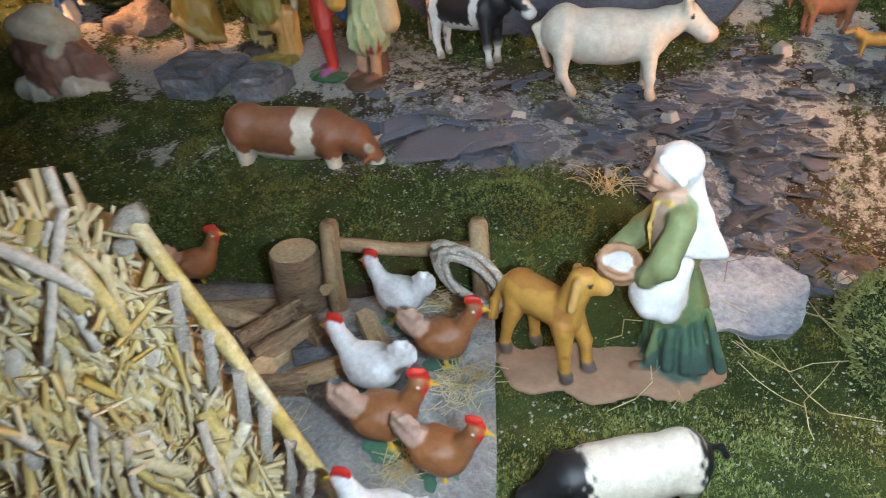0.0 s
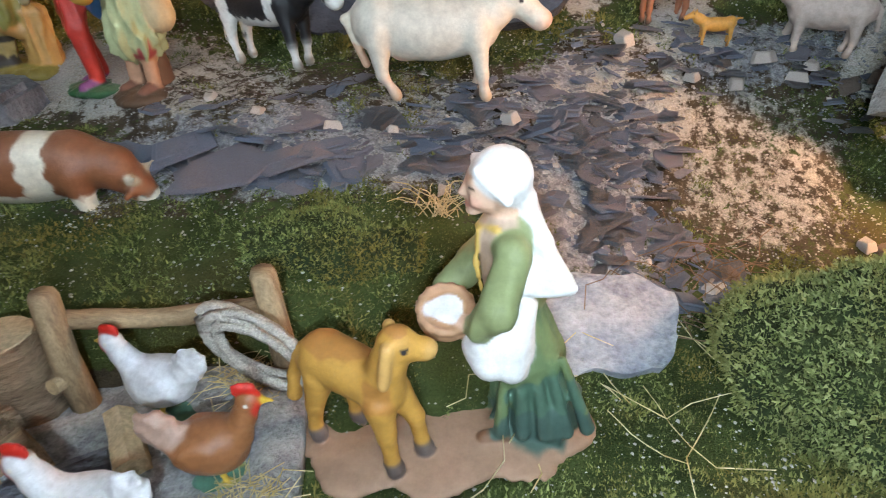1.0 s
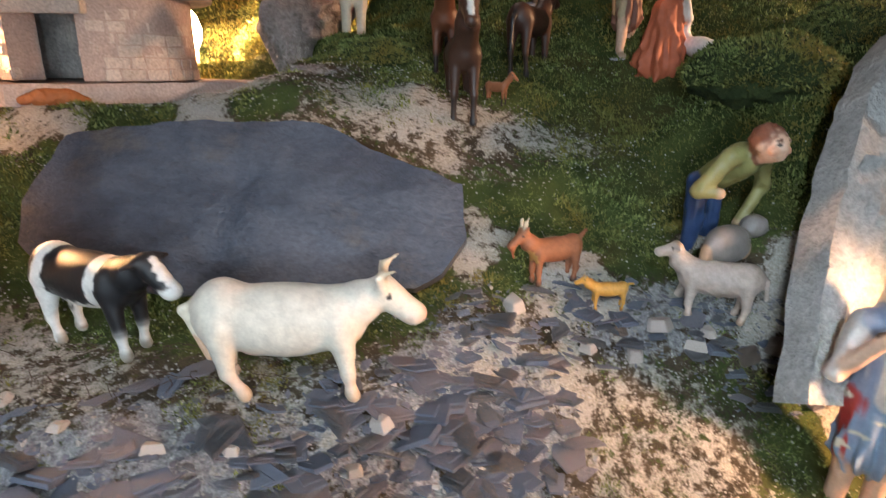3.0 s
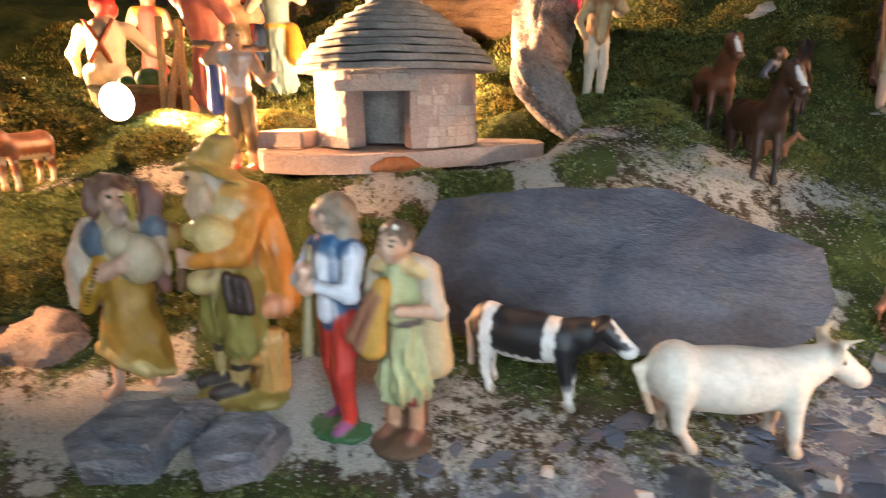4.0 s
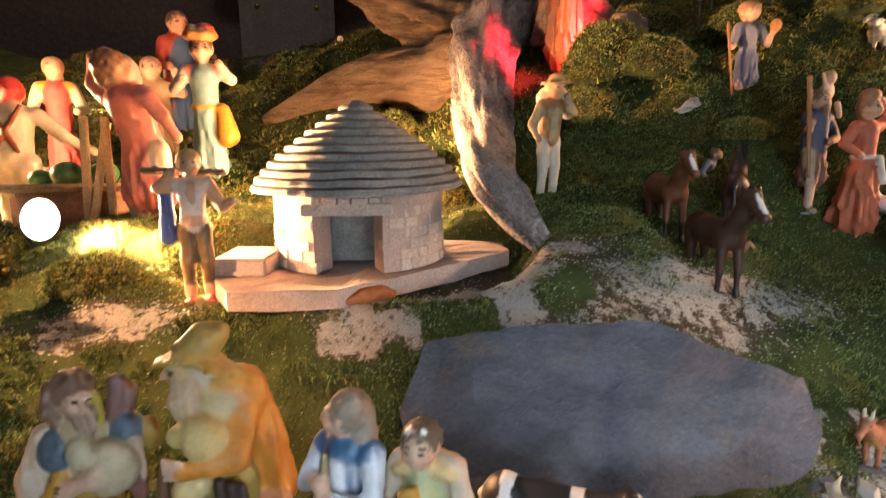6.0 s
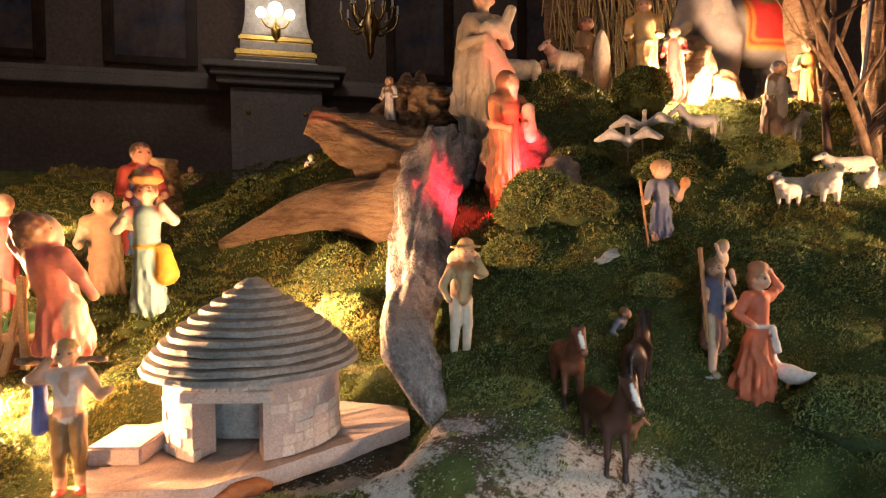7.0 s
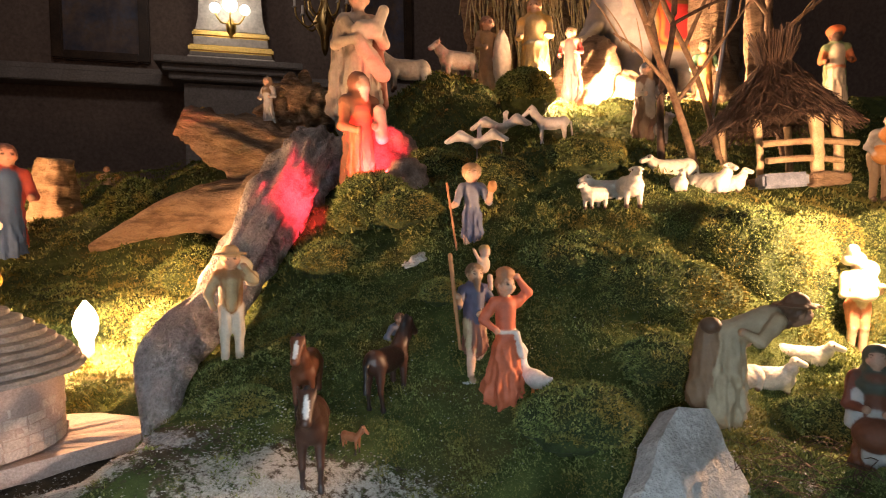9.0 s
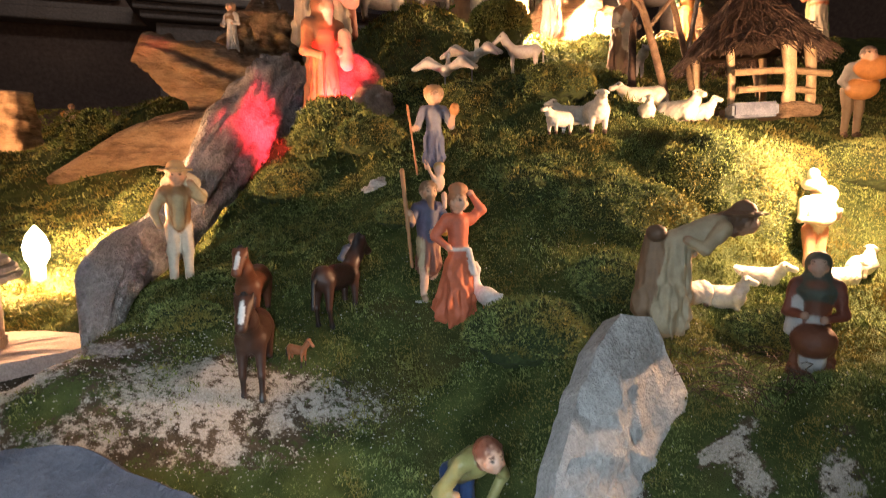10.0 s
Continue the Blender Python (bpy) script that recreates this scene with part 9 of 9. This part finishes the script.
def build_hut():
    t = thing("brushwood_hut", "small open hut with a shaggy brushwood cone roof", "hut")
    cx, cy = 0.986, 1.085
    r = np.random.RandomState(21)
    n, rad, low = 2600, 0.090, 0.705
    w = r.uniform(0, 2 * np.pi, n)
    f0 = r.uniform(0.0, 0.85, n)
    top = np.array([cx, cy, 0.812])
    out = lambda q, z: np.stack([cx + rad * np.cos(q), cy + rad * np.sin(q), np.full(n, z)], -1)
    push = lambda q: np.stack([np.cos(q), np.sin(q), 0 * q], -1) * 0.011
    a = top + (out(w, low) - top) * f0[:, None] + r.normal(0, 0.004, (n, 3)) + push(w)
    w2 = w + r.normal(0, 0.34, n)
    f1 = np.clip(f0 + r.uniform(0.15, 0.5, n), 0, 1.16)
    b = top + (out(w2, low) - top) * f1[:, None] + r.normal(0, 0.005, (n, 3)) + push(w2) + np.array([0, 0, 0.003])
    m = 260
    wt = r.uniform(0, 2 * np.pi, m)
    ta = np.stack([cx + 0.018 * np.cos(wt), cy + 0.018 * np.sin(wt), r.uniform(0.79, 0.815, m)], -1)
    tb = np.stack([cx + 0.036 * np.cos(wt) * r.uniform(0.4, 1.2, m), cy + 0.036 * np.sin(wt) * r.uniform(0.4, 1.2, m), r.uniform(0.832, 0.866, m)], -1)
    ob = new("roof", straw_mesh("roof", np.concatenate([a, ta]), np.concatenate([b, tb]), r.uniform(0.0005, 0.0014, n + m), TWIG_DARK))
    ob.parent = t
    tagged(ob, "shaggy dark brushwood roof")
    part("roof_lining", tube(bmesh.new(), [(cx, cy, 0.712), (cx, cy, 0.80)], (0.082, 0.018), 28), TWIG_DARK, t)
    part("tie", tube(bmesh.new(), [(cx, cy, 0.802), (cx, cy, 0.814)], (0.021, 0.021), 20), TWIG, t, "twisted twig tie under the tuft")
    for k, (dx, dy, wide) in enumerate(((-0.066, -0.045, 0.013), (0.012, -0.070, 0.022), (0.062, -0.052, 0.018), (0.060, 0.055, 0.014), (-0.060, 0.060, 0.014))):
        bm = craggy(bmesh.new(), [(cx + dx, cy + dy, 0.616), (cx + dx + 0.002, cy + dy, 0.66), (cx + dx, cy + dy, 0.722)], (wide * 0.5, wide * 0.46, wide * 0.62), 80 + k, 14, 5, 0.7, 0.3)
        part("post", bm, WOOD_PALE, t, "pale split post", True)
    for z, dy, x0, x1 in ((0.668, -0.066, -0.075, 0.090), (0.642, -0.068, -0.070, 0.060)):
        part("rail", tube(bmesh.new(), curve([(cx + x0, cy + dy, z), (cx + 0.5 * (x0 + x1), cy + dy - 0.003, z + 0.001), (cx + x1, cy + dy + 0.006, z - 0.004)], 5), [0.0052] * 11, 8), WOOD, t)
    part("floor_board", box(bmesh.new(), (0.15, 0.13, 0.012), Matrix.Translation((cx, cy, 0.612)), 0.002), TWIG, t)
    trough = thing("feed_trough", "low grey stone trough before the hut", "trough")
    part("trough_body", box(bmesh.new(), (0.070, 0.028, 0.022), Matrix.Translation((0.930, 1.004, 0.610)) @ pose(0, 0, 0, 0, 0, -6), 0.004), SLATE_DARK, trough)
    lg = new("fallen_log", finish(root_limb(bmesh.new(), [(0.975, 1.0, 0.608), (1.005, 1.005, 0.610), (1.040, 1.01, 0.608)], (0.012, 0.014, 0.011), 14, 5), "fallen_log", BARK))
    tagged(lg, "short brown log lying before the hut", "log")


build_hut()


def bare_tree(label, pts, radii, twigs, seed, material=TWIG):
    t = thing("bare_tree", label, "tree", "bare trees by the hut")
    part("trunk", tube(bmesh.new(), curve(pts, 8), ramp([0.78 * q for q in radii], 8), 12, 0.05, 0.06, seed), material, t, smooth=True)
    rng = random.Random(seed)
    for a, b, r in twigs:
        a, b = Vector(a), Vector(b)
        mid = a.lerp(b, 0.5) + Vector((rng.uniform(-0.01, 0.01), 0, rng.uniform(0.0, 0.02)))
        br = part("branch", tube(bmesh.new(), curve([a, mid, b], 6), ramp((r, r * 0.75, r * 0.3), 6), 8, 0, 0.06, seed), material, t, smooth=True)
        for k in range(3):
            p = a.lerp(b, 0.45 + 0.2 * k)
            q = p + (b - a).normalized() * 0.05 + Vector((rng.uniform(-0.04, 0.04), rng.uniform(-0.02, 0.02), rng.uniform(0.01, 0.05)))
            part("twig", tube(bmesh.new(), curve([p, p.lerp(q, 0.5) + Vector((0, 0, 0.006)), q], 4), ramp((r * 0.4, r * 0.3, r * 0.12), 4), 6), material, br, smooth=True)


bare_tree("slender bare tree with orange-brown bark and forked twigs", [(0.808, 1.020, 0.620), (0.790, 1.045, 0.745), (0.766, 1.075, 0.87), (0.74, 1.10, 1.02), (0.72, 1.12, 1.2)], (0.0075, 0.0068, 0.006, 0.005, 0.004),
          [((0.783, 1.05, 0.77), (0.690, 1.03, 0.845), 0.0032), ((0.766, 1.075, 0.87), (0.86, 1.09, 1.02), 0.0055), ((0.79, 1.045, 0.74), (0.93, 1.06, 0.90), 0.0035), ((0.745, 1.095, 1.0), (0.80, 1.1, 1.18), 0.004)], 1)
bare_tree("slender bare tree with dark brown bark", [(0.778, 1.075, 0.630), (0.790, 1.090, 0.76), (0.835, 1.12, 0.89), (0.86, 1.15, 1.05), (0.865, 1.16, 1.25)], (0.0080, 0.0072, 0.0065, 0.0055, 0.004),
          [((0.80, 1.10, 0.80), (0.745, 1.10, 0.98), 0.0055), ((0.85, 1.14, 1.0), (0.95, 1.14, 1.15), 0.005), ((0.835, 1.12, 0.89), (0.99, 1.14, 0.95), 0.0035)], 2, TWIG_DARK)
bare_tree("thin leaning bare tree behind the hut", [(0.905, 1.12, 0.66), (0.885, 1.14, 0.80), (0.845, 1.16, 0.93), (0.80, 1.18, 1.1)], (0.0065, 0.006, 0.0055, 0.004), [((0.87, 1.15, 0.86), (1.02, 1.2, 1.06), 0.004)], 3)
bare_tree("thin bare tree leaning over the hut roof", [(1.10, 1.22, 0.66), (1.09, 1.24, 0.85), (1.13, 1.27, 1.05), (1.20, 1.30, 1.2)], (0.009, 0.008, 0.007, 0.005), [((1.09, 1.24, 0.88), (1.25, 1.25, 1.0), 0.005), ((1.10, 1.25, 0.95), (1.0, 1.27, 1.12), 0.004)], 4)
pole = new("metal_pole", finish(tube(bmesh.new(), [(0.935, 1.20, 0.70), (1.04, 1.25, 1.05)], 0.0042, 10), "metal_pole", surface("dull_metal", (0.35, 0.36, 0.40), (0.45, 0.46, 0.50), 30, 200, 0.4, 0.1, 0.0005, None, None, 0.8)))
tagged(pole, "thin grey metal pole beside the hut", "pole")


def cork(name, pts, radii, seed, label, mat=BARK, n=26):
    ob = new(name, finish(craggy(bmesh.new(), pts, radii, seed, 44, 9, 0.8, 0.42, 0.4), name, mat))
    tagged(ob, label, "bark")


cork("cork_bark", [(0.86, 1.74, 0.86), (0.90, 1.76, 0.93), (0.97, 1.80, 1.02), (0.99, 1.84, 1.09)], (0.075, 0.070, 0.062, 0.040), 21, "pale lit piece of cork bark under the elephant")
cork("cork_bark", [(1.02, 1.78, 0.86), (1.04, 1.79, 0.93), (1.06, 1.81, 0.985)], (0.065, 0.060, 0.040), 22, "rough brown piece of cork bark")
cork("dead_tree", [(1.33, 1.78, 0.85), (1.32, 1.80, 1.05), (1.34, 1.82, 1.30), (1.35, 1.85, 1.6)], (0.060, 0.050, 0.048, 0.045), 23, "thick upright trunk of pale brown bark")
cork("dead_tree", [(1.22, 1.45, 0.74), (1.23, 1.46, 0.95), (1.25, 1.48, 1.25)], (0.035, 0.030, 0.028), 24, "upright brown trunk behind the hut")
cork("stable_wall", [(0.72, 2.12, 0.90), (0.74, 2.13, 1.10), (0.73, 2.13, 1.30), (0.75, 2.13, 1.55)], (0.09, 0.075, 0.08, 0.07), 25, "rugged bark wall of the stable behind the kings")
cork("stable_wall", [(0.92, 2.16, 0.90), (0.93, 2.17, 1.10), (0.94, 2.16, 1.30), (0.96, 2.16, 1.55)], (0.10, 0.09, 0.085, 0.08), 26, "rugged bark wall of the stable behind the kings")
cork("stable_wall", [(1.55, 2.2, 0.90), (1.56, 2.2, 1.15), (1.56, 2.2, 1.6)], (0.12, 0.10, 0.10), 27, "rugged bark wall of the stable behind the elephant")
rs = np.random.RandomState(31)
n_s = 420
sx = rs.uniform(0.66, 1.20, n_s)
s_a = np.stack([sx, rs.uniform(2.02, 2.10, n_s), rs.uniform(1.15, 1.7, n_s)], -1)
s_b = s_a + np.stack([rs.normal(0, 0.03, n_s), rs.normal(0, 0.02, n_s), -rs.uniform(0.12, 0.34, n_s)], -1)
tagged(new("straw_thatch", straw_mesh("straw_thatch", s_a, s_b, 0.0032, STRAW)), "hanging straw thatch of the stable behind the kings", "thatch", kind="stuff")
stems("straw_litter", 160, 1.15, 1.45, 1.80, 2.0, 0.10, 0.03, 9, STRAW, "straw litter round the elephant", 0.0016)


def fern(at, n, length, seed, label):
    t = thing("fern", label, "fern")
    t.location = at
    rng = random.Random(seed)
    for k in range(n):
        a, L, up = rng.uniform(0, 2 * math.pi), length * rng.uniform(0.6, 1.1), rng.uniform(0.5, 1.0)
        bm = bmesh.new()
        prev = None
        for i in range(9):
            s = i / 8
            x, z = L * s * 0.75, L * up * math.sin(1.9 * s) * 0.8
            w = L * 0.075 * math.sin(math.pi * (0.08 + 0.92 * s) ** 0.8) + 0.0005
            d = Vector((math.cos(a), math.sin(a), 0))
            sd = Vector((-math.sin(a), math.cos(a), 0))
            row = [bm.verts.new(d * x + sd * w * q + Vector((0, 0, z - abs(q) * w * 0.4))) for q in (-1, 0, 1)]
            if prev:
                for j in (0, 1):
                    bm.faces.new((prev[j], prev[j + 1], row[j + 1], row[j]))
            prev = row
        part("frond", bm, FERN, t, smooth=True)


fern((-0.150, 1.98, 0.745), 16, 0.10, 1, "lit pale green broad leaves behind the root")
fern((0.555, 1.98, 0.960), 11, 0.18, 2, "bright green strap-leaved fern on the ridge")


def build_market():
    t = thing("melon_stall", "brown clay counter of a melon stall", "stall")
    part("counter", box(bmesh.new(), (0.116, 0.056, 0.074), Matrix.Translation((-0.402, 0.975, 0.427)) @ pose(0, 0, 0, 0, 1.5, 4), 0.006), surface("brown_clay", (0.22, 0.10, 0.055), (0.32, 0.16, 0.09), 60, 400, 0.6), t, smooth=True)
    part("rim", box(bmesh.new(), (0.126, 0.064, 0.009), Matrix.Translation((-0.402, 0.975, 0.4685)) @ pose(0, 0, 0, 0, 1.5, 4), 0.003), WOOD, t, smooth=True)
    for k, (x, y, r, mat) in enumerate(((-0.440, 0.968, 0.014, MELON), (-0.405, 0.964, 0.018, MELON), (-0.366, 0.968, 0.017, MELON), (-0.422, 0.990, 0.015, MELON))):
        bm = bmesh.new()
        bmesh.ops.create_uvsphere(bm, u_segments=18, v_segments=12, radius=r)
        for v in bm.verts:
            v.co.z *= 0.85
        ob = new("melon", finish(bm, "melon", mat))
        ob.location = (x, y, 0.473 + r * 0.82)
        tagged(ob, "round dark green melon on the stall", "melon", "melons on the stall")
    e = thing("plank_trestle", "trestle of raw wooden planks leaning together", "trestle")
    for k, (dx, lean) in enumerate(((-0.024, 10), (-0.014, 9), (-0.005, 7), (0.018, -8), (0.027, -9))):
        part("plank", box(bmesh.new(), (0.0080, 0.004, 0.148), Matrix.Translation((-0.338 + dx, 0.938 + 0.004 * k, 0.470)) @ pose(0, 0, 0, 6 * (-1) ** k, lean, 0), 0.0008), WOOD_PALE, e)


build_market()


def lamp_bulb(at, size, yaw, label, tilt=0):
    t = thing("reflector_lamp", label, "lamp")
    t.matrix_world = Matrix.Translation(at) @ pose(0, 0, 0, tilt, 0, yaw)
    s = size
    part("housing", tube(bmesh.new(), [(0, 0.9 * s, 0), (0, 0.6 * s, 0), (0, 0.15 * s, 0), (0, 0, 0)], (0.28 * s, 0.34 * s, 0.80 * s, 0.92 * s), 20), CEMENT, t, "pale lamp housing", True)
    bm = bmesh.new()
    bmesh.ops.create_uvsphere(bm, u_segments=20, v_segments=12, radius=0.86 * s)
    for v in bm.verts:
        v.co.y *= 0.35
    part("glass", bm, BULB, t, "glowing lamp glass", True)


lamp_bulb((-0.368, 0.875, 0.432), 0.0235, 62, "lit reflector lamp lying on the moss beside the stall")


def candle_bulb(at, s, label):
    t = thing("candle_bulb", label, "lamp")
    t.location = at
    part("glass", tube(bmesh.new(), [(0, 0, 0.0), (0, 0, 0.4 * s), (0, 0, s), (0, 0, 1.6 * s), (0, 0, 2.1 * s)], (0.35 * s, 0.55 * s, 0.62 * s, 0.42 * s, 0.05 * s), 18), BULB, t, "glowing candle-shaped glass", True)
    part("socket", tube(bmesh.new(), [(0, 0, -1.1 * s), (0, 0, 0.0)], (0.36 * s, 0.36 * s), 14), CEMENT, t, "pale lamp socket", True)


candle_bulb((-0.092, 1.050, 0.445), 0.026, "lit candle-shaped bulb standing in the moss")
candle_bulb((-0.165, 1.985, 0.735), 0.020, "small lit bulb among the far moss")
candle_bulb((-0.530, 0.935, 0.455), 0.014, "small lit bulb on the moss bank")
candle_bulb((-0.690, 1.75, 0.60), 0.016, "small lit bulb at the far edge")
cork("bark_piece", [(-0.56, 1.86, 0.56), (-0.55, 1.86, 0.66), (-0.54, 1.86, 0.76), (-0.53, 1.85, 0.83)], (0.06, 0.055, 0.05, 0.035), 33, "upright piece of pale bark among the market figures")
cork("bark_piece", [(-0.52, 1.62, 0.58), (-0.42, 1.66, 0.61), (-0.32, 1.68, 0.62)], (0.03, 0.035, 0.02), 34, "flat piece of brown bark on the moss")


# ---- the rear of the hill lies farther back than its front ----
TURN = np.array([(0.98538, 0.16554, -0.04019), (-0.16446, 0.98596, 0.02893), (0.04442, -0.02190, 0.99877)])
FRONT_EYE, REAR_EYE = np.array((0.2784, 0.1963, 0.5614)), np.array((0.1830, 0.1750, 0.5940))


def set_back(p):
    """Where a place on the plan comes to lie, and how much larger a thing there is."""
    p = np.atleast_2d(np.asarray(p, float))
    y0 = np.interp(p[:, 0], (0.15, 0.35, 0.5), (0.88, 0.58, 0.40))
    w = np.clip((p[:, 1] - y0) / 0.12, 0, 1)
    w = (w * w * (3 - 2 * w))[:, None]
    d = p - FRONT_EYE
    k = 0.985 + 0.15 * np.minimum(np.linalg.norm(d, axis=1)[:, None], 2.2)
    return p * (1 - w) + w * (REAR_EYE + k * (d @ TURN.T)), 1 + w[:, 0] * (k[:, 0] - 1), w[:, 0]


def bend_mesh(me):
    co = np.empty(len(me.vertices) * 3, np.float32)
    me.vertices.foreach_get("co", co)
    co, _, w = set_back(co.reshape(-1, 3))
    if w.any():
        me.vertices.foreach_set("co", co.astype(np.float32).ravel())
        me.update()


def flat_pose(ob):
    return max(abs(a - b) for p, q in zip(ob.matrix_basis, Matrix.Identity(4)) for a, b in zip(p, q)) < 1e-6


def settle_hill():
    setting = ("wall_", "floor", "ceiling", "trim", "pedestal", "boss", "pilaster", "framed_painting", "wall_sconce", "chandelier", "display_stage", "camera")
    for ob in [o for o in scene.objects if not o.parent and o.type != "LIGHT" and not o.name.startswith(setting)]:
        meshes = [o for o in [ob, *ob.children_recursive] if o.type == "MESH"]
        if flat_pose(ob):
            for o in meshes:
                if flat_pose(o):
                    bend_mesh(o.data)
        else:
            at, k, w = set_back(ob.matrix_basis.translation)
            if w[0] > 0:
                lean = ob.matrix_basis.to_3x3().to_4x4()
                ob.matrix_basis = Matrix.Translation(at[0]) @ pose(0, 0, 0, 0, 0, -9.5 * w[0]) @ lean @ Matrix.Scale(k[0], 4)


settle_hill()
